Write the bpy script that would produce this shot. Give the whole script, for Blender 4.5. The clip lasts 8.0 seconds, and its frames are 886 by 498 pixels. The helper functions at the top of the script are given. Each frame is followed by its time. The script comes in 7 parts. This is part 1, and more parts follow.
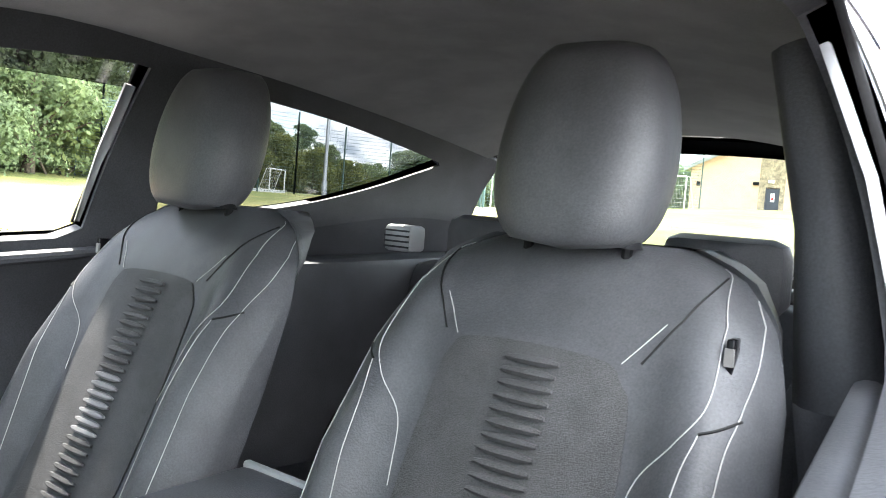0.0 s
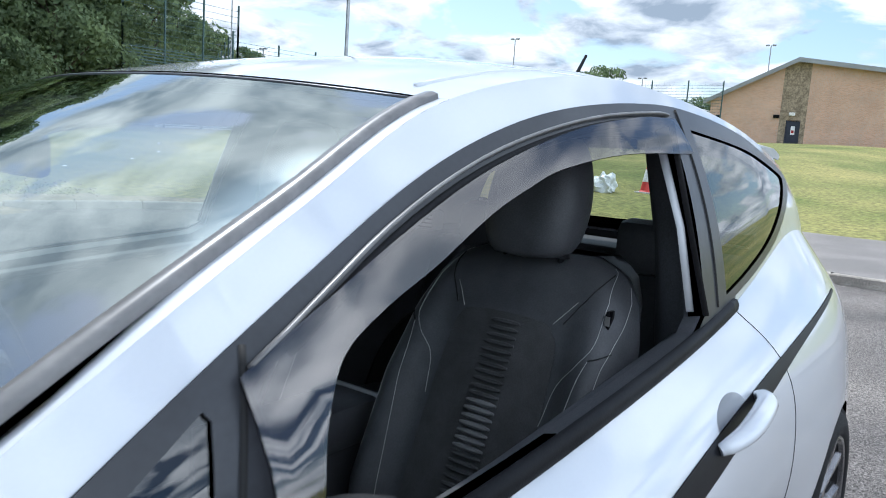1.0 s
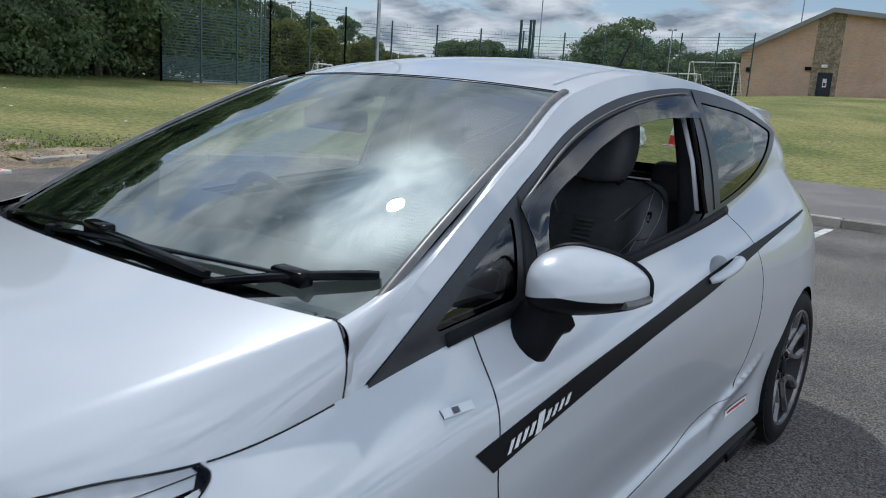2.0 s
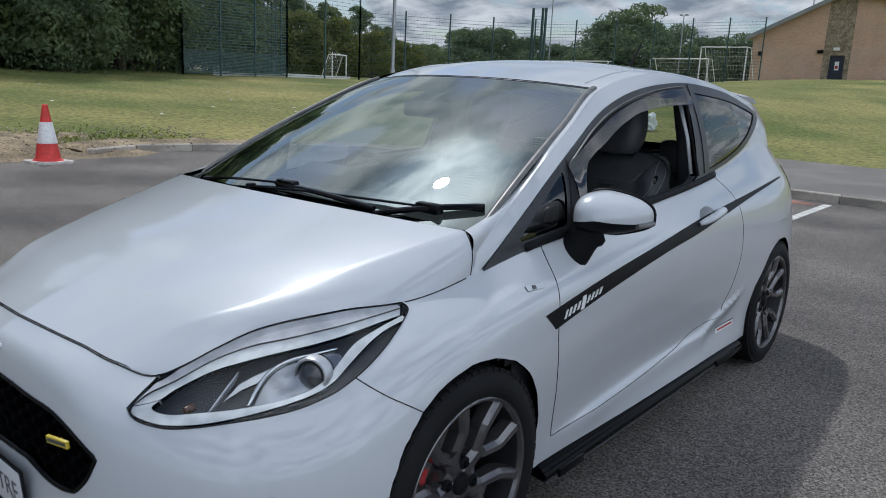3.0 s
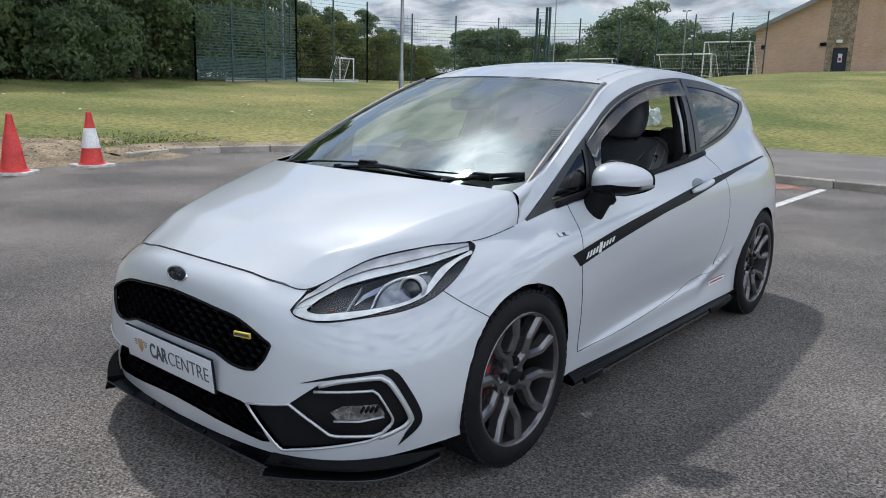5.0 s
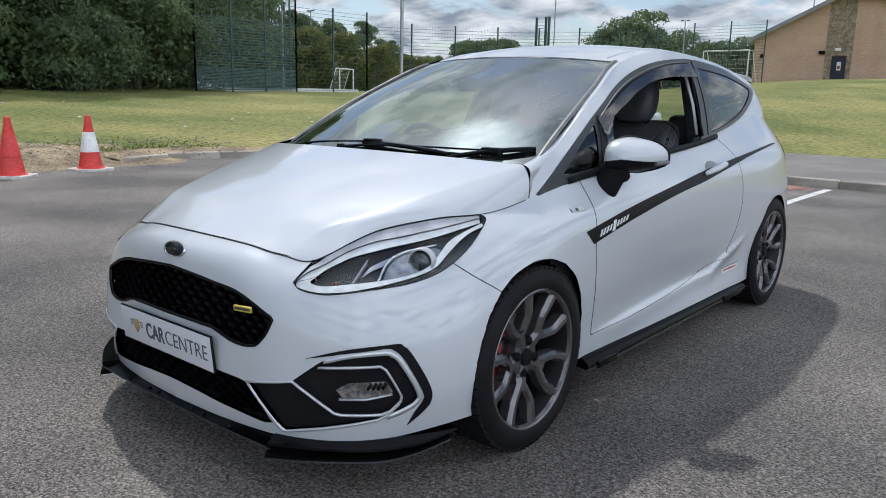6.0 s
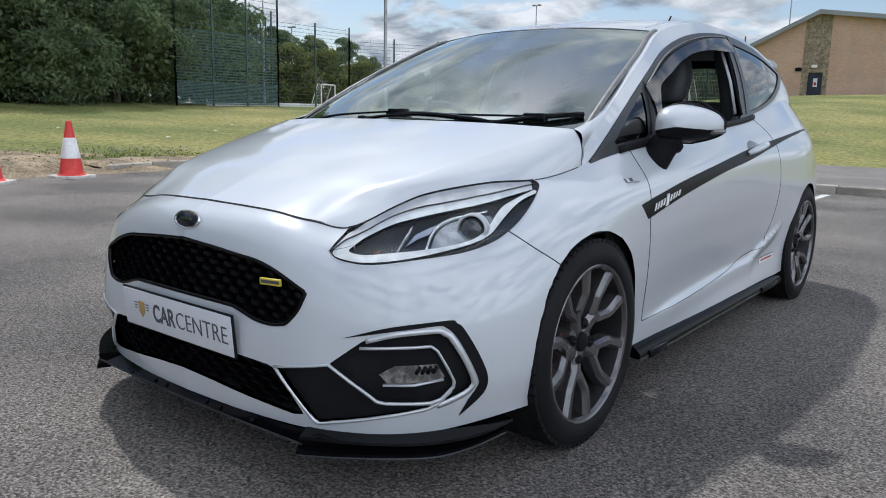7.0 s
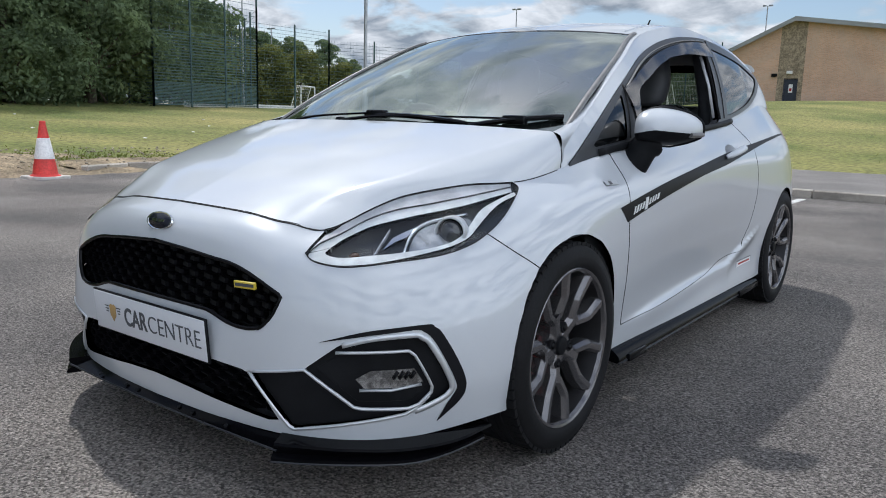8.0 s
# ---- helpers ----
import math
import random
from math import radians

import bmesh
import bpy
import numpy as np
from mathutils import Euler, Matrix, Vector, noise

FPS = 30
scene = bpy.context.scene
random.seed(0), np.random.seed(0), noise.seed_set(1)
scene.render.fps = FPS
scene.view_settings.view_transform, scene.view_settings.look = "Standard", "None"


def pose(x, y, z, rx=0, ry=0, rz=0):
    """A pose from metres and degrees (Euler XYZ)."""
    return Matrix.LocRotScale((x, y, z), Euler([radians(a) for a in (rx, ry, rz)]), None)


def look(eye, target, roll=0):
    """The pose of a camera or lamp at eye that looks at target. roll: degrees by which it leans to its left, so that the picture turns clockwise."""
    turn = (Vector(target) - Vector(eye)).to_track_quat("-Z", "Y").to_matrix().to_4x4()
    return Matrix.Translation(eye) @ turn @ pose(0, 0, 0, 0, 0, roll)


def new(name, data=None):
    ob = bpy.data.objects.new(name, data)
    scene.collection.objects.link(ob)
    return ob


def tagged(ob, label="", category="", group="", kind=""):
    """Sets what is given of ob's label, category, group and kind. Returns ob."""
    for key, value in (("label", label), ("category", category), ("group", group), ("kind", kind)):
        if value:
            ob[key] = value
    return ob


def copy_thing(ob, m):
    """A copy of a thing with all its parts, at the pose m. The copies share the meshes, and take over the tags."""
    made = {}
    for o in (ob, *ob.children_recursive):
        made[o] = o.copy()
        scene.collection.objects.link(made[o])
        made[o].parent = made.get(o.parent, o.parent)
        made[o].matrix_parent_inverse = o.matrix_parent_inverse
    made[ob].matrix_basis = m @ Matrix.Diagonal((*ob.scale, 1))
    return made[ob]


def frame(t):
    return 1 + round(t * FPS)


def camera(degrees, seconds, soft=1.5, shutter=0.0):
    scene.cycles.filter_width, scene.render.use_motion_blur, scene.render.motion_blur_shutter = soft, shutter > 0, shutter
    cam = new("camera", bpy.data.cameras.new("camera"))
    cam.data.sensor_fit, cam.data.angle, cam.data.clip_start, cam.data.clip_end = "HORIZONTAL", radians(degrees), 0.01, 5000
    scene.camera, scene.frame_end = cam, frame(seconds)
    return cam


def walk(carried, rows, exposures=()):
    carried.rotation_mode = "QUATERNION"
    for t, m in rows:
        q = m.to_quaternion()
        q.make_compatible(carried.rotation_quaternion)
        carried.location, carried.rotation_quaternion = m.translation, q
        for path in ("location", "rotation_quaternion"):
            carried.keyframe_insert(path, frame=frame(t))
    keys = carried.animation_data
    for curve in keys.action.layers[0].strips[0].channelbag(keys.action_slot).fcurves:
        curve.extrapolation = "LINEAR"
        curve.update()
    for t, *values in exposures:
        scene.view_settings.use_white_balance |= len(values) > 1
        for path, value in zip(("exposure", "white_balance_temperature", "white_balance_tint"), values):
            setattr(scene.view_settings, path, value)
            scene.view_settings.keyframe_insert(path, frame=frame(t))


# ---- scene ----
cam = camera(61.0, 8.0, soft=0.95, shutter=0.15)
PATH = [
    (0, (0.759, 0.799, 1.083), (-0.401, 2.425, 0.979), 4.6),
    (0.3, (0.851, 0.743, 1.150), (-0.314, 2.360, 0.985), 4.1),
    (0.5, (0.927, 0.630, 1.188), (-0.239, 2.245, 1.007), 4.2),
    (1, (1.128, 0.283, 1.265), (-0.051, 1.875, 0.989), 3.8),
    (1.5, (1.316, -0.185, 1.287), (0.12, 1.379, 0.936), 3.8),
    (2.8, (1.801, -1.283, 1.308), (0.572, 0.235, 0.878), 3.0),
    (3, (1.868, -1.411, 1.312), (0.637, 0.105, 0.883), 2.8),
    (3.5, (2.054, -1.716, 1.311), (0.819, -0.203, 0.882), 2.3),
    (4, (2.137, -1.926, 1.304), (0.901, -0.414, 0.873), 1.9),
    (4.5, (2.197, -2.064, 1.309), (0.956, -0.556, 0.876), 1.7),
    (6, (2.124, -2.019, 1.159), (0.872, -0.511, 0.761), 1.2),
    (6.5, (1.906, -1.973, 1.017), (0.665, -0.449, 0.644), 1.1),
    (7, (1.825, -1.956, 0.969), (0.607, -0.408, 0.618), 1.2),
    (7.5, (1.812, -1.942, 0.964), (0.618, -0.374, 0.623), 1.4),
    (8, (1.814, -1.935, 0.965), (0.638, -0.354, 0.623), 1.6),
]
EXPOSURE = [(0, 3.7, 6600, 10), (0.3, 3.15, 6450, 10), (0.5, 2.25, 6000, 9), (1.0, 0.85, 5700, 8), (1.5, 0.18, 5750, 8), (2.8, -0.20, 5850, 9), (4.5, 0.08, 6000, 10), (8.0, 0.26, 6000, 10)]
walk(cam, [(t, look(eye, target, roll)) for t, eye, target, roll in PATH], EXPOSURE)

# ---- sky and sun ----
SUN_WAY = Vector((-0.46, 0.25, 0.85)).normalized()
world = bpy.data.worlds.new("sky")
scene.world = world
world.use_nodes = True
wt = world.node_tree
wn = wt.nodes
wn.clear()


def sky_node(kind, **inputs):
    n = wn.new(kind)
    for k, value in inputs.items():
        n.inputs[k].default_value = value
    return n


sky = wn.new("ShaderNodeTexSky")
sky.sky_type, sky.sun_disc = "NISHITA", False
sky.sun_elevation = math.asin(SUN_WAY.z)
sky.sun_rotation = math.atan2(SUN_WAY.x, SUN_WAY.y)
sky.air_density, sky.dust_density, sky.ozone_density = 1.0, 1.2, 1.0
co = wn.new("ShaderNodeTexCoord")
sep = wn.new("ShaderNodeSeparateXYZ")
wt.links.new(co.outputs["Generated"], sep.inputs[0])
# broken cloud on a flat layer overhead
lift = sky_node("ShaderNodeMath")
lift.operation = "MAXIMUM"
lift.inputs[1].default_value = 0.0
wt.links.new(sep.outputs[2], lift.inputs[0])
add = wn.new("ShaderNodeMath")
add.operation = "ADD"
add.inputs[1].default_value = 0.26
wt.links.new(lift.outputs[0], add.inputs[0])
flat = wn.new("ShaderNodeCombineXYZ")
for k in (0, 1):
    dv = wn.new("ShaderNodeMath")
    dv.operation = "DIVIDE"
    wt.links.new(sep.outputs[k], dv.inputs[0])
    wt.links.new(add.outputs[0], dv.inputs[1])
    wt.links.new(dv.outputs[0], flat.inputs[k])
big = sky_node("ShaderNodeTexNoise", Scale=2.9, Detail=9.0, Roughness=0.54, Distortion=0.35)
wt.links.new(flat.outputs[0], big.inputs["Vector"])
ramp = wn.new("ShaderNodeValToRGB")
ramp.color_ramp.elements[0].position, ramp.color_ramp.elements[1].position = 0.43, 0.515
wt.links.new(big.outputs["Fac"], ramp.inputs[0])
shade = sky_node("ShaderNodeTexNoise", Scale=4.4, Detail=8.0, Roughness=0.56, Distortion=0.3)
wt.links.new(flat.outputs[0], shade.inputs["Vector"])
tone = wn.new("ShaderNodeValToRGB")
tone.color_ramp.elements[0].position, tone.color_ramp.elements[1].position = 0.36, 0.62
tone.color_ramp.elements[0].color = (3.2, 3.7, 4.3, 1)
tone.color_ramp.elements[1].color = (9.8, 9.9, 10.0, 1)
wt.links.new(shade.outputs["Fac"], tone.inputs[0])
# cloud is brighter towards the sun
dot = wn.new("ShaderNodeVectorMath")
dot.operation = "DOT_PRODUCT"
dot.inputs[1].default_value = SUN_WAY
nrm = wn.new("ShaderNodeVectorMath")
nrm.operation = "NORMALIZE"
wt.links.new(co.outputs["Generated"], nrm.inputs[0])
wt.links.new(nrm.outputs[0], dot.inputs[0])
near = wn.new("ShaderNodeMapRange")
near.interpolation_type = "SMOOTHERSTEP"
near.inputs["From Min"].default_value, near.inputs["From Max"].default_value = 0.972, 1.0
near.inputs["To Min"].default_value, near.inputs["To Max"].default_value = 1.0, 3.0
wt.links.new(dot.outputs["Value"], near.inputs["Value"])
# cloud out of view on the car's left is brightened to lift its flank
flank_way = wn.new("ShaderNodeVectorMath")
flank_way.operation = "DOT_PRODUCT"
flank_way.inputs[1].default_value = Vector((0.95, -0.12, 0.25)).normalized()
wt.links.new(nrm.outputs[0], flank_way.inputs[0])
front = wn.new("ShaderNodeMapRange")
front.interpolation_type = "SMOOTHSTEP"
front.inputs["From Min"].default_value, front.inputs["From Max"].default_value = -0.05, 0.9
front.inputs["To Min"].default_value, front.inputs["To Max"].default_value = 0.80, 2.2
wt.links.new(flank_way.outputs["Value"], front.inputs["Value"])
both = wn.new("ShaderNodeMath")
both.operation = "MULTIPLY"
wt.links.new(front.outputs[0], both.inputs[0])
wt.links.new(near.outputs[0], both.inputs[1])
halo = wn.new("ShaderNodeVectorMath")
halo.operation = "SCALE"
wt.links.new(tone.outputs[0], halo.inputs[0])
wt.links.new(both.outputs[0], halo.inputs["Scale"])
mix = wn.new("ShaderNodeMix")
mix.data_type = "RGBA"
wt.links.new(ramp.outputs[0], mix.inputs["Factor"])
wt.links.new(sky.outputs[0], mix.inputs["A"])
wt.links.new(halo.outputs[0], mix.inputs["B"])
bg = sky_node("ShaderNodeBackground", Strength=0.092)
wt.links.new(mix.outputs["Result"], bg.inputs[0])
out = wn.new("ShaderNodeOutputWorld")
wt.links.new(bg.outputs[0], out.inputs[0])

sun = new("sun", bpy.data.lights.new("sun", "SUN"))
sun.data.energy, sun.data.angle, sun.data.color = 2.3, radians(2.0), (1.0, 0.955, 0.88)
sun.matrix_world = look(SUN_WAY * 50, (0, 0, 0))

# ---- materials ----
def material(name, colour, rough=0.5, metal=0.0, vary=0.15, scale=6.0, fine=0.0, fine_scale=120.0, bump=0.0, bump_scale=80.0, coat=0.0, other=None, split=(0.4, 0.62), spec=0.5, pieces=0.0, stretch=(1, 1, 1)):
    """A surface with two scales of colour change, relief, and gloss that follows the grime."""
    m = bpy.data.materials.new(name)
    m.use_nodes = True
    t = m.node_tree
    b = t.nodes["Principled BSDF"]
    b.inputs["Roughness"].default_value, b.inputs["Metallic"].default_value = rough, metal
    b.inputs["Coat Weight"].default_value, b.inputs["Coat Roughness"].default_value = coat, 0.045
    b.inputs["Specular IOR Level"].default_value = spec
    place = t.nodes.new("ShaderNodeTexCoord")
    mp = t.nodes.new("ShaderNodeMapping")
    mp.inputs["Scale"].default_value = stretch
    t.links.new(place.outputs["Object"], mp.inputs[0])
    n1 = t.nodes.new("ShaderNodeTexNoise")
    n1.inputs["Scale"].default_value, n1.inputs["Detail"].default_value = scale, 6
    t.links.new(mp.outputs[0], n1.inputs["Vector"])
    r1 = t.nodes.new("ShaderNodeValToRGB")
    dark = [c * (1 - vary) for c in colour]
    lite = [min(1, c * (1 + vary)) for c in colour] if other is None else list(other)
    r1.color_ramp.elements[0].color, r1.color_ramp.elements[1].color = (*dark, 1), (*lite, 1)
    r1.color_ramp.elements[0].position, r1.color_ramp.elements[1].position = split
    t.links.new(n1.outputs["Fac"], r1.inputs[0])
    colour_out = r1.outputs[0]
    if fine:
        n2 = t.nodes.new("ShaderNodeTexNoise")
        n2.inputs["Scale"].default_value, n2.inputs["Detail"].default_value = fine_scale, 4
        t.links.new(mp.outputs[0], n2.inputs["Vector"])
        mr = t.nodes.new("ShaderNodeMapRange")
        mr.inputs["From Min"].default_value, mr.inputs["From Max"].default_value = 0.3, 0.7
        mr.inputs["To Min"].default_value, mr.inputs["To Max"].default_value = 1 - fine, 1 + fine
        t.links.new(n2.outputs["Fac"], mr.inputs["Value"])
        mul = t.nodes.new("ShaderNodeVectorMath")
        mul.operation = "SCALE"
        t.links.new(colour_out, mul.inputs[0])
        t.links.new(mr.outputs[0], mul.inputs["Scale"])
        colour_out = mul.outputs[0]
    if pieces:
        info = t.nodes.new("ShaderNodeObjectInfo")
        mr = t.nodes.new("ShaderNodeMapRange")
        mr.inputs["To Min"].default_value, mr.inputs["To Max"].default_value = 1 - pieces, 1 + pieces
        t.links.new(info.outputs["Random"], mr.inputs["Value"])
        mul = t.nodes.new("ShaderNodeVectorMath")
        mul.operation = "SCALE"
        t.links.new(colour_out, mul.inputs[0])
        t.links.new(mr.outputs[0], mul.inputs["Scale"])
        colour_out = mul.outputs[0]
    t.links.new(colour_out, b.inputs["Base Color"])
    if bump:
        n3 = t.nodes.new("ShaderNodeTexNoise")
        n3.inputs["Scale"].default_value, n3.inputs["Detail"].default_value = bump_scale, 5
        t.links.new(mp.outputs[0], n3.inputs["Vector"])
        bp = t.nodes.new("ShaderNodeBump")
        bp.inputs["Strength"].default_value, bp.inputs["Distance"].default_value = bump, 0.02
        t.links.new(n3.outputs["Fac"], bp.inputs["Height"])
        t.links.new(bp.outputs[0], b.inputs["Normal"])
    return m


def glass(name, tint, ior=1.5, rough=0.0, gloss=(1, 1, 1)):
    """A thin pane: what lies behind it, tinted, under a Fresnel gloss."""
    m = bpy.data.materials.new(name)
    m.use_nodes = True
    t = m.node_tree
    t.nodes.clear()
    tr, gl = t.nodes.new("ShaderNodeBsdfTransparent"), t.nodes.new("ShaderNodeBsdfGlossy")
    tr.inputs[0].default_value = (*tint, 1)
    gl.inputs["Roughness"].default_value, gl.inputs["Color"].default_value = rough, (*gloss, 1)
    # the same gloss from both sides, rising towards a grazing view
    r0 = ((ior - 1) / (ior + 1)) ** 2
    lw, pw, fr = t.nodes.new("ShaderNodeLayerWeight"), t.nodes.new("ShaderNodeMath"), t.nodes.new("ShaderNodeMath")
    lw.inputs["Blend"].default_value = 0.5
    pw.operation, pw.inputs[1].default_value = "POWER", 5.0
    fr.operation, fr.inputs[1].default_value, fr.inputs[2].default_value = "MULTIPLY_ADD", 1 - r0, r0
    t.links.new(lw.outputs["Facing"], pw.inputs[0])
    t.links.new(pw.outputs[0], fr.inputs[0])
    mx, o = t.nodes.new("ShaderNodeMixShader"), t.nodes.new("ShaderNodeOutputMaterial")
    t.links.new(fr.outputs[0], mx.inputs[0])
    t.links.new(tr.outputs[0], mx.inputs[1])
    t.links.new(gl.outputs[0], mx.inputs[2])
    t.links.new(mx.outputs[0], o.inputs[0])
    return m


SATIN = material("satin_black", (0.003, 0.003, 0.004), 0.15, vary=0.2, fine=0.1, spec=0.06)
FOG_GLASS = material("fog_lamp_glass", (0.30, 0.31, 0.32), 0.12, 0.8, vary=0.5, scale=60, coat=0.5)
SEAL = material("grey_seal", (0.15, 0.145, 0.14), 0.35, vary=0.15, scale=20, fine=0.1, spec=0.6)
MESH_BLACK = material("mesh_black", (0.003, 0.003, 0.004), 0.5, vary=0.2, spec=0.05)
LAMP_DARK = material("lamp_dark", (0.045, 0.047, 0.052), 0.25, vary=0.2)
LAMP_GREY = material("lamp_grey", (0.50, 0.50, 0.52), 0.35, 0.0, vary=0.15, scale=20)
PROJECTOR = material("projector_lens", (0.03, 0.032, 0.035), 0.05, vary=0.2, coat=1.0)
BRIGHT = material("bright_reflector", (0.42, 0.43, 0.45), 0.16, 0.6, vary=0.3, scale=25, coat=0.6)
PAINT = material("white_paint", (0.56, 0.582, 0.612), 0.30, vary=0.015, scale=2.0, fine=0.01, fine_scale=300, coat=1.0, spec=0.5)
PAINT.node_tree.nodes["Principled BSDF"].inputs["Coat IOR"].default_value = 1.6
SILVER = material("silver_trim", (0.62, 0.64, 0.66), 0.3, 0.6, vary=0.04)
CHROME = material("chrome", (0.82, 0.83, 0.84), 0.08, 1.0, vary=0.02)
GLOSS = material("gloss_black", (0.005, 0.005, 0.006), 0.12, vary=0.2, coat=0.0, spec=0.14)
BLACK = material("black_plastic", (0.011, 0.0115, 0.013), 0.45, vary=0.25, fine=0.2, fine_scale=400, bump=0.05, bump_scale=500, spec=0.07)
TRIM = material("window_trim", (0.032, 0.034, 0.039), 0.30, vary=0.2, fine=0.1, spec=0.35)
RUBBER = material("rubber", (0.009, 0.009, 0.010), 0.7, vary=0.25, fine=0.2, bump=0.1, bump_scale=200, spec=0.2)
VOID = material("dark_void", (0.006, 0.006, 0.006), 0.8, vary=0.2)
GREY_ALLOY = material("grey_alloy", (0.155, 0.150, 0.155), 0.24, 0.75, vary=0.08, fine=0.06, coat=0.4)
# the rim's alloy again, darkened to put the wheel's inner shade into the colour
SHADED_ALLOY = material("shaded_alloy", (0.035, 0.034, 0.036), 0.4, 0.6, vary=0.15, scale=9)
DISC = material("brake_disc", (0.30, 0.29, 0.28), 0.35, 0.9, vary=0.2)
RED = material("caliper_red", (0.45, 0.02, 0.02), 0.35, vary=0.1, coat=0.5)
LEATHER = material("leather", (0.072, 0.074, 0.080), 0.42, vary=0.12, scale=12, fine=0.15, fine_scale=350, bump=0.12, bump_scale=420, spec=0.35)
FABRIC = material("seat_fabric", (0.060, 0.060, 0.062), 0.85, vary=0.12, scale=20, fine=0.4, fine_scale=700, bump=0.3, bump_scale=700)
RIB = material("silver_rib", (0.16, 0.16, 0.165), 0.5, vary=0.15, fine=0.15, fine_scale=500)
THREAD = material("pale_thread", (0.42, 0.42, 0.41), 0.7, vary=0.1)
LINER = material("headlining", (0.24, 0.24, 0.25), 0.95, vary=0.08, scale=10, fine=0.15, fine_scale=500, bump=0.15, bump_scale=600)
CABIN = material("cabin_plastic", (0.056, 0.058, 0.064), 0.55, vary=0.15, fine=0.2, fine_scale=300, bump=0.08, bump_scale=350, spec=0.3)
PALE = material("pale_trim", (0.42, 0.43, 0.44), 0.4, 0.2, vary=0.08)
STRIPE = material("dark_stripe", (0.010, 0.010, 0.012), 0.4, vary=0.15, fine=0.1, spec=0.10)
WHITE = material("white_decal", (0.82, 0.82, 0.82), 0.4, vary=0.03)
PLATE = material("plate_white", (0.66, 0.67, 0.70), 0.35, vary=0.02, fine=0.02)
INK = material("grey_ink", (0.07, 0.075, 0.085), 0.5, vary=0.1)
GOLD = material("gold_ink", (0.42, 0.27, 0.10), 0.5, vary=0.15)
YELLOW = material("yellow_badge", (0.62, 0.48, 0.05), 0.4, vary=0.06)
NAVY = material("navy_enamel", (0.008, 0.010, 0.018), 0.25, vary=0.1, spec=0.3)
ORANGE = material("amber_lens", (0.10, 0.05, 0.03), 0.15, vary=0.1, coat=0.5)
TAIL = material("red_lens", (0.50, 0.03, 0.028), 0.12, vary=0.1, coat=0.8)
LENS_GLASS = glass("lamp_glass", (0.94, 0.95, 0.96), 1.45)
SCREEN_GLASS = glass("screen_glass", (0.46, 0.54, 0.52), 4.2, 0.008, (0.93, 1.0, 0.95))
SIDE_GLASS = glass("privacy_glass", (0.16, 0.17, 0.18), 1.75)
CLEAR_GLASS = glass("clear_glass", (0.60, 0.66, 0.64), 1.55)
SMOKE = glass("smoked_acrylic", (0.24, 0.23, 0.24), 2.1, 0.07, (1.0, 0.95, 0.92))
DRL = material("light_guide", (0.76, 0.77, 0.76), 0.16, 0.2, vary=0.10, scale=30, coat=0.6)
ASPHALT = material("asphalt", (0.198, 0.180, 0.169), 0.8, vary=0.22, scale=0.55, fine=0.55, fine_scale=90, bump=0.9, bump_scale=190, other=(0.32, 0.285, 0.255), split=(0.36, 0.66))
PAVING = material("pavement", (0.20, 0.183, 0.17), 0.9, vary=0.12, scale=0.8, fine=0.4, fine_scale=60, bump=0.6, bump_scale=70)
KERB = material("kerb_concrete", (0.40, 0.36, 0.31), 0.9, vary=0.2, scale=4, fine=0.25, fine_scale=60, bump=0.4, bump_scale=60, pieces=0.12)
LINE = material("road_paint", (0.60, 0.59, 0.56), 0.7, vary=0.2, scale=9, fine=0.3, fine_scale=60)
GRASS = material("grass_ground", (0.148, 0.180, 0.031), 0.95, vary=0.25, scale=0.22, fine=0.5, fine_scale=9, bump=0.8, bump_scale=25, other=(0.292, 0.256, 0.082), split=(0.36, 0.70))
BLADE = material("grass_blades", (0.17, 0.21, 0.045), 0.8, vary=0.25, scale=0.5, other=(0.30, 0.27, 0.09), split=(0.35, 0.65))
SOIL = material("dry_soil", (0.28, 0.215, 0.135), 0.95, vary=0.3, scale=2.0, fine=0.5, fine_scale=30, bump=0.9, bump_scale=30)
STONE = material("rubble", (0.42, 0.36, 0.27), 0.9, vary=0.3, scale=5, fine=0.3, pieces=0.3)
BARK = material("bark", (0.085, 0.07, 0.05), 0.95, vary=0.3, scale=8, bump=0.8, bump_scale=20)
LEAF_DARK = material("leaf_dark", (0.110, 0.165, 0.085), 0.75, vary=0.35, scale=0.6, other=(0.21, 0.28, 0.13), split=(0.3, 0.7))
LEAF_MID = material("leaf_mid", (0.115, 0.165, 0.065), 0.75, vary=0.35, scale=0.6, other=(0.21, 0.26, 0.10), split=(0.3, 0.7))
LEAF_LIGHT = material("leaf_light", (0.12, 0.145, 0.03), 0.75, vary=0.3, scale=0.6, other=(0.20, 0.21, 0.05), split=(0.3, 0.7))
FENCE = material("fence_green", (0.050, 0.095, 0.095), 0.5, vary=0.2)
GALV = material("galvanised", (0.34, 0.35, 0.36), 0.45, 0.6, vary=0.12, scale=3)
CONE_RED = material("cone_red", (0.68, 0.055, 0.045), 0.5, vary=0.12, scale=6, fine=0.15, fine_scale=40)
CONE_WHITE = material("cone_white", (0.82, 0.80, 0.78), 0.5, vary=0.1, scale=6, fine=0.12, fine_scale=40)
CONE_BASE = material("cone_base", (0.62, 0.59, 0.55), 0.7, vary=0.2, scale=8, fine=0.2)
FRAME_WHITE = material("white_tube", (0.75, 0.75, 0.73), 0.4, vary=0.06)
NET = material("goal_net", (0.50, 0.50, 0.48), 0.8, vary=0.1)
ROOF_METAL = material("roof_metal", (0.33, 0.34, 0.34), 0.45, 0.4, vary=0.08, scale=0.6)
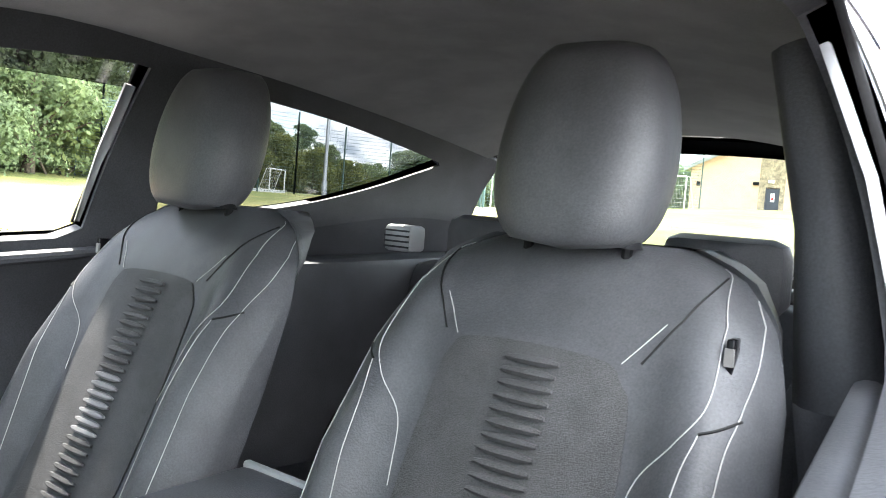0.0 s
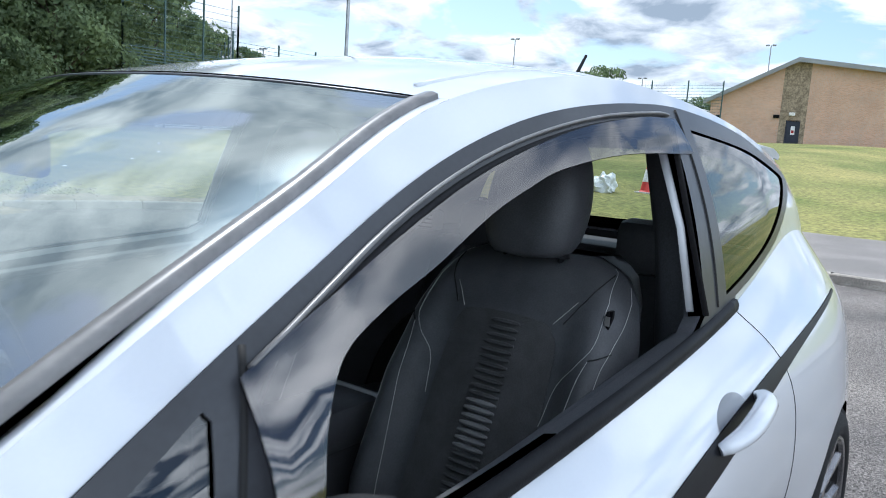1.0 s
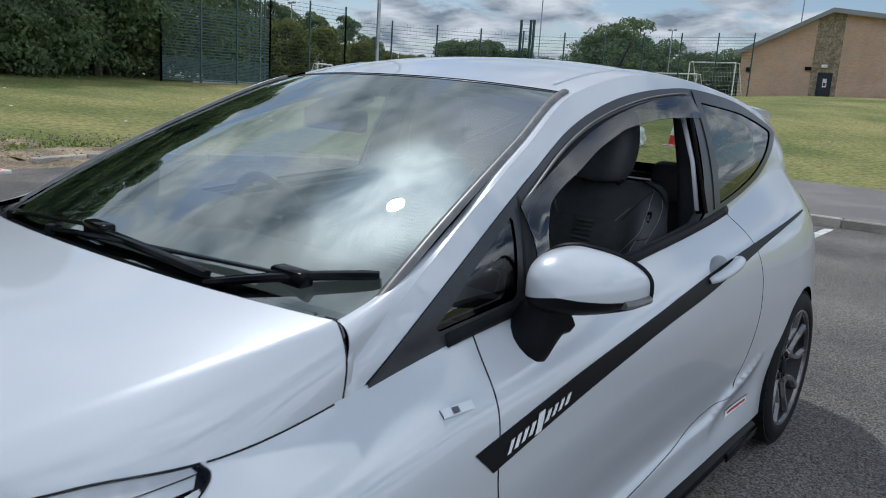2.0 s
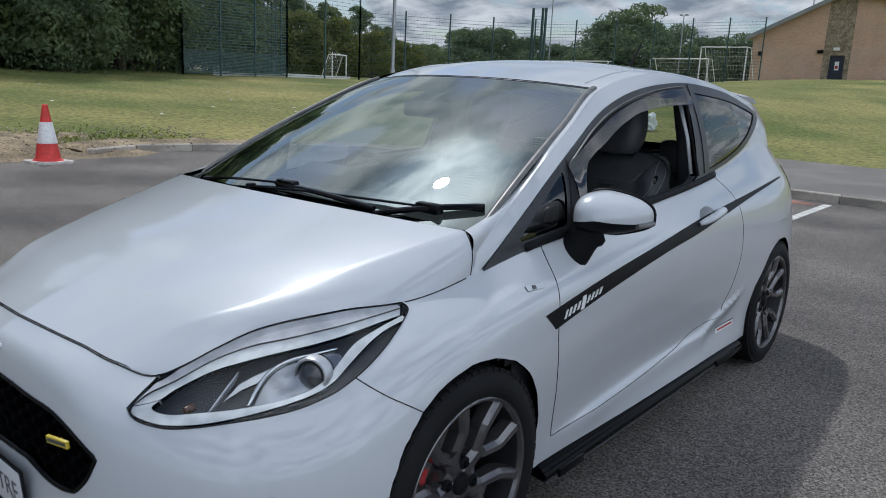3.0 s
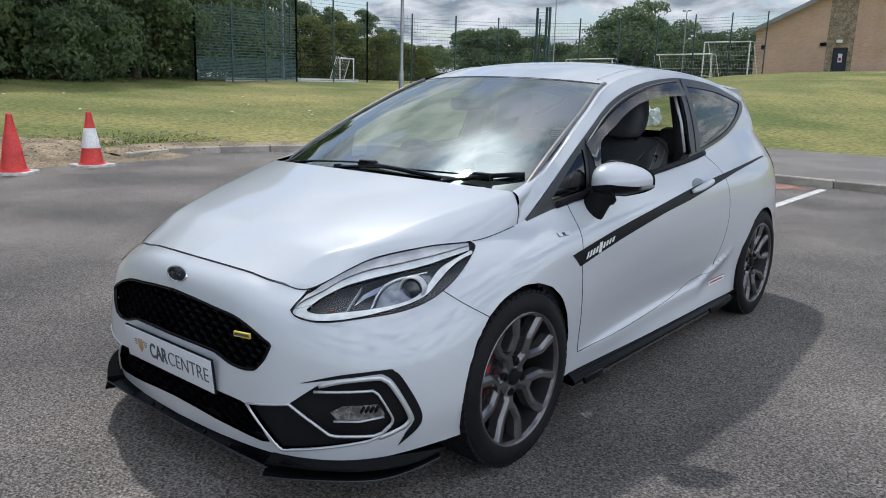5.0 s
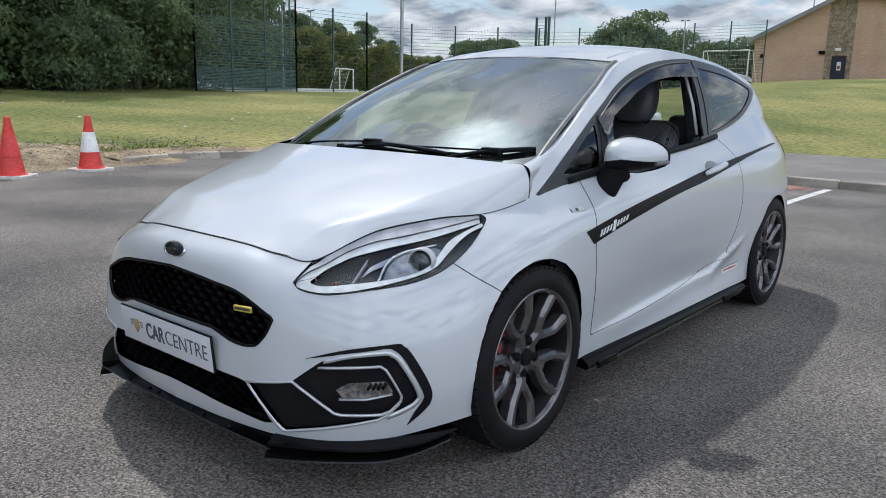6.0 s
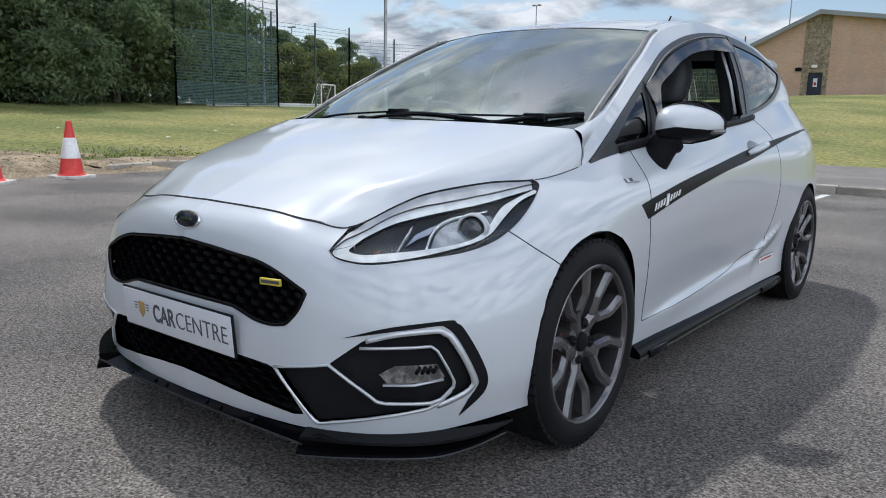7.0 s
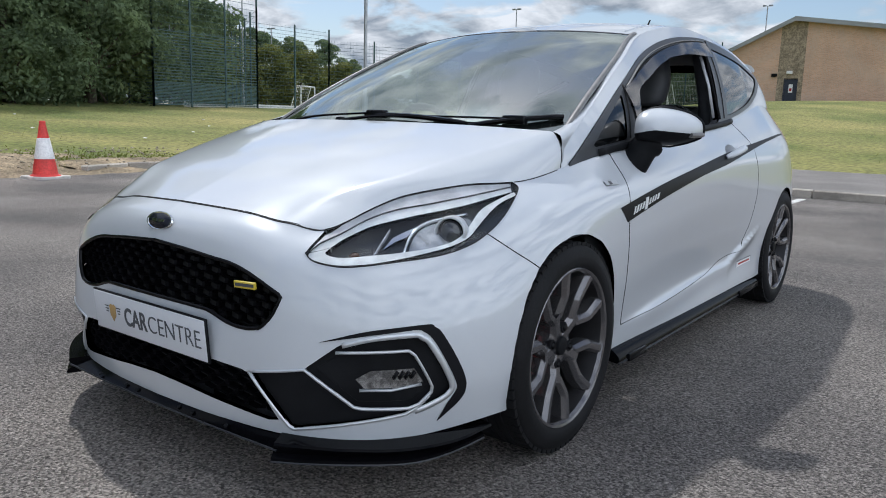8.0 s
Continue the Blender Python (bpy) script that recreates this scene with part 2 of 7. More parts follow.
DOOR_NAVY = material("door_navy", (0.028, 0.034, 0.055), 0.4, vary=0.1)
PAVER_STONE = material("stone_facing", (0.30, 0.24, 0.17), 0.9, vary=0.25, scale=2.5, fine=0.35, fine_scale=9, bump=0.5, bump_scale=9)
FILM = material("white_plastic_film", (0.78, 0.78, 0.78), 0.35, vary=0.08, scale=12, bump=0.3, bump_scale=18)


def brick_material():
    m = material("brickwork", (0.42, 0.24, 0.13), 0.9, vary=0.15)
    t = m.node_tree
    b = t.nodes["Principled BSDF"]
    place = t.nodes.new("ShaderNodeTexCoord")
    mp = t.nodes.new("ShaderNodeMapping")
    mp.inputs["Rotation"].default_value = (radians(90), 0, 0)
    br = t.nodes.new("ShaderNodeTexBrick")
    br.inputs["Scale"].default_value = 1.0
    br.inputs["Color1"].default_value, br.inputs["Color2"].default_value = (0.66, 0.415, 0.285, 1), (0.56, 0.345, 0.23, 1)
    br.inputs["Mortar"].default_value = (0.56, 0.46, 0.38, 1)
    br.inputs["Brick Width"].default_value, br.inputs["Row Height"].default_value, br.inputs["Mortar Size"].default_value = 0.225, 0.075, 0.010
    t.links.new(place.outputs["Object"], mp.inputs[0])
    t.links.new(mp.outputs[0], br.inputs["Vector"])
    n = t.nodes.new("ShaderNodeTexNoise")
    n.inputs["Scale"].default_value, n.inputs["Detail"].default_value = 0.7, 5
    t.links.new(place.outputs["Object"], n.inputs["Vector"])
    mr = t.nodes.new("ShaderNodeMapRange")
    mr.inputs["To Min"].default_value, mr.inputs["To Max"].default_value = 0.75, 1.25
    t.links.new(n.outputs["Fac"], mr.inputs["Value"])
    mul = t.nodes.new("ShaderNodeVectorMath")
    mul.operation = "SCALE"
    t.links.new(br.outputs["Color"], mul.inputs[0])
    t.links.new(mr.outputs[0], mul.inputs["Scale"])
    t.links.new(mul.outputs[0], b.inputs["Base Color"])
    return m


BRICK = brick_material()
# asphalt shows its single stones
t = ASPHALT.node_tree
b = t.nodes["Principled BSDF"]
chips, place = t.nodes.new("ShaderNodeTexVoronoi"), t.nodes.new("ShaderNodeTexCoord")
chips.inputs["Scale"].default_value = 150
t.links.new(place.outputs["Object"], chips.inputs["Vector"])
grey, mr, mul = t.nodes.new("ShaderNodeSeparateColor"), t.nodes.new("ShaderNodeMapRange"), t.nodes.new("ShaderNodeVectorMath")
t.links.new(chips.outputs["Color"], grey.inputs[0])
mr.inputs["To Min"].default_value, mr.inputs["To Max"].default_value = 0.38, 1.62
t.links.new(grey.outputs[0], mr.inputs["Value"])
mul.operation = "SCALE"
t.links.new(b.inputs["Base Color"].links[0].from_socket, mul.inputs[0])
t.links.new(mr.outputs[0], mul.inputs["Scale"])
t.links.new(mul.outputs[0], b.inputs["Base Color"])
b.inputs["Specular IOR Level"].default_value = 0.3
hump = next(n for n in t.nodes if n.type == "BUMP")
stony = t.nodes.new("ShaderNodeBump")
stony.invert, stony.inputs["Strength"].default_value, stony.inputs["Distance"].default_value = True, 0.8, 0.006
t.links.new(chips.outputs["Distance"], stony.inputs["Height"])
t.links.new(hump.outputs[0], stony.inputs["Normal"])
t.links.new(stony.outputs[0], b.inputs["Normal"])
# leaves and blades let some light through
for m in (LEAF_DARK, LEAF_MID, LEAF_LIGHT, BLADE):
    t = m.node_tree
    b = t.nodes["Principled BSDF"]
    thin, mx = t.nodes.new("ShaderNodeBsdfTranslucent"), t.nodes.new("ShaderNodeMixShader")
    mx.inputs[0].default_value = 0.45
    t.links.new(b.inputs["Base Color"].links[0].from_socket, thin.inputs[0])
    t.links.new(b.outputs[0], mx.inputs[1])
    t.links.new(thin.outputs[0], mx.inputs[2])
    t.links.new(mx.outputs[0], t.nodes["Material Output"].inputs[0])


# ---- building tools ----
from mathutils import geometry


def thing(name, label, category, group="", kind="", at=(0, 0, 0), turn=0):
    ob = new(name)
    ob.matrix_basis = pose(*at, 0, 0, turn)
    return tagged(ob, label, category, group, kind)


def mesh_of(name, verts, faces, mat, smooth=False, normals=None):
    me = bpy.data.meshes.new(name)
    me.from_pydata([tuple(map(float, v)) for v in verts], [], [tuple(map(int, f)) for f in faces])
    me.materials.append(mat)
    if smooth or normals is not None:
        me.polygons.foreach_set("use_smooth", [True] * len(me.polygons))
    if normals is not None:
        me.normals_split_custom_set_from_vertices([tuple(map(float, n)) for n in normals])
    me.update()
    return me


def part_mesh(name, me, parent, label=""):
    ob = new(name, me)
    ob.parent = parent
    return tagged(ob, label)


def part(name, bm, mat, parent, label="", smooth=True):
    me = bpy.data.meshes.new(name)
    bm.to_mesh(me)
    bm.free()
    me.materials.append(mat)
    if smooth:
        me.polygons.foreach_set("use_smooth", [True] * len(me.polygons))
        me.set_sharp_from_angle(angle=radians(38))
    return part_mesh(name, me, parent, label)


def box(bm, lo, hi, bevel=0.0, turn=None, seg=2):
    """A box between two corners, its edges rounded."""
    lo, hi = Vector(lo), Vector(hi)
    size, mid = hi - lo, (lo + hi) / 2
    m = Matrix.Translation(mid) @ (turn if turn is not None else Matrix()) @ Matrix.Diagonal((*size, 1))
    made = bmesh.ops.create_cube(bm, size=1, matrix=m)["verts"]
    if bevel:
        edges = list({e for v in made for e in v.link_edges})
        bmesh.ops.bevel(bm, geom=edges, offset=bevel, segments=seg, profile=0.5, affect="EDGES")
    return bm


def boxed(lo, hi, bevel=0.0, turn=None, seg=2):
    return box(bmesh.new(), lo, hi, bevel, turn, seg)


def tube(path, radius, sides=8, closed=False, bm=None, flat=1.0, up=(0, 0, 1)):
    """A tube along a path; radius may be a list; flat squashes it."""
    bm = bm or bmesh.new()
    p = [Vector(q) for q in path]
    n = len(p)
    rings = []
    up = Vector(up)
    for i, q in enumerate(p):
        a, b = (p[i - 1], p[(i + 1) % n]) if closed else (p[max(i - 1, 0)], p[min(i + 1, n - 1)])
        d = (b - a).normalized()
        s = d.cross(up)
        if s.length < 1e-3:
            s = d.cross(Vector((1, 0.2, 0)))
        s.normalize()
        w = s.cross(d)
        r = radius[i] if isinstance(radius, (list, tuple)) else radius
        rings.append([bm.verts.new(q + (s * math.cos(k * math.tau / sides) + w * math.sin(k * math.tau / sides) * flat) * r) for k in range(sides)])
    for i in range(n if closed else n - 1):
        a, b = rings[i], rings[(i + 1) % n]
        for k in range(sides):
            bm.faces.new((a[k], a[(k + 1) % sides], b[(k + 1) % sides], b[k]))
    if not closed:
        bm.faces.new(rings[0])
        bm.faces.new(rings[-1][::-1])
    bmesh.ops.recalc_face_normals(bm, faces=bm.faces)
    return bm


def lathe(profile, sides=48, axis="x", bm=None):
    """A solid of turning: profile rows of (radius, along)."""
    bm = bm or bmesh.new()
    rings = []
    for r, a in profile:
        ring = []
        for k in range(sides):
            c, s = math.cos(k * math.tau / sides) * r, math.sin(k * math.tau / sides) * r
            ring.append(bm.verts.new((a, c, s) if axis == "x" else (c, s, a)))
        rings.append(ring)
    for a, b in zip(rings, rings[1:]):
        for k in range(sides):
            bm.faces.new((a[k], a[(k + 1) % sides], b[(k + 1) % sides], b[k]))
    return bm


def prism(outline, z0, z1, bm=None):
    """An upright prism over a flat outline of (x, y)."""
    bm = bm or bmesh.new()
    a = [bm.verts.new((x, y, z0)) for x, y in outline]
    b = [bm.verts.new((x, y, z1)) for x, y in outline]
    n = len(a)
    bm.faces.new(a[::-1])
    bm.faces.new(b)
    for i in range(n):
        bm.faces.new((a[i], a[(i + 1) % n], b[(i + 1) % n], b[i]))
    bmesh.ops.recalc_face_normals(bm, faces=bm.faces)
    return bm


def smooth_line(points, n=10):
    """A dense smooth line through a few points."""
    return [tuple(q) for q in catmull(points, np.linspace(0, len(points) - 1, (len(points) - 1) * n + 1))]


def dense(outline, step):
    """The closed outline with no stretch longer than one step (step: across, along)."""
    out = []
    for a, b in zip(outline, outline[1:] + outline[:1]):
        a, b = np.array(a, float), np.array(b, float)
        k = int(np.ceil(np.max(np.abs(b - a) / np.array(step))))
        if np.max(np.abs(b - a)) < 1e-5:
            continue
        out += [tuple(a + (b - a) * i / max(k, 1)) for i in range(max(k, 1))]
    return out


def inside(p, outline):
    """Which points lie in a closed outline."""
    x, y = p[:, 0], p[:, 1]
    hit = np.zeros(len(p), bool)
    o = np.array(outline)
    for (x0, y0), (x1, y1) in zip(o, np.roll(o, -1, 0)):
        if y0 == y1:
            continue
        cross = ((y0 > y) != (y1 > y)) & (x < (x1 - x0) * (y - y0) / (y1 - y0) + x0)
        hit ^= cross
    return hit


CORE = np.array((0.0, 1.2, 0.62))


def facing(fn, uv, core=CORE):
    """Places and outward normals of a surface."""
    u, v, e = uv[:, 0], uv[:, 1], 2e-3
    p = fn(u, v)
    n = np.cross(fn(u + e, v) - fn(u - e, v), fn(u, v + e) - fn(u, v - e))
    n /= np.maximum(np.linalg.norm(n, axis=1, keepdims=True), 1e-9)
    n[((p - core) * n).sum(1) < 0] *= -1
    return p, n


def sheet(name, parent, fn, outline, mat, step, holes=(), lift=0.0, fold=0.012, label="", core=CORE):
    """A panel: the part of a surface within an outline, less the holes, with turned-in edges."""
    loops = [dense(list(o), step) for o in (outline, *holes)]
    s = np.array(step)
    lo, hi = np.min(loops[0], 0), np.max(loops[0], 0)
    gu, gv = np.meshgrid(np.arange(lo[0] + s[0] / 2, hi[0], s[0]), np.arange(lo[1] + s[1] / 2, hi[1], s[1]), indexing="ij")
    grid = np.stack([gu.ravel(), gv.ravel()], 1)
    keep = inside(grid, loops[0])
    for h in loops[1:]:
        keep &= ~inside(grid, h)
    rim = np.concatenate([np.array(o) for o in loops]) / s
    grid = grid[keep]
    near = np.array([np.min(((rim - g / s) ** 2).sum(1)) for g in grid]) if len(grid) else np.zeros(0)
    grid = grid[near > 0.2] if len(grid) else grid
    pts, edges = [], []
    for o in loops:
        k = len(pts)
        pts += [Vector((a / s[0], b / s[1])) for a, b in o]
        edges += [(k + i, k + (i + 1) % len(o)) for i in range(len(o))]
    pts += [Vector((a / s[0], b / s[1])) for a, b in grid]
    vs, _, fs, *_ = geometry.delaunay_2d_cdt(pts, edges, [], 0, 1e-5)
    uv = np.array([(q.x * s[0], q.y * s[1]) for q in vs])
    mids = np.array([uv[list(f)].mean(0) for f in fs])
    ok = inside(mids, loops[0])
    for h in loops[1:]:
        ok &= ~inside(mids, h)
    p, n = facing(fn, uv, core)
    p = p + n * lift
    faces = []
    for f, good in zip(fs, ok):
        if good:
            a, b, c = f[:3]
            if np.dot(np.cross(p[b] - p[a], p[c] - p[a]), n[a]) < 0:
                a, c = c, a
            faces.append((a, b, c))
    verts, norms = [*p], [*n]
    if fold:
        for o in loops:
            q, m = facing(fn, np.array(o), core)
            q = q + m * lift
            k, c = len(verts), len(o)
            side = np.cross(np.roll(q, -1, 0) - np.roll(q, 1, 0), m)
            side /= np.maximum(np.linalg.norm(side, axis=1, keepdims=True), 1e-9)
            verts += [*q, *(q - m * fold)]
            norms += [*side, *side]
            faces += [(k + i, k + (i + 1) % c, k + c + (i + 1) % c, k + c + i) for i in range(c)]
    return part_mesh(name, mesh_of(name, verts, faces, mat, True, norms), parent, label)


def ribbon(name, parent, fn, path, width, mat, lift=0.004, height=0.004, label="", core=CORE):
    """A raised strip that follows a line on a surface."""
    uv = np.array(path, float)
    p, n = facing(fn, uv, core)
    d = np.gradient(p, axis=0)
    d /= np.maximum(np.linalg.norm(d, axis=1, keepdims=True), 1e-9)
    side = np.cross(d, n)
    w = np.broadcast_to(np.asarray(width, float), (len(p),))[:, None] / 2
    base, top = p + n * (lift - height - 0.004), p + n * lift
    rows = [base - side * w, top - side * w * 0.85, top + n * height * 0.4, top + side * w * 0.85, base + side * w]
    c = len(p)
    verts = np.concatenate(rows)
    faces = [(r * c + i, r * c + i + 1, (r + 1) * c + i + 1, (r + 1) * c + i) for r in range(4) for i in range(c - 1)]
    faces += [tuple(r * c for r in range(5)), tuple(r * c + c - 1 for r in range(4, -1, -1))]
    return part_mesh(name, mesh_of(name, verts, faces, mat, True), parent, label)


def grid_mesh(name, fn, us, vs, mat, parent, label="", flip=False, both=0.0):
    """A smooth net of a function of two numbers."""
    uu, vv = np.meshgrid(us, vs, indexing="ij")
    p = fn(uu, vv).reshape(-1, 3)
    a, b = len(us), len(vs)
    faces = [(i * b + j, (i + 1) * b + j, (i + 1) * b + j + 1, i * b + j + 1) for i in range(a - 1) for j in range(b - 1)]
    if flip:
        faces = [f[::-1] for f in faces]
    return part_mesh(name, mesh_of(name, p, faces, mat, True), parent, label)


def letters(name, text, size, mat, parent, m, label="", bold=0.0, depth=0.001):
    """Writing in the built-in font, as a mesh."""
    cu = bpy.data.curves.new(name, "FONT")
    cu.body, cu.size, cu.extrude, cu.offset, cu.align_x, cu.align_y = text, size, depth, bold, "LEFT", "CENTER"
    tmp = new("tmp", cu)
    bpy.context.view_layer.update()
    me = bpy.data.meshes.new_from_object(tmp.evaluated_get(bpy.context.evaluated_depsgraph_get()))
    bpy.data.objects.remove(tmp)
    me.materials.clear()
    me.materials.append(mat)
    ob = part_mesh(name, me, parent, label)
    ob.matrix_basis = m
    return ob
# ---- car surfaces: x to the car's left, y to its rear, z up; the front axle stands over the origin ----
def catmull(points, u):
    """A smooth curve through evenly counted control points; u runs from 0 to len - 1."""
    p = np.asarray(points, float)
    n = len(p) - 1
    u = np.clip(np.asarray(u, float), 0, n)
    i = np.minimum(u.astype(int), n - 1)
    t = (u - i)[..., None]
    a, b, c, d = p[np.maximum(i - 1, 0)], p[i], p[i + 1], p[np.minimum(i + 2, n)]
    a = np.where((i == 0)[..., None], 2 * b - c, a)
    d = np.where((i == n - 1)[..., None], 2 * c - b, d)
    return 0.5 * (2 * b + (c - a) * t + (2 * a - 5 * b + 4 * c - d) * t**2 + (3 * b - a - 3 * c + d) * t**3)


# sections of the lower body, from the sill up to the bonnet's or the window's edge, round the car from nose to tail
SECTIONS = (
    [(0, -.800, .184), (0, -.822, .330), (0, -.815, .470), (0, -.800, .600), (0, -.772, .680), (0, -.712, .722)],
    [(.27, -.785, .184), (.28, -.808, .330), (.28, -.800, .470), (.275, -.782, .600), (.27, -.750, .675), (.265, -.690, .712)],
    [(.51, -.735, .184), (.52, -.758, .330), (.51, -.755, .470), (.50, -.735, .580), (.49, -.695, .640), (.481, -.630, .680)],
    [(.69, -.600, .184), (.725, -.595, .330), (.72, -.595, .470), (.69, -.570, .590), (.645, -.515, .670), (.556, -.420, .745)],
    [(.81, -.330, .200), (.835, -.345, .330), (.832, -.340, .470), (.80, -.325, .600), (.75, -.300, .690), (.640, -.260, .786)],
    [(.845, 0, .200), (.855, 0, .330), (.858, 0, .470), (.850, 0, .610), (.810, -.020, .720), (.712, -.040, .800)],
    [(.800, .40, .200), (.815, .40, .330), (.832, .40, .470), (.842, .40, .610), (.828, .40, .750), (.728, .40, .868)],
    [(.812, 1.10, .200), (.788, 1.10, .330), (.818, 1.10, .500), (.845, 1.10, .660), (.838, 1.10, .800), (.752, 1.10, .930)],
    [(.818, 1.80, .200), (.796, 1.80, .330), (.826, 1.80, .500), (.845, 1.80, .680), (.822, 1.80, .850), (.722, 1.80, .985)],
    [(.815, 2.50, .200), (.845, 2.50, .330), (.852, 2.50, .500), (.845, 2.50, .700), (.800, 2.50, .890), (.655, 2.50, 1.080)],
    [(.740, 2.94, .250), (.775, 2.96, .360), (.780, 2.97, .520), (.765, 2.97, .700), (.725, 2.95, .880), (.620, 2.88, 1.060)],
    [(.560, 3.12, .250), (.600, 3.16, .360), (.610, 3.17, .520), (.600, 3.17, .700), (.580, 3.14, .860), (.530, 3.06, 1.000)],
    [(0, 3.20, .250), (0, 3.24, .360), (0, 3.24, .520), (0, 3.23, .700), (0, 3.20, .860), (0, 3.13, .990)],
)
# the line of the windscreen pillar and the roof rail, from the mirror's foot to the tail
RAIL = [(.716, .10, .842), (.674, .42, 1.032), (.624, .74, 1.197), (.562, 1.04, 1.320), (.566, 1.40, 1.388), (.580, 1.765, 1.384), (.570, 2.20, 1.354), (.548, 2.62, 1.304), (.525, 2.90, 1.262)]
POST = [(.716, .10, .842), (.674, .42, 1.032), (.624, .74, 1.192), (.562, 1.04, 1.318), (.566, 1.40, 1.366)]


def body(u, v):
    """The lower body: u counts the sections (0 nose, 12 tail), v the rows of a section (0 sill, 5 top)."""
    u, v = np.broadcast_arrays(np.asarray(u, float), np.asarray(v, float))
    sign, u = np.where(u < 0, -1.0, 1.0), np.abs(u)
    rows = np.stack([catmull([s[k] for s in SECTIONS], u) for k in range(6)])
    n = 5
    vv = np.clip(v, 0, n)
    i = np.minimum(vv.astype(int), n - 1)
    t = (vv - i)[..., None]
    ix = np.indices(u.shape)
    at = lambda k: rows[(k, *ix)]
    b, c = at(i), at(i + 1)
    a = np.where((i == 0)[..., None], 2 * b - c, at(np.maximum(i - 1, 0)))
    d = np.where((i == n - 1)[..., None], 2 * c - b, at(np.minimum(i + 2, n)))
    p = 0.5 * (2 * b + (c - a) * t + (2 * a - 5 * b + 4 * c - d) * t**2 + (3 * b - a - 3 * c + d) * t**3)
    # the bonnet's front edge meets the lamp at a corner
    top = np.clip(v - 4, 0, 1) ** 2
    p[..., 2] += top * (.009 * np.exp(-((u - 1.62) / .22) ** 2) + .021 * np.exp(-((u - 2.55) / np.where(u < 2.55, .50, 1.10)) ** 2))
    # a sculpted ledge along the foot of the door
    y, z = p[..., 1], p[..., 2]
    d = z - np.interp(y, [.5, 1.5, 1.68, 1.74, 1.93, 2.1], [.271, .312, .316, .340, .413, .48])
    fade = np.clip((y - .42) / .3, 0, 1) * np.clip((2.09 - y) / .16, 0, 1) * (u < 9)
    p[..., 0] += fade * .016 * np.exp(-(d / np.where(d > 0, .016, .055)) ** 2)
    p[..., 0] *= sign
    return p


_U = np.linspace(4.5, 11, 400)
_BELT = body(_U, np.full(400, 5.0))
_RAIL = catmull(RAIL, np.linspace(0, len(RAIL) - 1, 400))
_POST = catmull(POST, np.linspace(0, len(POST) - 1, 300))


def belt(y):
    return np.stack([np.interp(y, _BELT[:, 1], _BELT[:, 0]), y, np.interp(y, _BELT[:, 1], _BELT[:, 2])], -1)


def rail(y):
    return np.stack([np.interp(y, _RAIL[:, 1], _RAIL[:, 0]), y, np.interp(y, _RAIL[:, 1], _RAIL[:, 2])], -1)


def glasshouse(y, z):
    """The side above the window's lower edge: the place at length y and height z, bowed a little outwards."""
    y, z = np.broadcast_arrays(np.asarray(y, float), np.asarray(z, float))
    b, r = belt(y), rail(y)
    w = (z - b[..., 2]) / np.maximum(r[..., 2] - b[..., 2], .02)
    x = b[..., 0] + (r[..., 0] - b[..., 0]) * w + .022 * np.sin(np.pi * np.clip(w, 0, 1)) * np.clip((r[..., 2] - b[..., 2]) / .3, 0, 1)
    return np.stack([x, y, z], -1)


SCREEN = [(0, .085, .942), (0, .370, 1.092), (0, .660, 1.230), (0, .930, 1.342)]


def screen(u, v):
    """The windscreen: u from -1 (right edge) to 1 (left edge), v from 0 (cowl) to 1 (roof)."""
    u, v = np.broadcast_arrays(np.asarray(u, float), np.asarray(v, float))
    c = catmull(SCREEN, v * 3)
    y = .19 + v * .85
    e = np.stack([np.interp(y, _POST[:, 1], _POST[:, 0]) - .022, y, np.interp(y, _POST[:, 1], _POST[:, 2])], -1)
    e[..., 2] += .012 * (1 - v)
    k = np.abs(u)[..., None] ** 2.3
    p = c + (e - c) * k
    p[..., 0] = u * e[..., 0]
    return p


def roof(u, v):
    """The roof: u from -1 to 1 across, v from 0 (windscreen) to 1 (tail)."""
    u, v = np.broadcast_arrays(np.asarray(u, float), np.asarray(v, float))
    e = rail(1.04 + v * 1.80)
    c = catmull([(0, .930, 1.344), (0, 1.38, 1.424), (0, 1.90, 1.438), (0, 2.45, 1.414), (0, 2.86, 1.362)], v * 4)
    k = ((np.abs(u) * (1 + .0644 * (1 - v) ** 4)) ** (2.3 + .3 * v))[..., None]
    p = c + (e - c) * k
    p[..., 0] = u * e[..., 0]
    return p


CREASE = [(.390, -.676, .692), (.400, -.600, .738), (.455, -.510, .781), (.510, -.397, .809), (.541, -.299, .835), (.572, -.195, .861), (.605, -.087, .885), (.640, .025, .910), (.678, .145, .935)]


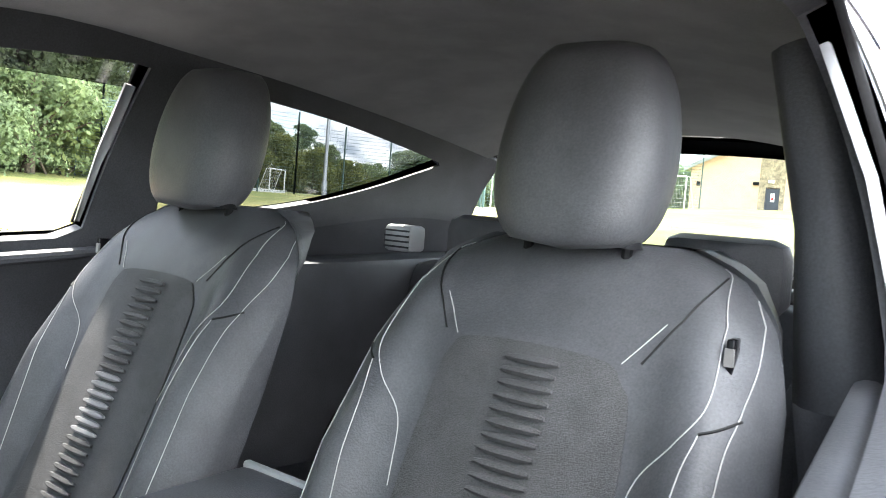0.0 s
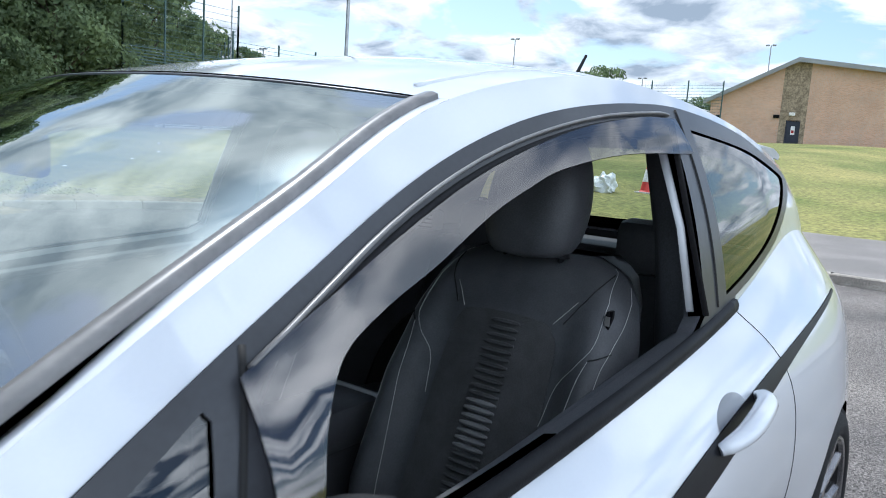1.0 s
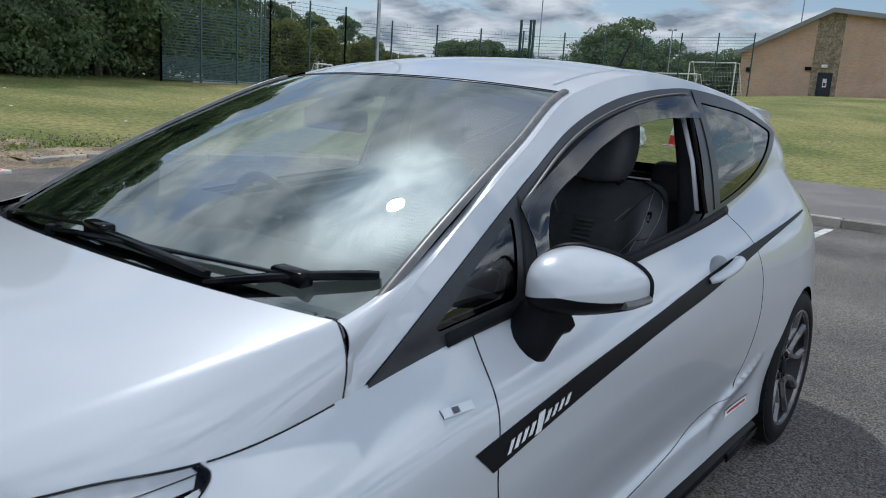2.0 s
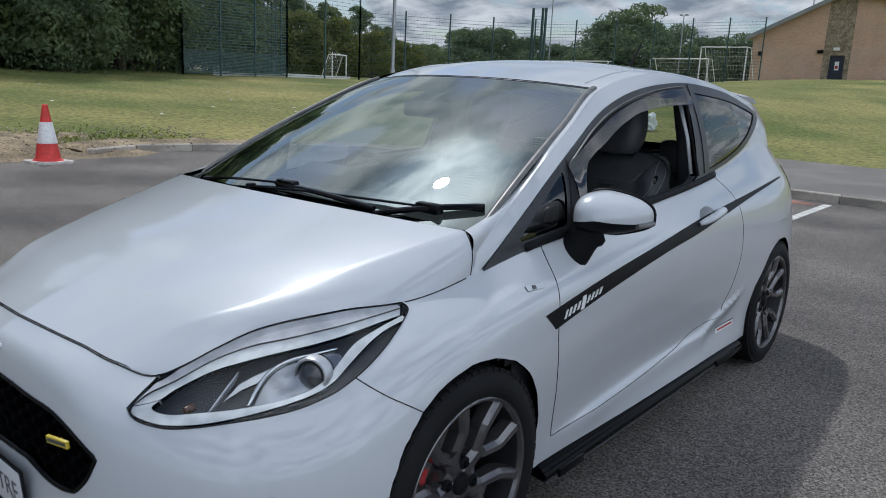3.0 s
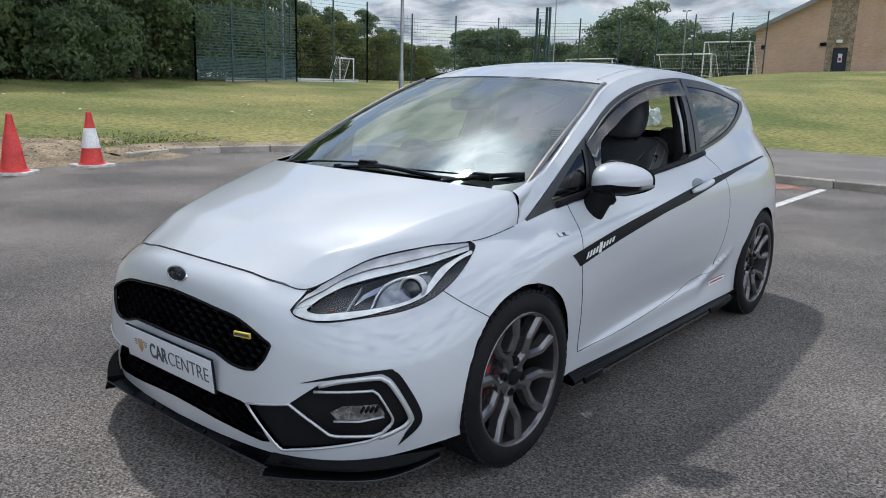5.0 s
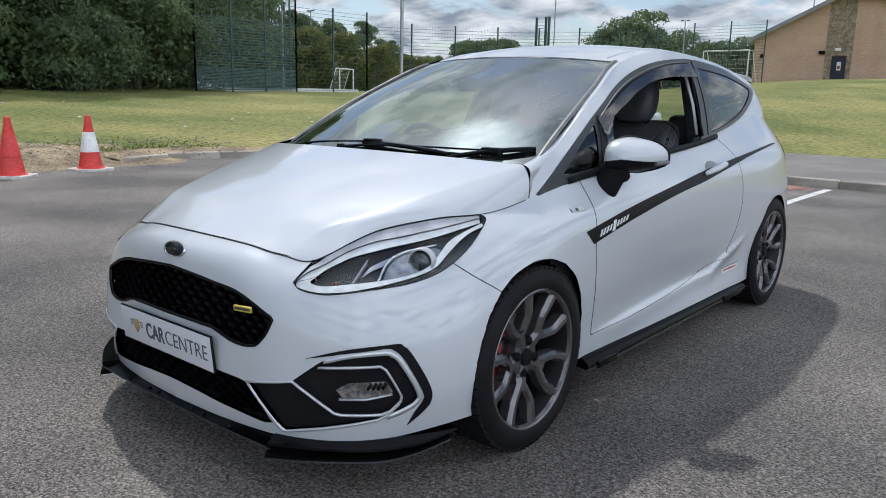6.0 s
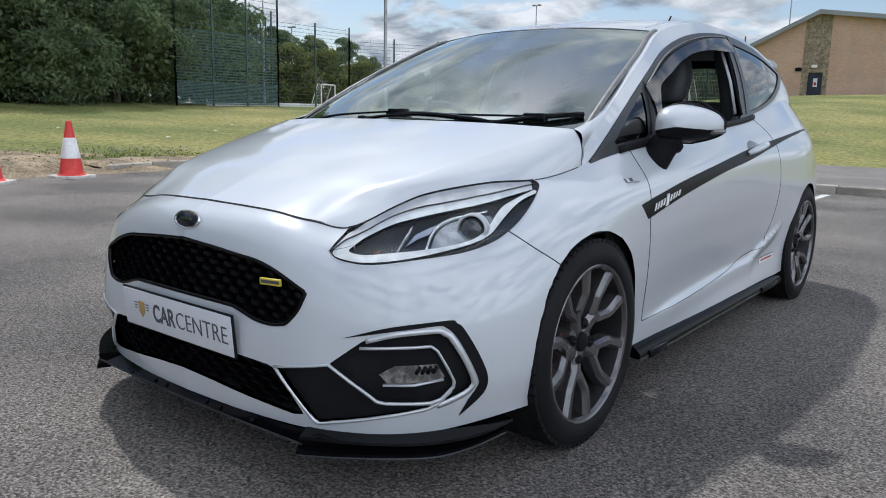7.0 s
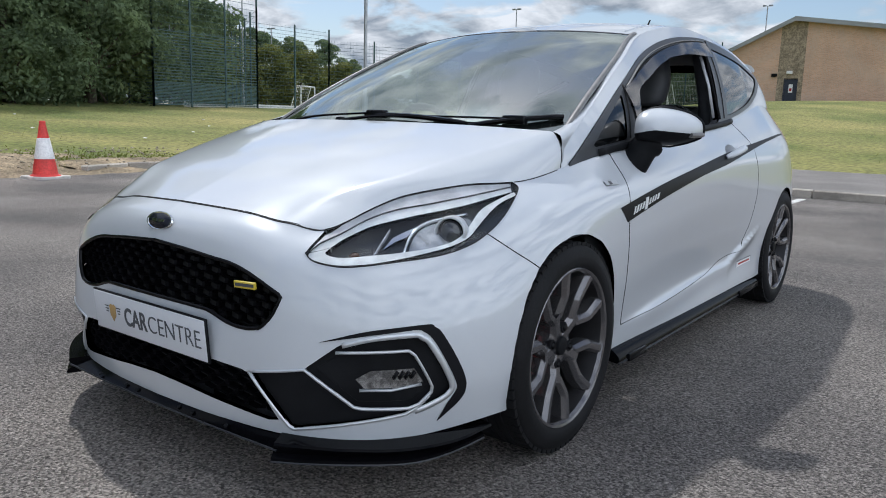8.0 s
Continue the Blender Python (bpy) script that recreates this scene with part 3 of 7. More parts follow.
def bonnet(u, v):
    """The bonnet: u from -1 to 1 across, v from 0 (nose) to 1 (cowl); a crease runs along each side at 0.8."""
    u, v = np.broadcast_arrays(np.asarray(u, float), np.asarray(v, float))
    w = np.clip(np.abs(u), 0, 1)
    side = body(2.0 + 3.43 * v, np.full(w.shape, 5.0))
    mid = catmull([(0, -.712, .722), (0, -.47, .818), (0, -.21, .891), (0, .052, .951)], v * 3)
    cr = catmull(CREASE, v * 8)
    s = np.minimum(w / .8, 1)
    p = mid + (cr - mid) * (.5 * s**2 + .5 * s**3.2)[..., None]
    p[..., 0] = cr[..., 0] * s
    nose = body(1.62 * s, np.full(w.shape, 5.0))
    top = np.array(SECTIONS[0][5])
    flat = top + (np.array(CREASE[0]) - top) * (.5 * s**2 + .5 * s**3.2)[..., None]
    flat[..., 0] = CREASE[0][0] * s
    p = p + (nose - flat) * ((1 - v) ** 3)[..., None]
    r = np.clip((w - .8) / .2, 0, 1)
    edge = cr + (body(1.62 + 0 * v, np.full(w.shape, 5.0)) - np.array(CREASE[0])) * ((1 - v) ** 3)[..., None]
    q = edge + (side - edge) * r[..., None]
    hump = np.sin(np.pi * r) * (.008 + .006 * v**3) * np.clip(v * 5, 0, 1)
    q[..., 0] += hump
    q[..., 2] += hump * .6
    front = body(1.62 + .38 * r, np.full(w.shape, 5.0))
    line = edge + (side - edge) * r[..., None]
    q = q + (front - line) * (np.clip(1 - v * 6, 0, 1) ** 2)[..., None]
    p = np.where((w > .8)[..., None], q, p)
    return p * np.stack([np.where(u < 0, -1, 1), np.ones(u.shape), np.ones(u.shape)], -1)

# ---- ground, kerbs, lawn ----
KERB_LINE = smooth_line([(-9.25, 3.95), (-9.55, 4.8), (-9.45, 5.7), (-9.15, 6.7), (-8.2, 8.2), (-6.4, 9.35), (-4.0, 9.70), (-0.6, 9.62), (4.0, 9.45), (14.0, 9.2), (30.0, 9.0)], 10)


def rise(x, y):
    """Height of the lawn: it climbs gently away from the car park."""
    d1 = np.maximum(-9.4 - x, 0)
    back = 9.8 + 5.6 / (1 + np.exp(np.clip(-(x + 4.5) * 1.2, -60, 60)))
    d2 = np.maximum(y - back, 0)
    slope = 0.020 + 0.042 / (1 + np.exp(np.clip(-(x + 22) / 3.5, -60, 60)))
    h = np.sqrt((0.050 * np.minimum(d1, 24)) ** 2 + (slope * np.minimum(d2, 46)) ** 2)
    return h


_KP = np.array(KERB_LINE)
_KN = np.gradient(_KP, axis=0)
_KN = np.stack([-_KN[:, 1], _KN[:, 0]], 1) / np.linalg.norm(_KN, axis=1, keepdims=True)


def ground_height(x, y):
    """Lawn beyond the kerb, and a hidden bed under the asphalt."""
    x, y = np.broadcast_arrays(np.asarray(x, float), np.asarray(y, float))
    d2 = (x[..., None] - _KP[:, 0]) ** 2 + (y[..., None] - _KP[:, 1]) ** 2
    i = d2.argmin(-1)
    off = (x - _KP[i, 0]) * _KN[i, 0] + (y - _KP[i, 1]) * _KN[i, 1]
    lawn = np.where(y < 3.95, x < -9.6, off > 0.38)
    return np.where(lawn, 0.075 + rise(x, y), -0.03)


edge = lambda lo, hi, n: np.linspace(lo, hi, n)
gx = np.concatenate([[-900, -500, -250, -140, -100], edge(-80, -12, 52), edge(-11, -7, 17), edge(-6.5, 12, 30), edge(14, 60, 20), [90, 150, 300, 600, 900]])
gy = np.concatenate([[-900, -400, -150, -80], edge(-60, 0, 20), edge(1, 8.5, 26), edge(8.75, 10.25, 7), edge(10.6, 20, 20), edge(21, 75, 44), [90, 120, 180, 300, 600, 900]])
GX, GY = np.meshgrid(gx, gy, indexing="ij")
GZ = ground_height(GX, GY)
rough = np.array([noise.noise((x * 0.35, y * 0.35, 0)) for x, y in zip(GX.ravel(), GY.ravel())]).reshape(GX.shape)
GZ = GZ + np.where(GZ > 0.09, 0.05 * rough, 0)
b = len(gy)
gverts = np.stack([GX, GY, GZ], -1).reshape(-1, 3)
gfaces = [(i * b + j, (i + 1) * b + j, (i + 1) * b + j + 1, i * b + j + 1) for i in range(len(gx) - 1) for j in range(b - 1)]
ground = new("ground", mesh_of("ground", gverts, gfaces, GRASS, True))
tagged(ground, "short green lawn with dry patches rising from the car park", "ground", kind="structure")

bm = bmesh.new()
kp, kn = _KP, _KN
lot = [(-9.25, -60), (-9.25, 3.0), *[tuple(q) for q in kp + kn * 0.10], (60, 9.1), (60, -60)]
bm.faces.new([bm.verts.new((x, y, 0)) for x, y in lot])
bmesh.ops.triangulate(bm, faces=bm.faces)
road = part("road", bm, ASPHALT, None, smooth=False)
tagged(road, "grey asphalt car park with pale worn patches", "car park", kind="structure")
for f in road.data.polygons:
    if f.normal.z < 0:
        f.flip()
walk_in = [(x, y + 0.12) for x, y in KERB_LINE if x > -5.0]
walk_out = [(x, 15.25 + 0.2 * math.sin(x)) for x in np.linspace(30, -3.4, 14)]
bm = prism(walk_in + walk_out + [(-4.7, 13.5)], 0.0, 0.115)
pavement = part("pavement", bm, PAVING, None, smooth=False)
tagged(pavement, "worn grey tarmac footpath behind the kerb", "pavement", kind="structure")


def line_mark(x0, x1, y0, y1):
    bm = boxed((x0, y0, -0.02), (x1, y1, 0.004))
    return tagged(part("bay_line", bm, LINE, None, smooth=False), "worn white parking bay line on the asphalt", "road marking", kind="structure")


line_mark(-0.47, -0.37, 4.6, 9.35)
# a reddish repair patch beside the kerb
bm = bmesh.new()
bm.faces.new([bm.verts.new((-1.15 + 0.60 * math.cos(a) * (1 + 0.15 * math.sin(3 * a)), 9.15 + 0.28 * math.sin(a) * (1 + 0.2 * math.cos(5 * a)), 0.004)) for a in np.linspace(0, math.tau, 28, endpoint=False)])
tagged(part("repair_patch", bm, material("red_grit", (0.30, 0.15, 0.11), 0.9, vary=0.3, scale=5, fine=0.4, fine_scale=40), None, smooth=False), "reddish gritty patch on the asphalt by the kerb", "road repair", kind="structure")

# kerb stones, one by one
kerb = thing("kerb", "weathered concrete kerb stones along the car park", "kerb", kind="structure")
seg = np.concatenate([[0], np.cumsum(np.linalg.norm(np.diff(kp, axis=0), axis=1))])
stone = boxed((-0.455, -0.065, -0.15), (0.455, 0.065, 0.125), 0.014, seg=1)
stone_me = bpy.data.meshes.new("kerb_stone")
stone.to_mesh(stone_me)
stone.free()
stone_me.materials.append(KERB)
for s in np.arange(0.46, seg[-1] - 0.5, 0.92):
    x, y = np.interp(s, seg, kp[:, 0]), np.interp(s, seg, kp[:, 1])
    x2, y2 = np.interp(s + 0.2, seg, kp[:, 0]), np.interp(s + 0.2, seg, kp[:, 1])
    k = part_mesh("kerb_stone", stone_me, kerb)
    nx, ny = np.interp(s, seg, kn[:, 0]), np.interp(s, seg, kn[:, 1])
    k.matrix_basis = pose(x + nx * 0.065, y + ny * 0.065, -0.012 * random.random(), random.uniform(-1, 1), random.uniform(-0.8, 0.8), math.degrees(math.atan2(y2 - y, x2 - x)))


# ---- soil bank behind the cones ----
bm = bmesh.new()
bmesh.ops.create_grid(bm, x_segments=40, y_segments=60, size=1)
for v in bm.verts:
    x, y = -10.6 + v.co.x * 1.7, 0.2 + v.co.y * 5.2
    k = max(0, 1 - abs(v.co.x) ** 2) * max(0, 1 - abs(v.co.y) ** 4)
    v.co = (x, y, 0.04 + float(rise(np.array(x), np.array(y))) + k * (0.16 + 0.14 * noise.noise((x * 0.9, y * 0.9, 3)) + 0.06 * noise.noise((x * 4, y * 4, 5))) - (1 - k) * 0.075)
for v in bm.verts:
    v.co.z += 0.03 * noise.noise((v.co.x * 9, v.co.y * 9, 1))
bank = part("soil_bank", bm, SOIL, None)
tagged(bank, "low bank of dry soil and rubble beside the lawn", "soil", kind="stuff")
bm = bmesh.new()
rng = random.Random(5)
for _ in range(700):
    x, y = rng.gauss(-10.2, 0.8), rng.uniform(-4, 6.4)
    if x > -9.0:
        continue
    r = rng.uniform(0.006, 0.028)
    z = 0.055 + float(rise(np.array(x), np.array(y))) + max(0, 1 - abs((x + 10.6) / 1.7) ** 2) * 0.15
    made = bmesh.ops.create_icosphere(bm, subdivisions=1, radius=r, matrix=pose(x, y, z, rng.uniform(0, 90), rng.uniform(0, 90), rng.uniform(0, 90)))["verts"]
    for v in made:
        v.co.z = z + (v.co.z - z) * 0.6
tagged(part("rubble", bm, STONE, None, smooth=False), "scattered pale stones and rubble on the soil", "rubble", kind="stuff")


# bare soil along the back of the kerb
strip, cells = [], []
across = np.linspace(-0.02, 0.75, 8)
for i in range(0, 58):
    for k, o in enumerate(across):
        x, y = kp[i] + kn[i] * (o + 0.10 + 0.10 * noise.noise((i * 0.35, 0, 2)) * k / 7)
        strip.append((x, y, 0.085 + float(rise(np.array(x), np.array(y))) + 0.05 * math.sin(math.pi * k / 7) + 0.035 * noise.noise((x * 4, y * 4, 7)) - 0.06 * (k == 7) - 0.05 * (i == 0)))
for i in range(57):
    cells += [(i * 8 + k, (i + 1) * 8 + k, (i + 1) * 8 + k + 1, i * 8 + k + 1) for k in range(7)]
tagged(new("soil_verge", mesh_of("soil_verge", strip, [f[::-1] for f in cells], SOIL, True)), "strip of bare gritty soil behind the kerb", "soil", kind="stuff")


# ---- grass tufts ----
def grass(name, count, area, tall, seed, label):
    rg = np.random.default_rng(seed)
    pts = area(rg, count)
    z = ground_height(pts[:, 0], pts[:, 1]) + 0.0
    verts, faces = [], []
    for (x, y), zz in zip(pts, z):
        if zz < 0.05:
            continue
        a = rg.uniform(0, math.tau)
        h = tall * rg.uniform(0.5, 1.4)
        w = h * 0.35
        dx, dy = math.cos(a) * w, math.sin(a) * w
        lx, ly = rg.normal(0, 0.5) * h, rg.normal(0, 0.5) * h
        k = len(verts)
        verts += [(x - dx, y - dy, zz - 0.02), (x + dx, y + dy, zz - 0.02), (x + dx * 0.4 + lx, y + dy * 0.4 + ly, zz + h), (x - dx * 1.6 + lx * 0.6, y - dy * 1.6 + ly, zz + h * 0.8)]
        faces += [(k, k + 1, k + 2), (k, k + 2, k + 3)]
    ob = new(name, mesh_of(name, verts, faces, BLADE, True))
    return tagged(ob, label, "grass", kind="stuff")


def near_area(rg, n):
    s = rg.uniform(0, 1, n)
    x = rg.uniform(-24, 8, n)
    y = np.where(x < -9.5, rg.uniform(-6, 26, n), rg.uniform(9.9, 30, n))
    y = np.where((x > -4.2) & (y < 15.4), rg.uniform(15.4, 30, n), y)
    return np.stack([x, y], 1)


def verge_area(rg, n):
    s = rg.uniform(0, 8.5, n)
    x, y = np.interp(s, seg, kp[:, 0]), np.interp(s, seg, kp[:, 1])
    o = np.abs(rg.normal(0, 0.5, n)) + 0.12
    return np.stack([x - o * 0.85, y + np.where(x > -9, o, o * 0.3)], 1)


grass("grass_tufts", 9000, near_area, 0.012, 1, "fine uneven grass blades across the near lawn")
def bank_area(rg, n):
    return np.stack([rg.normal(-10.5, 0.8, n).clip(-14, -9.45), rg.uniform(-4.5, 6.5, n)], 1)


grass("bank_grass", 4500, bank_area, 0.03, 4, "dry rough grass on the soil bank")
grass("verge_grass", 2600, verge_area, 0.028, 3, "longer rough grass along the kerb")


# ---- traffic cones ----
def traffic_cone(x, y, z=0.0, turn=0.0, sleeve=CONE_WHITE, label="red and white plastic traffic cone on a dirty base"):
    c = thing("traffic_cone", label, "traffic cone", "cones by the lawn", at=(x, y, z), turn=turn)
    base = [(0.25 * math.cos(a) * min(1.25, 1 / max(abs(math.cos(a)), abs(math.sin(a)))), 0.25 * math.sin(a) * min(1.25, 1 / max(abs(math.cos(a)), abs(math.sin(a))))) for a in np.linspace(0, math.tau, 40, endpoint=False)]
    bm = prism(base, 0.0, 0.035)
    bmesh.ops.bevel(bm, geom=[e for e in bm.edges if abs(e.verts[0].co.z - e.verts[1].co.z) < 1e-4 and e.verts[0].co.z > 0.02], offset=0.008, segments=2, affect="EDGES")
    part("base", bm, CONE_BASE, c, "dirty white rubber base")
    r = lambda h: 0.170 - (0.170 - 0.036) * (h / 0.75)
    part("lower_body", lathe([(0.195, 0.034), (0.185, 0.046), (r(0.05), 0.062), (r(0.25), 0.27)], 40, "z"), CONE_RED, c)
    part("sleeve", lathe([(r(0.25) + 0.001, 0.268), (r(0.25) + 0.004, 0.272), (r(0.53) + 0.004, 0.548), (r(0.53), 0.552)], 40, "z"), sleeve, c)
    part("upper_body", lathe([(r(0.53), 0.55), (r(0.73), 0.745), (0.040, 0.75), (0.040, 0.775), (0.030, 0.785), (0.024, 0.78), (0.022, 0.70)], 40, "z"), CONE_RED, c)
    return c


traffic_cone(-8.80, 3.10, turn=12)

# ---- the car ----
def mirrored(fn):
    def other(u, v):
        p = fn(u, v)
        p[..., 0] *= -1
        return p
    return other


_gu, _gv = np.meshgrid(np.linspace(3.2, 11.0, 600), np.linspace(0, 5, 200), indexing="ij")
_gp = body(_gu, _gv)


def uv(y, z):
    """The body's section and row at length y and height z on the flank."""
    d = (_gp[..., 1] - y) ** 2 + (_gp[..., 2] - z) ** 2
    i, j = np.unravel_index(d.argmin(), d.shape)
    return float(_gu[i, j]), float(_gv[i, j])


def flip_line(line):
    return [(-a, b) for a, b in line[::-1]]


ARCH, AXLE, BASE = 0.333, 0.312, 2.493


def arch(y0, a0, a1, n=26):
    """Wheel arch about the axle at y0: angles in degrees, from the front (180) over the top to the rear (0)."""
    return [uv(y0 + 0.020 + ARCH * math.cos(radians(a)), AXLE + ARCH * math.sin(radians(a))) for a in np.linspace(a0, a1, n)]


car = thing("car", "white three-door hatchback with dark stripes and grey alloy wheels", "car")
STEP = (0.06, 0.13)
FINE = (0.045, 0.05)
CUP = [(7.61 + 0.115 * math.cos(a), 4.15 + 0.25 * math.sin(a)) for a in np.linspace(0, math.tau, 28, endpoint=False)]
GSTEP = (0.035, 0.03)

LAMP_LOW = smooth_line([(1.965, 3.93), (2.08, 3.62), (2.25, 3.44), (2.45, 3.34), (2.80, 3.35), (3.36, 3.43), (3.70, 3.61), (3.93, 3.84)], 6)
LAMP_REAR = smooth_line([(3.93, 3.84), (4.34, 4.30), (4.62, 4.64), (4.74, 4.84), (4.72, 5.0)], 6)
LAMP_TOP = [(4.72, 5.0), (2.0, 5.0)]
SEAM_LOW = 128.0
SEAM = [(3.93, 3.84), (4.19, 3.24), arch(0, SEAM_LOW, SEAM_LOW, 1)[0]]
ARCH_FRONT = arch(0, SEAM_LOW, 199.5)

GRILLE_HALF = smooth_line([(0, 3.22), (0.45, 3.12), (0.80, 3.03), (1.157, 2.96), (1.473, 2.81), (1.78, 2.58)], 5) + smooth_line([(1.81, 2.52), (1.72, 2.17), (1.60, 1.93)], 4) + smooth_line([(1.55, 1.87), (1.368, 1.82), (1.12, 1.85), (0.86, 1.99), (0.70, 2.02), (0, 2.04)], 4)
INTAKE_HALF = [(0, 1.26), (0.45, 1.20), (0.863, 1.13), (1.305, 1.08), (1.44, 1.02), (1.73, 0.26), (1.60, 0.22), (1.03, 0.32), (0.5, 0.42), (0, 0.48)]
GRILLE = GRILLE_HALF + [(-a, b) for a, b in GRILLE_HALF[::-1]][1:-1]
INTAKE = INTAKE_HALF + [(-a, b) for a, b in INTAKE_HALF[::-1]][1:-1]
FOG = [(1.44, 1.06), (2.06, 1.26), (2.38, 1.68)] + smooth_line([(2.42, 1.72), (2.70, 1.83), (3.05, 1.87), (3.13, 1.80), (3.20, 1.68), (3.42, 0.98), (3.41, 0.76), (3.26, 0.60), (3.05, 0.48), (2.567, 0.35), (1.95, 0.17), (1.87, 0.15)], 4)

half = [(0, 5), (2.0, 5.0)] + LAMP_LOW + SEAM + ARCH_FRONT + [(3.2, 0), (0, 0)]
BUMPER = half + [(-a, b) for a, b in half[::-1]][1:-1]
bumper = sheet("front_bumper", car, body, BUMPER, PAINT, (0.035, 0.06), [GRILLE, INTAKE, FOG, flip_line(FOG)], label="white painted front bumper")

DOOR_FRONT = smooth_line([(6.06, 4.97), (6.02, 4.34), (5.985, 3.30), (6.06, 1.76), (6.10, 0.62)], 6)
DOOR_LOW = smooth_line([(6.10, 0.62), (6.71, 0.70), (7.40, 0.92), (7.72, 1.16), (8.05, 1.25)], 6)
DOOR_REAR = smooth_line([(8.05, 1.25), (8.16, 2.2), (8.17, 3.3), (8.10, 4.35), (8.00, 5.0)], 6)
ARCH_REAR = arch(BASE, 180 + 19.5, -12)
FENDER = LAMP_REAR + [(6.05, 5.0)] + DOOR_FRONT + arch(0, -8, SEAM_LOW) + SEAM[1:2]
DOOR = DOOR_LOW + DOOR_REAR + [(6.06, 5.0)] + DOOR_FRONT
QUARTER = DOOR_REAR + [(10.55, 5.0), (10.75, 4.0), (10.75, 1.6), (10.6, 0.9), (10.1, 0.4)] + ARCH_REAR[::-1][:-9] + [uv(2.10, 0.345)]
SILL = DOOR_LOW + [uv(2.10, 0.345)] + ARCH_REAR[:9][::-1] + [(8.4, 0.0), (5.62, 0)] + arch(0, -20, -8, 4)
for side, fn in (("left", body), ("right", mirrored(body))):
    sheet("front_wing", car, fn, FENDER, PAINT, (0.035, 0.06))
    door = sheet("door_panel", car, fn, DOOR, PAINT, FINE, [CUP])
    sheet("rear_wing", car, fn, QUARTER, PAINT, (0.05, 0.07))
    sheet("sill", car, fn, SILL, PAINT, FINE)


def tail(w, v):
    return body(np.where(w < 0, -1, 1) * (12 - np.abs(w)), v)


sheet("tailgate", car, tail, [(-1.22, 5), (1.22, 5), (1.25, 4), (1.25, 1.8), (-1.25, 1.8), (-1.25, 4)], PAINT, STEP)
sheet("rear_bumper", car, tail, [(-1.25, 1.76), (1.25, 1.76), (1.4, 0.9), (1.7, 0.3), (1.7, 0), (-1.7, 0), (-1.7, 0.3), (-1.4, 0.9)], PAINT, STEP)
for sgn in (1, -1):
    sheet("tail_lamp", car, tail, [(sgn * a, b) for a, b in ((0.95, 3.2), (1.25, 3.1), (1.80, 3.40), (2.02, 3.95), (1.80, 4.45), (1.3, 4.6), (1.0, 4.5))], TAIL, STEP, lift=0.004, label="red rear lamp")

# bonnet, with a crease each side
sheet("bonnet", car, bonnet, [(-1, 0.004), (1, 0.004), (1, 1), (0.83, 1.0), (0.77, 0.997), (-0.77, 0.997), (-0.83, 1.0), (-1, 1)], PAINT, (0.04, 0.03), label="white painted bonnet")
sheet("windscreen", car, screen, [(-1, 0), (1, 0), (1, 1), (-1, 1)], SCREEN_GLASS, (0.06, 0.05), fold=0, label="windscreen that reflects cloud").visible_shadow = False
sheet("windscreen_surround", car, screen, [(-1.0, -0.0), (1.0, -0.0), (1.0, 1.0), (-1.0, 1.0)], GLOSS, (0.06, 0.05), [[(-0.986, 0.030), (0.986, 0.030), (0.988, 0.990), (-0.988, 0.990)]], lift=-0.004, fold=0.006)
for sgn in (1, -1):
    ribbon("screen_moulding", car, screen, [(sgn * 0.992, v) for v in np.linspace(0, 1.0, 24)], 0.020, SEAL, lift=0.010)
ribbon("roof_moulding", car, screen, [(u, 0.996) for u in np.linspace(-0.98, 0.98, 24)], 0.008, TRIM, lift=0.001, height=0.001)
sheet("roof", car, roof, [(-1, 0.004), (1, 0.004), (1, 1), (-1, 1)], PAINT, (0.06, 0.03), label="white painted roof")
for sgn in (1, -1):
    ribbon("roof_seam", car, roof, [(sgn * 0.86, v) for v in np.linspace(0.03, 0.95, 30)], 0.008, PAINT, lift=0.003, height=0.002)

# painted inner face of the windscreen pillars, flared out at the foot to meet the bonnet
FOOT = [(0.678, 0.148, 0.934), (0.674, 0.190, 0.942), (0.670, 0.245, 0.956), (0.662, 0.330, 0.988), (0.652, 0.425, 1.032), (0.636, 0.539, 1.089), (0.619, 0.648, 1.151)]


def pillar_face(s, t):
    s, t = np.broadcast_arrays(np.asarray(s, float), np.asarray(t, float))
    y = 0.13 + 0.91 * s
    a = rail(y)
    b = screen(np.full(s.shape, 1.0), np.clip((y - 0.19) / 0.85, -0.05, 1.0))
    low = catmull(FOOT, np.interp(y, [0.13, 0.19, 0.245, 0.33, 0.425, 0.539, 0.648], range(7)))
    k = np.clip((y - 0.50) / 0.14, 0, 1)[..., None]
    b = low + (b - low) * k
    b[..., 0] -= 0.004
    p = b + (a - b) * t[..., None]
    bow = 0.003 + 0.019 * np.clip(1 - 4 * s, 0, 1)
    h = bow * np.sin(np.pi * np.clip(t, 0, 1))
    p[..., 0] += h * 0.8 * np.clip(1 - 3 * s, 0, 1)
    p[..., 2] += h * 0.8
    return p


for fn in (pillar_face, mirrored(pillar_face)):
    sheet("pillar_face", car, fn, [(0.0, 0.0), (1.0, 0.0), (1.0, 1.0), (0.0, 1.0)], PAINT, (0.02, 0.12), fold=0.012)

# cowl and wipers
def cowl(u, v):
    a, b = bonnet(u * 0.78, np.full(np.shape(u), 0.985)), screen(u * 0.98, np.full(np.shape(u), 0.012))
    p = a + (b - a) * np.asarray(v)[..., None]
    p[..., 2] -= 0.010 * np.sin(np.pi * np.clip(v, 0, 1)) + 0.020 * (1 - np.clip(v, 0, 1))
    return p


grid_mesh("scuttle", cowl, np.linspace(-1, 1, 40), np.linspace(-0.35, 1, 8), BLACK, car, "black plastic scuttle panel")


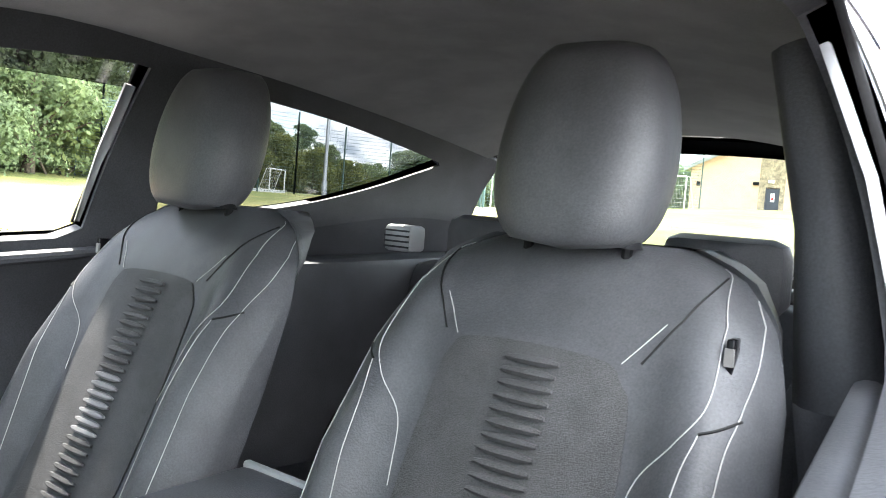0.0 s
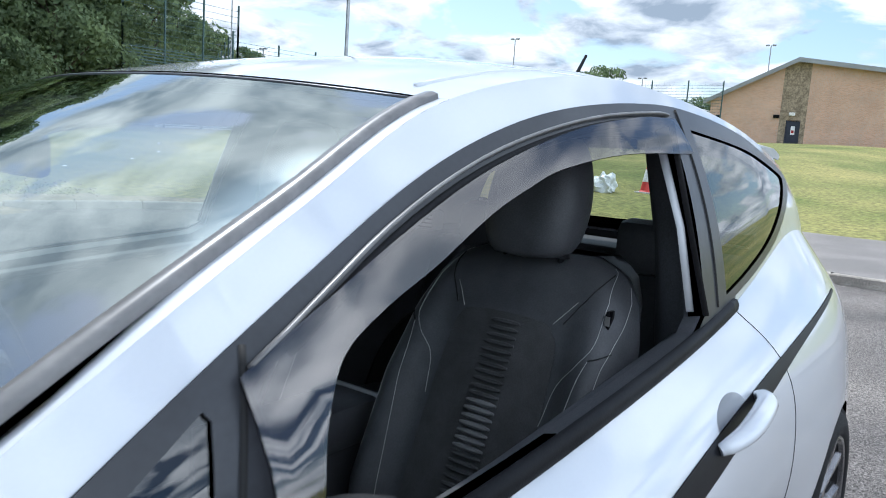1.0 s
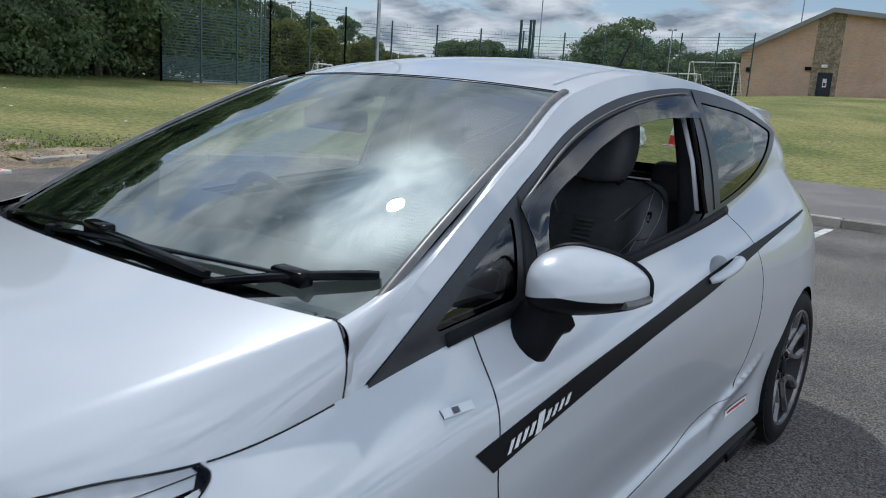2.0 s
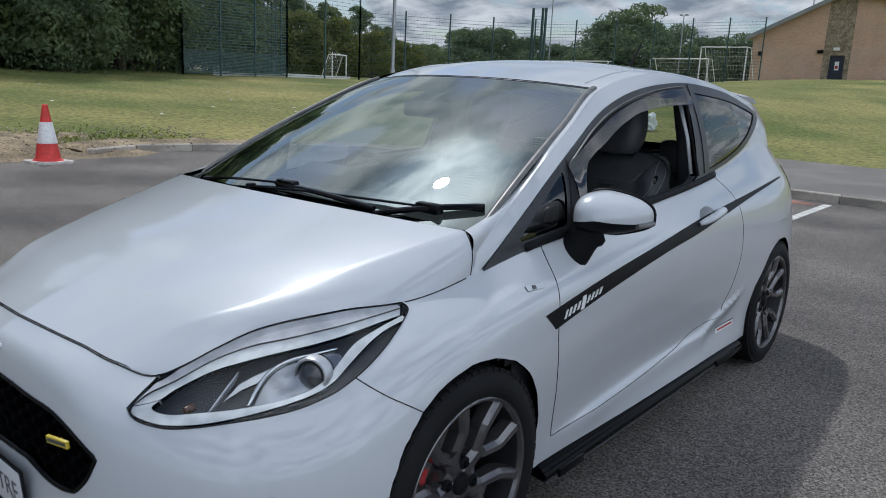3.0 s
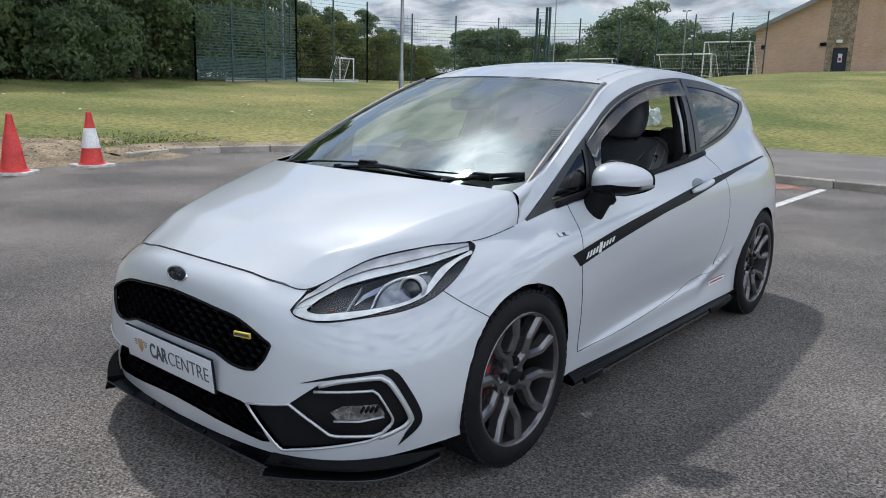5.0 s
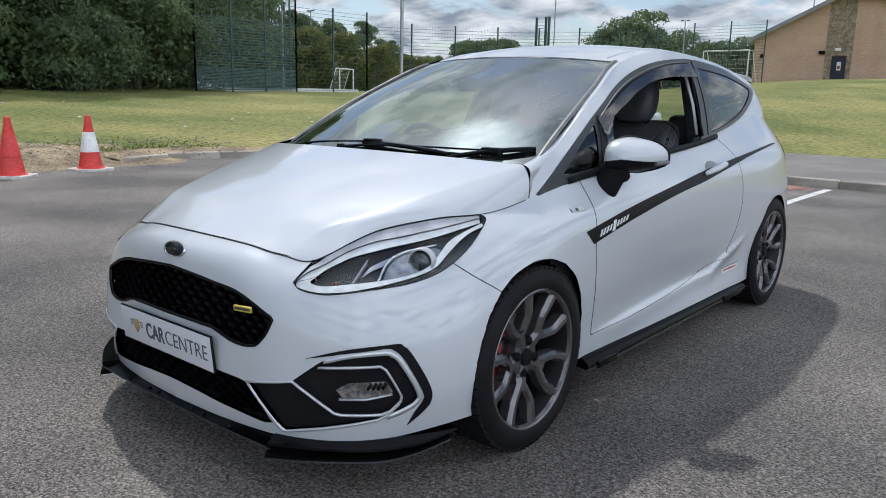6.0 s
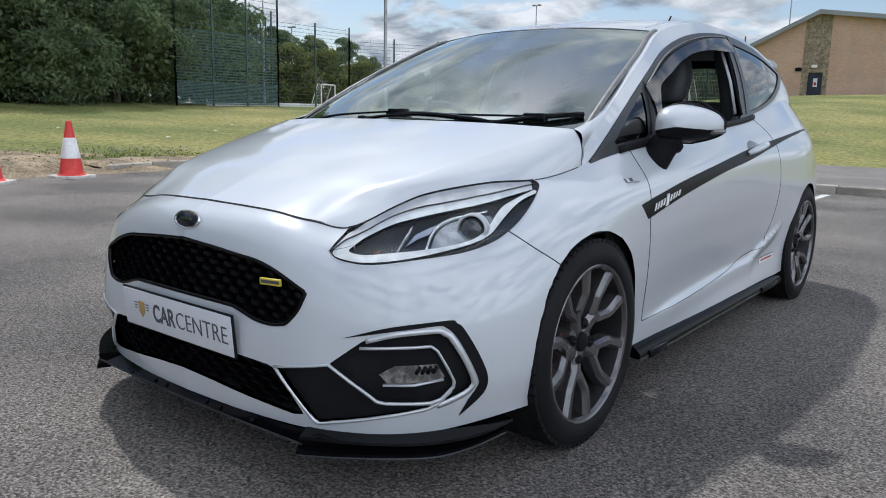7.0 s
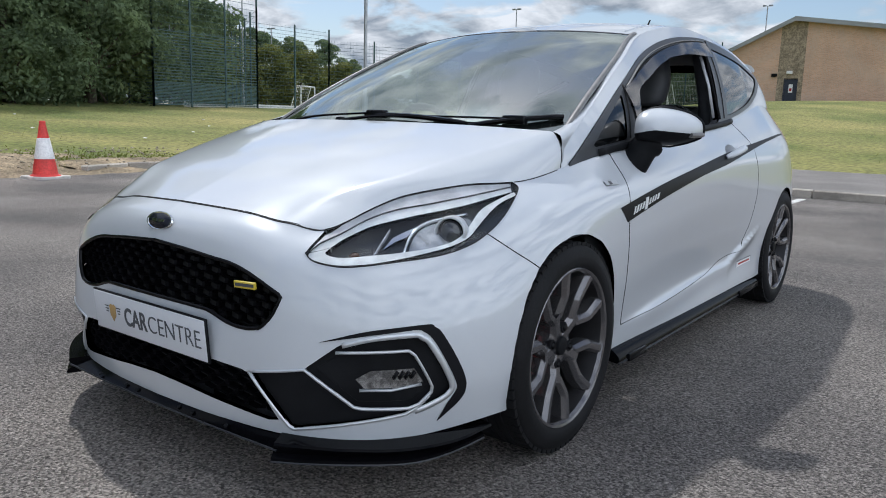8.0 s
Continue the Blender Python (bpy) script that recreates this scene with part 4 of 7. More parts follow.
def wiper(pivot, joint, start, end, clip):
    """An arm from its pivot to the joint, and the blade that it presses on the glass."""
    w = new("wiper")
    w.parent = car
    up = np.array((0, -0.45, 0.89))
    on = lambda q, h: screen(np.array(q[0]), np.array(q[1])) + up * h
    line = [on(pivot, 0.004), on((pivot[0] + (joint[0] - pivot[0]) * 0.35, pivot[1] + (joint[1] - pivot[1]) * 0.2), 0.020), on(joint, 0.020)]
    part("arm", tube([tuple(q) for q in catmull(line, np.linspace(0, 2, 9))], [0.013, .013, .012, .011, .010, .009, .008, .008, .007], 8, flat=0.5), GLOSS, w)
    part("pivot_cap", lathe([(0.0, 0.016), (0.016, 0.014), (0.019, 0.006), (0.019, -0.02)], 16, "z"), BLACK, w).location = Vector(on(pivot, 0))
    us = np.linspace(0, 1, 14)
    blade = [on((start[0] + (end[0] - start[0]) * s, start[1] + (end[1] - start[1]) * s), 0.010 + 0.006 * math.sin(math.pi * s)) for s in us]
    part("blade", tube([tuple(q) for q in blade], [0.009] + [0.013] * 12 + [0.011], 8, flat=0.7), GLOSS, w)
    m = np.array(blade[0]) + (np.array(blade[-1]) - np.array(blade[0])) * clip
    part("clip", boxed((m[0] - 0.042, m[1] - 0.016, m[2] - 0.010), (m[0] + 0.042, m[1] + 0.018, m[2] + 0.020), 0.007), GLOSS, w)


wiper((-0.28, 0.012), (0.75, 0.060), (0.55, -0.004), (0.955, 0.122), 0.50)
wiper((-0.75, 0.010), (-0.02, 0.045), (-0.12, 0.046), (0.53, 0.018), 0.12)

# side windows
DLO_TOP = smooth_line([(0.17, 0.838), (0.38, 0.962), (0.63, 1.098), (0.86, 1.204), (1.09, 1.281), (1.29, 1.327), (1.52, 1.353), (1.76, 1.360), (2.16, 1.336), (2.48, 1.288), (2.69, 1.247)], 6)
DLO_REAR = smooth_line([(2.69, 1.247), (2.705, 1.232), (2.66, 1.205), (2.47, 1.134), (2.28, 1.077), (2.05, 1.035), (1.82, 1.004)], 5)
DLO_LOW = [(y, float(belt(np.array(y))[2]) - 0.006) for y in np.linspace(1.80, 0.17, 24)]
OPENING = smooth_line([(0.645, 1.072), (0.84, 1.166), (1.09, 1.248), (1.34, 1.302), (1.58, 1.327), (1.655, 1.327)], 5) + [(1.60, 0.996)] + [(y, float(belt(np.array(y))[2]) + 0.012) for y in np.linspace(1.55, 0.66, 10)]
TRI = [(0.335, 0.893), (0.455, 0.975), (0.60, 1.062), (0.605, 1.055), (0.575, 0.918), (0.56, 0.908), (0.345, 0.886)]
REAR_GLASS = smooth_line([(1.758, 1.322), (2.16, 1.298), (2.42, 1.266), (2.60, 1.238)], 5) + smooth_line([(2.61, 1.228), (2.555, 1.203), (2.385, 1.137), (2.18, 1.080), (1.95, 1.040), (1.752, 1.014)], 5)
RAIL_LINE = [(y, float(rail(np.array(y))[2])) for y in np.linspace(0.13, 2.86, 60)]
BELT_REAR = [(y, float(belt(np.array(y))[2])) for y in np.linspace(2.84, 1.84, 16)]
PILLAR = [(0.115, 0.800)] + RAIL_LINE + BELT_REAR + DLO_REAR[::-1] + DLO_TOP[::-1]
VISOR = [(0.630, 1.084)] + smooth_line([(0.664, 1.101), (0.838, 1.172), (1.05, 1.242), (1.28, 1.300), (1.50, 1.331), (1.66, 1.339)], 5) + [(1.668, 1.278)] + smooth_line([(1.655, 1.277), (1.38, 1.268), (1.19, 1.243), (1.09, 1.217), (1.0, 1.190), (0.875, 1.146), (0.79, 1.118), (0.725, 1.088), (0.690, 1.045), (0.672, 0.990), (0.660, 0.915)], 5) + [(0.630, 0.905)]
for sgn in (1, -1):
    fn = glasshouse if sgn > 0 else mirrored(glasshouse)
    sheet("pillar_panel", car, fn, PILLAR, PAINT, GSTEP)
    sheet("window_surround", car, fn, DLO_TOP + DLO_REAR[1:] + DLO_LOW, TRIM, GSTEP, [OPENING, TRI, REAR_GLASS], lift=0.004, fold=0.03, label="dark window surround")
    sheet("front_quarter_glass", car, fn, TRI, SIDE_GLASS, GSTEP, fold=0).visible_shadow = False
    sheet("rear_side_glass", car, fn, REAR_GLASS, SIDE_GLASS, GSTEP, fold=0, label="tinted rear side window").visible_shadow = False
    ribbon("belt_moulding", car, fn, [(y, float(belt(np.array(y))[2]) + 0.004) for y in np.linspace(0.36, 1.80, 40)], 0.026, BLACK, lift=0.012, height=0.006)
    ribbon("frame_seal", car, fn, OPENING[1:27], 0.012, RUBBER, lift=0.010)
    ribbon("frame_bead", car, fn, [(y, z + 0.012) for y, z in OPENING[:25]], 0.005, SEAL, lift=0.012, height=0.003)
    ribbon("pillar_seal", car, fn, smooth_line([(1.706, 1.355), (1.70, 1.25), (1.69, 1.10), (1.683, 1.0)], 8), 0.006, VOID, lift=0.0065, height=0.001)
    ribbon("pillar_seal", car, fn, smooth_line([(0.645, 1.10), (0.615, 1.0), (0.60, 0.915)], 8), 0.006, VOID, lift=0.0065, height=0.001)
    ribbon("glass_run", car, fn, [(1.632, 1.285), (1.615, 1.15), (1.598, 1.005)], 0.022, PALE, lift=-0.016, height=0.004, label="pale inner edge of the door frame")

    def visor_surface(y, z, fn=fn, sgn=sgn):
        p = fn(y, z)
        top = np.interp(y, [q[0] for q in DLO_TOP], [q[1] for q in DLO_TOP])
        p[..., 0] += sgn * (0.012 + 0.012 * np.clip((top - z) / 0.07, 0, 1))
        return p
    sheet("wind_deflector", car, visor_surface, VISOR, SMOKE, GSTEP, fold=0.003, label="smoked acrylic wind deflector over the window")

# rear window, spoiler, aerial
def back_window(u, v):
    u, v = np.broadcast_arrays(np.asarray(u, float), np.asarray(v, float))
    w = 0.50 + 0.035 * (1 - v)
    return np.stack([u * w, 3.110 - 0.215 * v - 0.06 * u**2, 1.0 + 0.300 * v + (1 - u**2) * 0.03 * v], -1)


sheet("rear_window", car, back_window, [(-0.97, 0.06), (0.97, 0.06), (0.92, 0.92), (-0.92, 0.92)], CLEAR_GLASS, (0.1, 0.1), fold=0, label="clear heated rear window").visible_shadow = False
sheet("tailgate_frame", car, back_window, [(-1.0, -0.04), (1.0, -0.04), (0.97, 1.03), (-0.97, 1.03)], GLOSS, (0.1, 0.1), [[(-0.97, 0.06), (0.97, 0.06), (0.92, 0.92), (-0.92, 0.92)]], lift=-0.002, fold=0.02)
bm = bmesh.new()
wing = [(2.70, 1.372), (2.87, 1.368), (2.94, 1.354), (2.955, 1.344), (2.94, 1.334), (2.88, 1.340), (2.72, 1.350)]
rows = []
for x in np.linspace(-0.53, 0.53, 21):
    k = abs(x / 0.53) ** 2.5
    rows.append([bm.verts.new((x, y - 0.10 * k, z - 0.050 * k)) for y, z in wing])
for a, b in zip(rows, rows[1:]):
    for i in range(len(wing)):
        bm.faces.new((a[i], a[(i + 1) % len(wing)], b[(i + 1) % len(wing)], b[i]))
bm.faces.new(rows[0])
bm.faces.new(rows[-1][::-1])
bmesh.ops.recalc_face_normals(bm, faces=bm.faces)
part("spoiler", bm, PALE, car, "pale grey roof spoiler")
part("aerial", tube([(0, 2.36, 1.405), (0, 2.38, 1.432), (0, 2.50, 1.572)], [0.016, 0.008, 0.0045], 8), BLACK, car, "short black roof aerial")

# inner body that closes the gaps
def inner(u, v):
    p, n = facing(body, np.stack([u.ravel(), v.ravel()], 1))
    p = p - n * 0.045
    return p.reshape(*u.shape, 3)


uu, vv = np.meshgrid(np.linspace(-11.9, 11.9, 240), np.linspace(0, 4.98, 26), indexing="ij")
ip = inner(uu, vv).reshape(-1, 3)
cells = []
for i in range(239):
    for j in range(25):
        q = [i * 26 + j, (i + 1) * 26 + j, (i + 1) * 26 + j + 1, i * 26 + j + 1]
        c = ip[q].mean(0)
        if min(math.hypot(c[1], c[2] - AXLE), math.hypot(c[1] - BASE, c[2] - AXLE)) > 0.33:
            cells.append(q)
part_mesh("inner_body", mesh_of("inner_body", ip, cells, CABIN, True), car)
for y0 in (0, BASE):
    for sgn in (1, -1):
        bm = bmesh.new()
        prev = None
        for a in np.linspace(-15, 195, 28):
            c, s = math.cos(radians(a)) * 0.352, math.sin(radians(a)) * 0.352
            ring = [bm.verts.new((sgn * x, y0 + c, AXLE + s)) for x in (0.775, 0.74, 0.55)] + [bm.verts.new((sgn * 0.55, y0, AXLE))]
            if prev:
                for k in range(3):
                    bm.faces.new((prev[k], ring[k], ring[k + 1], prev[k + 1]))
            prev = ring
        part("arch_liner", bm, VOID, car, smooth=False)
part("floor_pan", boxed((-0.66, -0.45, 0.17), (0.66, 3.02, 0.21), 0.01), VOID, car)


# ---- wheels ----
def build_wheel(name):
    w = new(name)
    w.parent = car
    R = 0.312
    prof = [(0.232, -0.085), (0.245, -0.098), (0.270, -0.103), (0.292, -0.097), (0.302, -0.088), (R - 0.003, -0.072), (R, -0.055), (R, 0.055), (R - 0.003, 0.072), (0.302, 0.088), (0.293, 0.097), (0.272, 0.1025), (0.268, 0.1035), (0.252, 0.1025), (0.243, 0.099), (0.234, 0.090), (0.230, 0.085)]
    tyre = part("tyre", lathe(prof, 96), RUBBER, w, "low-profile black tyre")
    block = bpy.data.meshes.new("tread_block")
    bm = boxed((-0.019, -0.012, -0.006), (0.019, 0.012, 0.006))
    bm.to_mesh(block)
    bm.free()
    block.materials.append(RUBBER)
    for k in range(64):
        for x in (-0.069, 0.069):
            ob = part_mesh("tread_block", block, tyre)
            ob.matrix_basis = Matrix.Rotation(k * math.tau / 64, 4, "X") @ Matrix.Translation((x, 0, R - 0.0052))
    for x in (-0.028, 0.0, 0.028):
        part("tread_rib", lathe([(R - 0.002, x - 0.011), (R + 0.003, x - 0.010), (R + 0.003, x + 0.010), (R - 0.002, x + 0.011)], 72), RUBBER, tyre)
    rim = part("rim", lathe([(0.238, 0.088), (0.241, 0.094), (0.236, 0.098), (0.229, 0.095), (0.224, 0.084)], 96), GREY_ALLOY, w, "dark grey alloy rim")
    # shade inside the rim comes from this darker colour
    part("barrel", lathe([(0.2245, 0.0845), (0.216, 0.045), (0.206, 0.0), (0.200, -0.08), (0.235, -0.09)], 96), SHADED_ALLOY, rim)

    def bar(stations, deep=0.045):
        """A spoke through stations of (radius, angle, width, height), with a flat crest and chamfered sides."""
        mids = [Vector((x, r * math.sin(a), r * math.cos(a))) for r, a, _, x in stations]
        bm = bmesh.new()
        rings = []
        for i, (c, (_, _, wd, x)) in enumerate(zip(mids, stations)):
            d = mids[min(i + 1, len(mids) - 1)] - mids[max(i - 1, 0)]
            d.x = 0
            s = Vector((1, 0, 0)).cross(d.normalized())
            hw = wd / 2
            rings.append([bm.verts.new(c + s * a * hw + Vector((b, 0, 0))) for a, b in ((-1.12, -deep), (-1, -0.013), (-0.42, 0), (0.42, 0), (1, -0.013), (1.12, -deep))])
        for a, b in zip(rings, rings[1:]):
            for k in range(6):
                bm.faces.new((a[k], a[(k + 1) % 6], b[(k + 1) % 6], b[k]))
        bm.faces.new(rings[0])
        bm.faces.new(rings[-1][::-1])
        bmesh.ops.recalc_face_normals(bm, faces=bm.faces)
        return bm
    step = math.tau / 5
    for k in range(5):
        a = k * step + radians(-24)
        part("spoke", bar([(0.028, a, 0.066, 0.060), (0.070, a, 0.054, 0.065), (0.110, a, 0.052, 0.072)]), GREY_ALLOY, rim, smooth=False)
        for sg in (-1, 1):
            part("spoke_arm", bar([(0.094, a + sg * 0.12, 0.032, 0.0695), (0.146, a + sg * 0.315, 0.034, 0.081), (0.160, a + sg * 0.330, 0.035, 0.084), (0.233, a + sg * 0.285, 0.043, 0.092)]), GREY_ALLOY, rim, smooth=False)
    for k in range(4):
        a = radians(14 + 90 * k)
        at = pose(0, 0.055 * math.sin(a), 0.055 * math.cos(a))
        part("nut_recess", lathe([(0.0, 0.0635), (0.015, 0.0645), (0.017, 0.0625), (0.017, 0.04)], 16), BLACK, rim).matrix_basis = at
        part("wheel_nut", lathe([(0.0, 0.071), (0.008, 0.071), (0.0105, 0.066), (0.0105, 0.040)], 6), GLOSS, rim, smooth=False).matrix_basis = at
    part("hub", lathe([(0.0, 0.058), (0.05, 0.058), (0.068, 0.053), (0.074, 0.03), (0.074, 0.0)], 40), GREY_ALLOY, rim)
    part("centre_cap", lathe([(0.0, 0.072), (0.018, 0.072), (0.026, 0.069), (0.029, 0.064), (0.029, 0.045)], 32), BLACK, rim, "dark centre cap")
    part("brake_disc", lathe([(0.05, 0.005), (0.14, 0.005), (0.14, -0.018), (0.05, -0.018)], 56), DISC, w)
    return w


front = build_wheel("wheel")
front.matrix_basis = pose(0.757, 0, AXLE)
spots = [(0.752, BASE, 0, 50), (-0.757, 0, 180, 20), (-0.752, BASE, 180, 70)]
for x, y, turn, spin in spots:
    w = copy_thing(front, pose(x, y, AXLE, 0, 0, turn) @ pose(0, 0, 0, spin))
for sgn, y0, back in ((1, 0, -1), (-1, 0, -1), (1, BASE, -1), (-1, BASE, -1)):
    bm = bmesh.new()
    arc0 = [(math.cos(a) * r, math.sin(a) * r) for r in (0.155, 0.095) for a in (np.linspace(2.55, 3.75, 9) if r > 0.12 else np.linspace(3.75, 2.55, 9))]
    va = [bm.verts.new((sgn * 0.775, y0 + c, AXLE + s)) for c, s in arc0]
    vb = [bm.verts.new((sgn * 0.70, y0 + c, AXLE + s)) for c, s in arc0]
    bm.faces.new(va)
    bm.faces.new(vb[::-1])
    for i in range(18):
        bm.faces.new((va[i], vb[i], vb[(i + 1) % 18], va[(i + 1) % 18]))
    bmesh.ops.recalc_face_normals(bm, faces=bm.faces)
    part("brake_caliper", bm, RED, car, "red brake caliper", smooth=False)

# ---- nose: grille, intake, fog lamps, number plate ----
def sunk(depth):
    def fn(u, v):
        shape = np.shape(np.asarray(u) + np.asarray(v))
        u, v = np.broadcast_arrays(np.asarray(u, float), np.asarray(v, float))
        p, n = facing(body, np.stack([u.ravel(), v.ravel()], 1))
        return (p - n * depth).reshape(*shape, 3)
    return fn


def mesh_grille(name, outline, depth, cu, cv, wire, mat):
    """A honeycomb of raised cells behind an opening."""
    fn = sunk(depth)
    o = np.array(outline)
    lo, hi = o.min(0), o.max(0)
    grille = sheet(name, car, fn, outline, VOID, STEP, lift=-0.012, fold=0.0, label="black honeycomb grille")
    verts, faces = [], []
    rows = np.arange(lo[1] - cv, hi[1] + cv, cv)
    for j, v in enumerate(rows):
        for u in np.arange(lo[0] - cu, hi[0] + cu, cu):
            c = np.array((u + (cu / 2 if j % 2 else 0), v))
            if not inside(c[None], outline)[0]:
                continue
            ring = [(c[0] + cu * 0.56 * math.cos(a), c[1] + cv * 0.66 * math.sin(a)) for a in np.arange(6) * math.tau / 6 + math.tau / 12]
            small = [(c[0] + (x - c[0]) * (1 - wire), c[1] + (y - c[1]) * (1 - wire)) for x, y in ring]
            k = len(verts)
            verts += [*fn(np.array([q[0] for q in ring]), np.array([q[1] for q in ring]))]
            verts += [*sunk(depth - 0.006)(np.array([q[0] for q in small]), np.array([q[1] for q in small]))]
            verts += [*sunk(depth + 0.012)(np.array([q[0] for q in small]), np.array([q[1] for q in small]))]
            for i in range(6):
                n = (i + 1) % 6
                faces += [(k + i, k + n, k + 6 + n, k + 6 + i), (k + 6 + i, k + 6 + n, k + 12 + n, k + 12 + i)]
    part_mesh("honeycomb", mesh_of("honeycomb", verts, faces, mat), grille)
    return grille


mesh_grille("upper_grille", GRILLE, 0.016, 0.21, 0.155, 0.20, MESH_BLACK)
mesh_grille("lower_grille", INTAKE, 0.022, 0.24, 0.15, 0.20, MESH_BLACK)
ribbon("grille_surround", car, body, [GRILLE[i % len(GRILLE)] for i in range(len(GRILLE) + 1)], 0.010, GLOSS, lift=0.002, height=0.003, label="gloss black grille surround")
for sgn in (1, -1):
    sg = lambda line: [(sgn * a, b) for a, b in line]
    fog = sheet("fog_lamp_bezel", car, sunk(0.014), sg(FOG), BLACK, STEP, fold=0, label="black fog lamp bezel")
    well = [(2.16, 1.27), (2.42, 1.56), (2.98, 1.60), (3.03, 1.54), (3.20, 0.95), (3.17, 0.84), (3.05, 0.68), (2.55, 0.70)]
    sheet("fog_well", car, sunk(0.030), sg(well), VOID, STEP, fold=-0.018)
    glassy = sheet("fog_lamp", car, sunk(0.012), sg([(2.52, 1.10), (2.66, 1.25), (3.06, 1.27), (3.15, 1.02), (3.02, 0.93), (2.60, 0.93)]), FOG_GLASS, (0.03, 0.06), fold=0.02, label="chromed fog lamp")
    for k in range(4):
        ribbon("fog_fin", glassy, sunk(0.010), sg([(2.90 + 0.055 * k, 1.22), (2.86 + 0.055 * k, 1.10)]), 0.008, GLOSS, lift=0.004)
    ribbon("fog_sill", car, sunk(0.012), sg([(2.56, 0.90), (2.85, 0.89), (3.14, 0.97)]), 0.006, SILVER, lift=0.004)
    for line in ([(1.40, 1.07), (2.06, 1.25), (2.52, 0.63), (2.60, 0.60), (3.05, 0.575), (3.14, 0.63), (3.235, 0.84), (3.235, 0.95), (3.06, 1.52), (3.00, 1.61), (2.36, 1.57)],
                 [(1.40, 1.07), (1.84, 0.18), (1.90, 0.13), (2.567, 0.34), (3.03, 0.47), (3.12, 0.56), (3.22, 0.78)]):
        ln = []
        for a, b in zip(line, line[1:]):
            ln += [tuple(np.array(a) + (np.array(b) - np.array(a)) * s) for s in np.linspace(0, 1, 6)[:-1]]
        ribbon("fog_trim", car, body, sg(ln + [line[-1]]), 0.007, SILVER, lift=0.003, height=0.002, label="silver fog lamp trim")
    outer = smooth_line([(2.42, 1.70), (2.70, 1.83), (3.05, 1.88), (3.14, 1.82), (3.22, 1.68), (3.43, 0.98), (3.42, 0.76), (3.30, 0.62), (3.12, 0.50)], 6)
    ribbon("fog_blade", car, body, sg(outer), 0.014, SILVER, lift=0.003, height=0.002, label="silver blade round the fog lamp")
    swoosh = smooth_line([(2.22, 1.74), (2.67, 1.97), (3.17, 2.06), (3.26, 2.00), (3.34, 1.84), (3.55, 1.12), (3.59, 0.78), (3.53, 0.54), (3.37, 0.24)], 5) + smooth_line([(3.42, 0.54), (3.49, 0.80), (3.48, 0.95), (3.36, 1.38), (3.24, 1.77), (3.15, 1.93), (3.05, 1.97), (2.67, 1.89)], 5)
    sheet("fog_decal", car, body, sg(swoosh), STRIPE, (0.04, 0.08), lift=0.0025, fold=0.003)

# number plate
plate = new("number_plate")
plate.parent = car
plate.matrix_basis = pose(0, -0.828, 0.397, 95, 0, 0)
plate["label"] = "white show plate with grey lettering"
part("plate_holder", boxed((-0.264, -0.0595, -0.006), (0.264, 0.0595, 0.0015), 0.002), BLACK, plate)
part("plate_face", boxed((-0.26, -0.0555, 0.000), (0.26, 0.0555, 0.004), 0.002), PLATE, plate)
letters("lettering", "CAR", 0.072, INK, plate, pose(-0.107, -0.002, 0.0045) @ Matrix.Diagonal((0.76, 1, 1, 1)), "bold grey letters", bold=0.0013)
letters("lettering", "CENTRE", 0.070, INK, plate, pose(0.022, -0.002, 0.0045), "thin grey letters", bold=-0.0010).matrix_basis = pose(0.006, -0.002, 0.0045) @ Matrix.Diagonal((0.92, 1, 1, 1))
shield = bmesh.new()
prism([(-0.180, 0.020), (-0.171, 0.026), (-0.164, 0.022), (-0.157, 0.026), (-0.148, 0.020), (-0.150, -0.008), (-0.164, -0.024), (-0.178, -0.008)], 0.0045, 0.0055, shield)
part("shield_mark", shield, GOLD, plate, "small golden shield", smooth=False)
for k in range(3):
    for sgn in (-1, 1):
        part("wing_mark", boxed((-0.164 + sgn * 0.030 - 0.010 + 0.002 * k, 0.016 - 0.008 * k, 0.0045), (-0.164 + sgn * 0.030 + 0.010 - 0.002 * k, 0.019 - 0.008 * k, 0.0052)), INK, plate, smooth=False)

# badges: plain ovals and bars
bm = lathe([(0.0, 0.004), (0.92, 0.004), (0.97, 0.005), (1.0, 0.0)], 40, "z")
emblem = part("oval_emblem", bm, CHROME, car, "dark oval emblem with chrome rim")
emblem.matrix_basis = pose(0, -0.778, 0.672, 66) @ Matrix.Diagonal((0.058, 0.026, 1, 1))
part("emblem_field", lathe([(0.0, 0.0062), (0.80, 0.0056), (0.85, 0.003)], 40, "z"), NAVY, emblem)
for k, (a, b) in enumerate(((-0.5, -0.1), (0.02, 0.45))):
    part("emblem_bar", boxed((a, -0.12, 0.005), (b, 0.12, 0.0070)), CHROME, emblem, smooth=False)
badge = part("grille_badge", boxed((-0.031, -0.0085, -0.004), (0.031, 0.0085, 0.003), 0.001), YELLOW, car, "yellow grille badge with dark bar")
badge.matrix_basis = pose(0.376, -0.798, 0.556, 96, 0, 14)
part("badge_bar", boxed((-0.027, -0.0035, 0.003), (0.027, 0.0045, 0.0036)), INK, badge, smooth=False)
for sgn, fn in ((1, body), (-1, mirrored(body))):
    wb = sheet("wing_badge", car, fn, [(5.75, 4.36), (5.90, 4.30), (5.90, 4.19), (5.75, 4.25)], SILVER, (0.02, 0.03), lift=0.003, fold=0.003, label="small silver and dark wing badge")
    sheet("badge_bar", wb, fn, [(5.80, 4.325), (5.83, 4.31), (5.83, 4.235), (5.80, 4.245)], INK, (0.02, 0.03), lift=0.0045, fold=0.001)

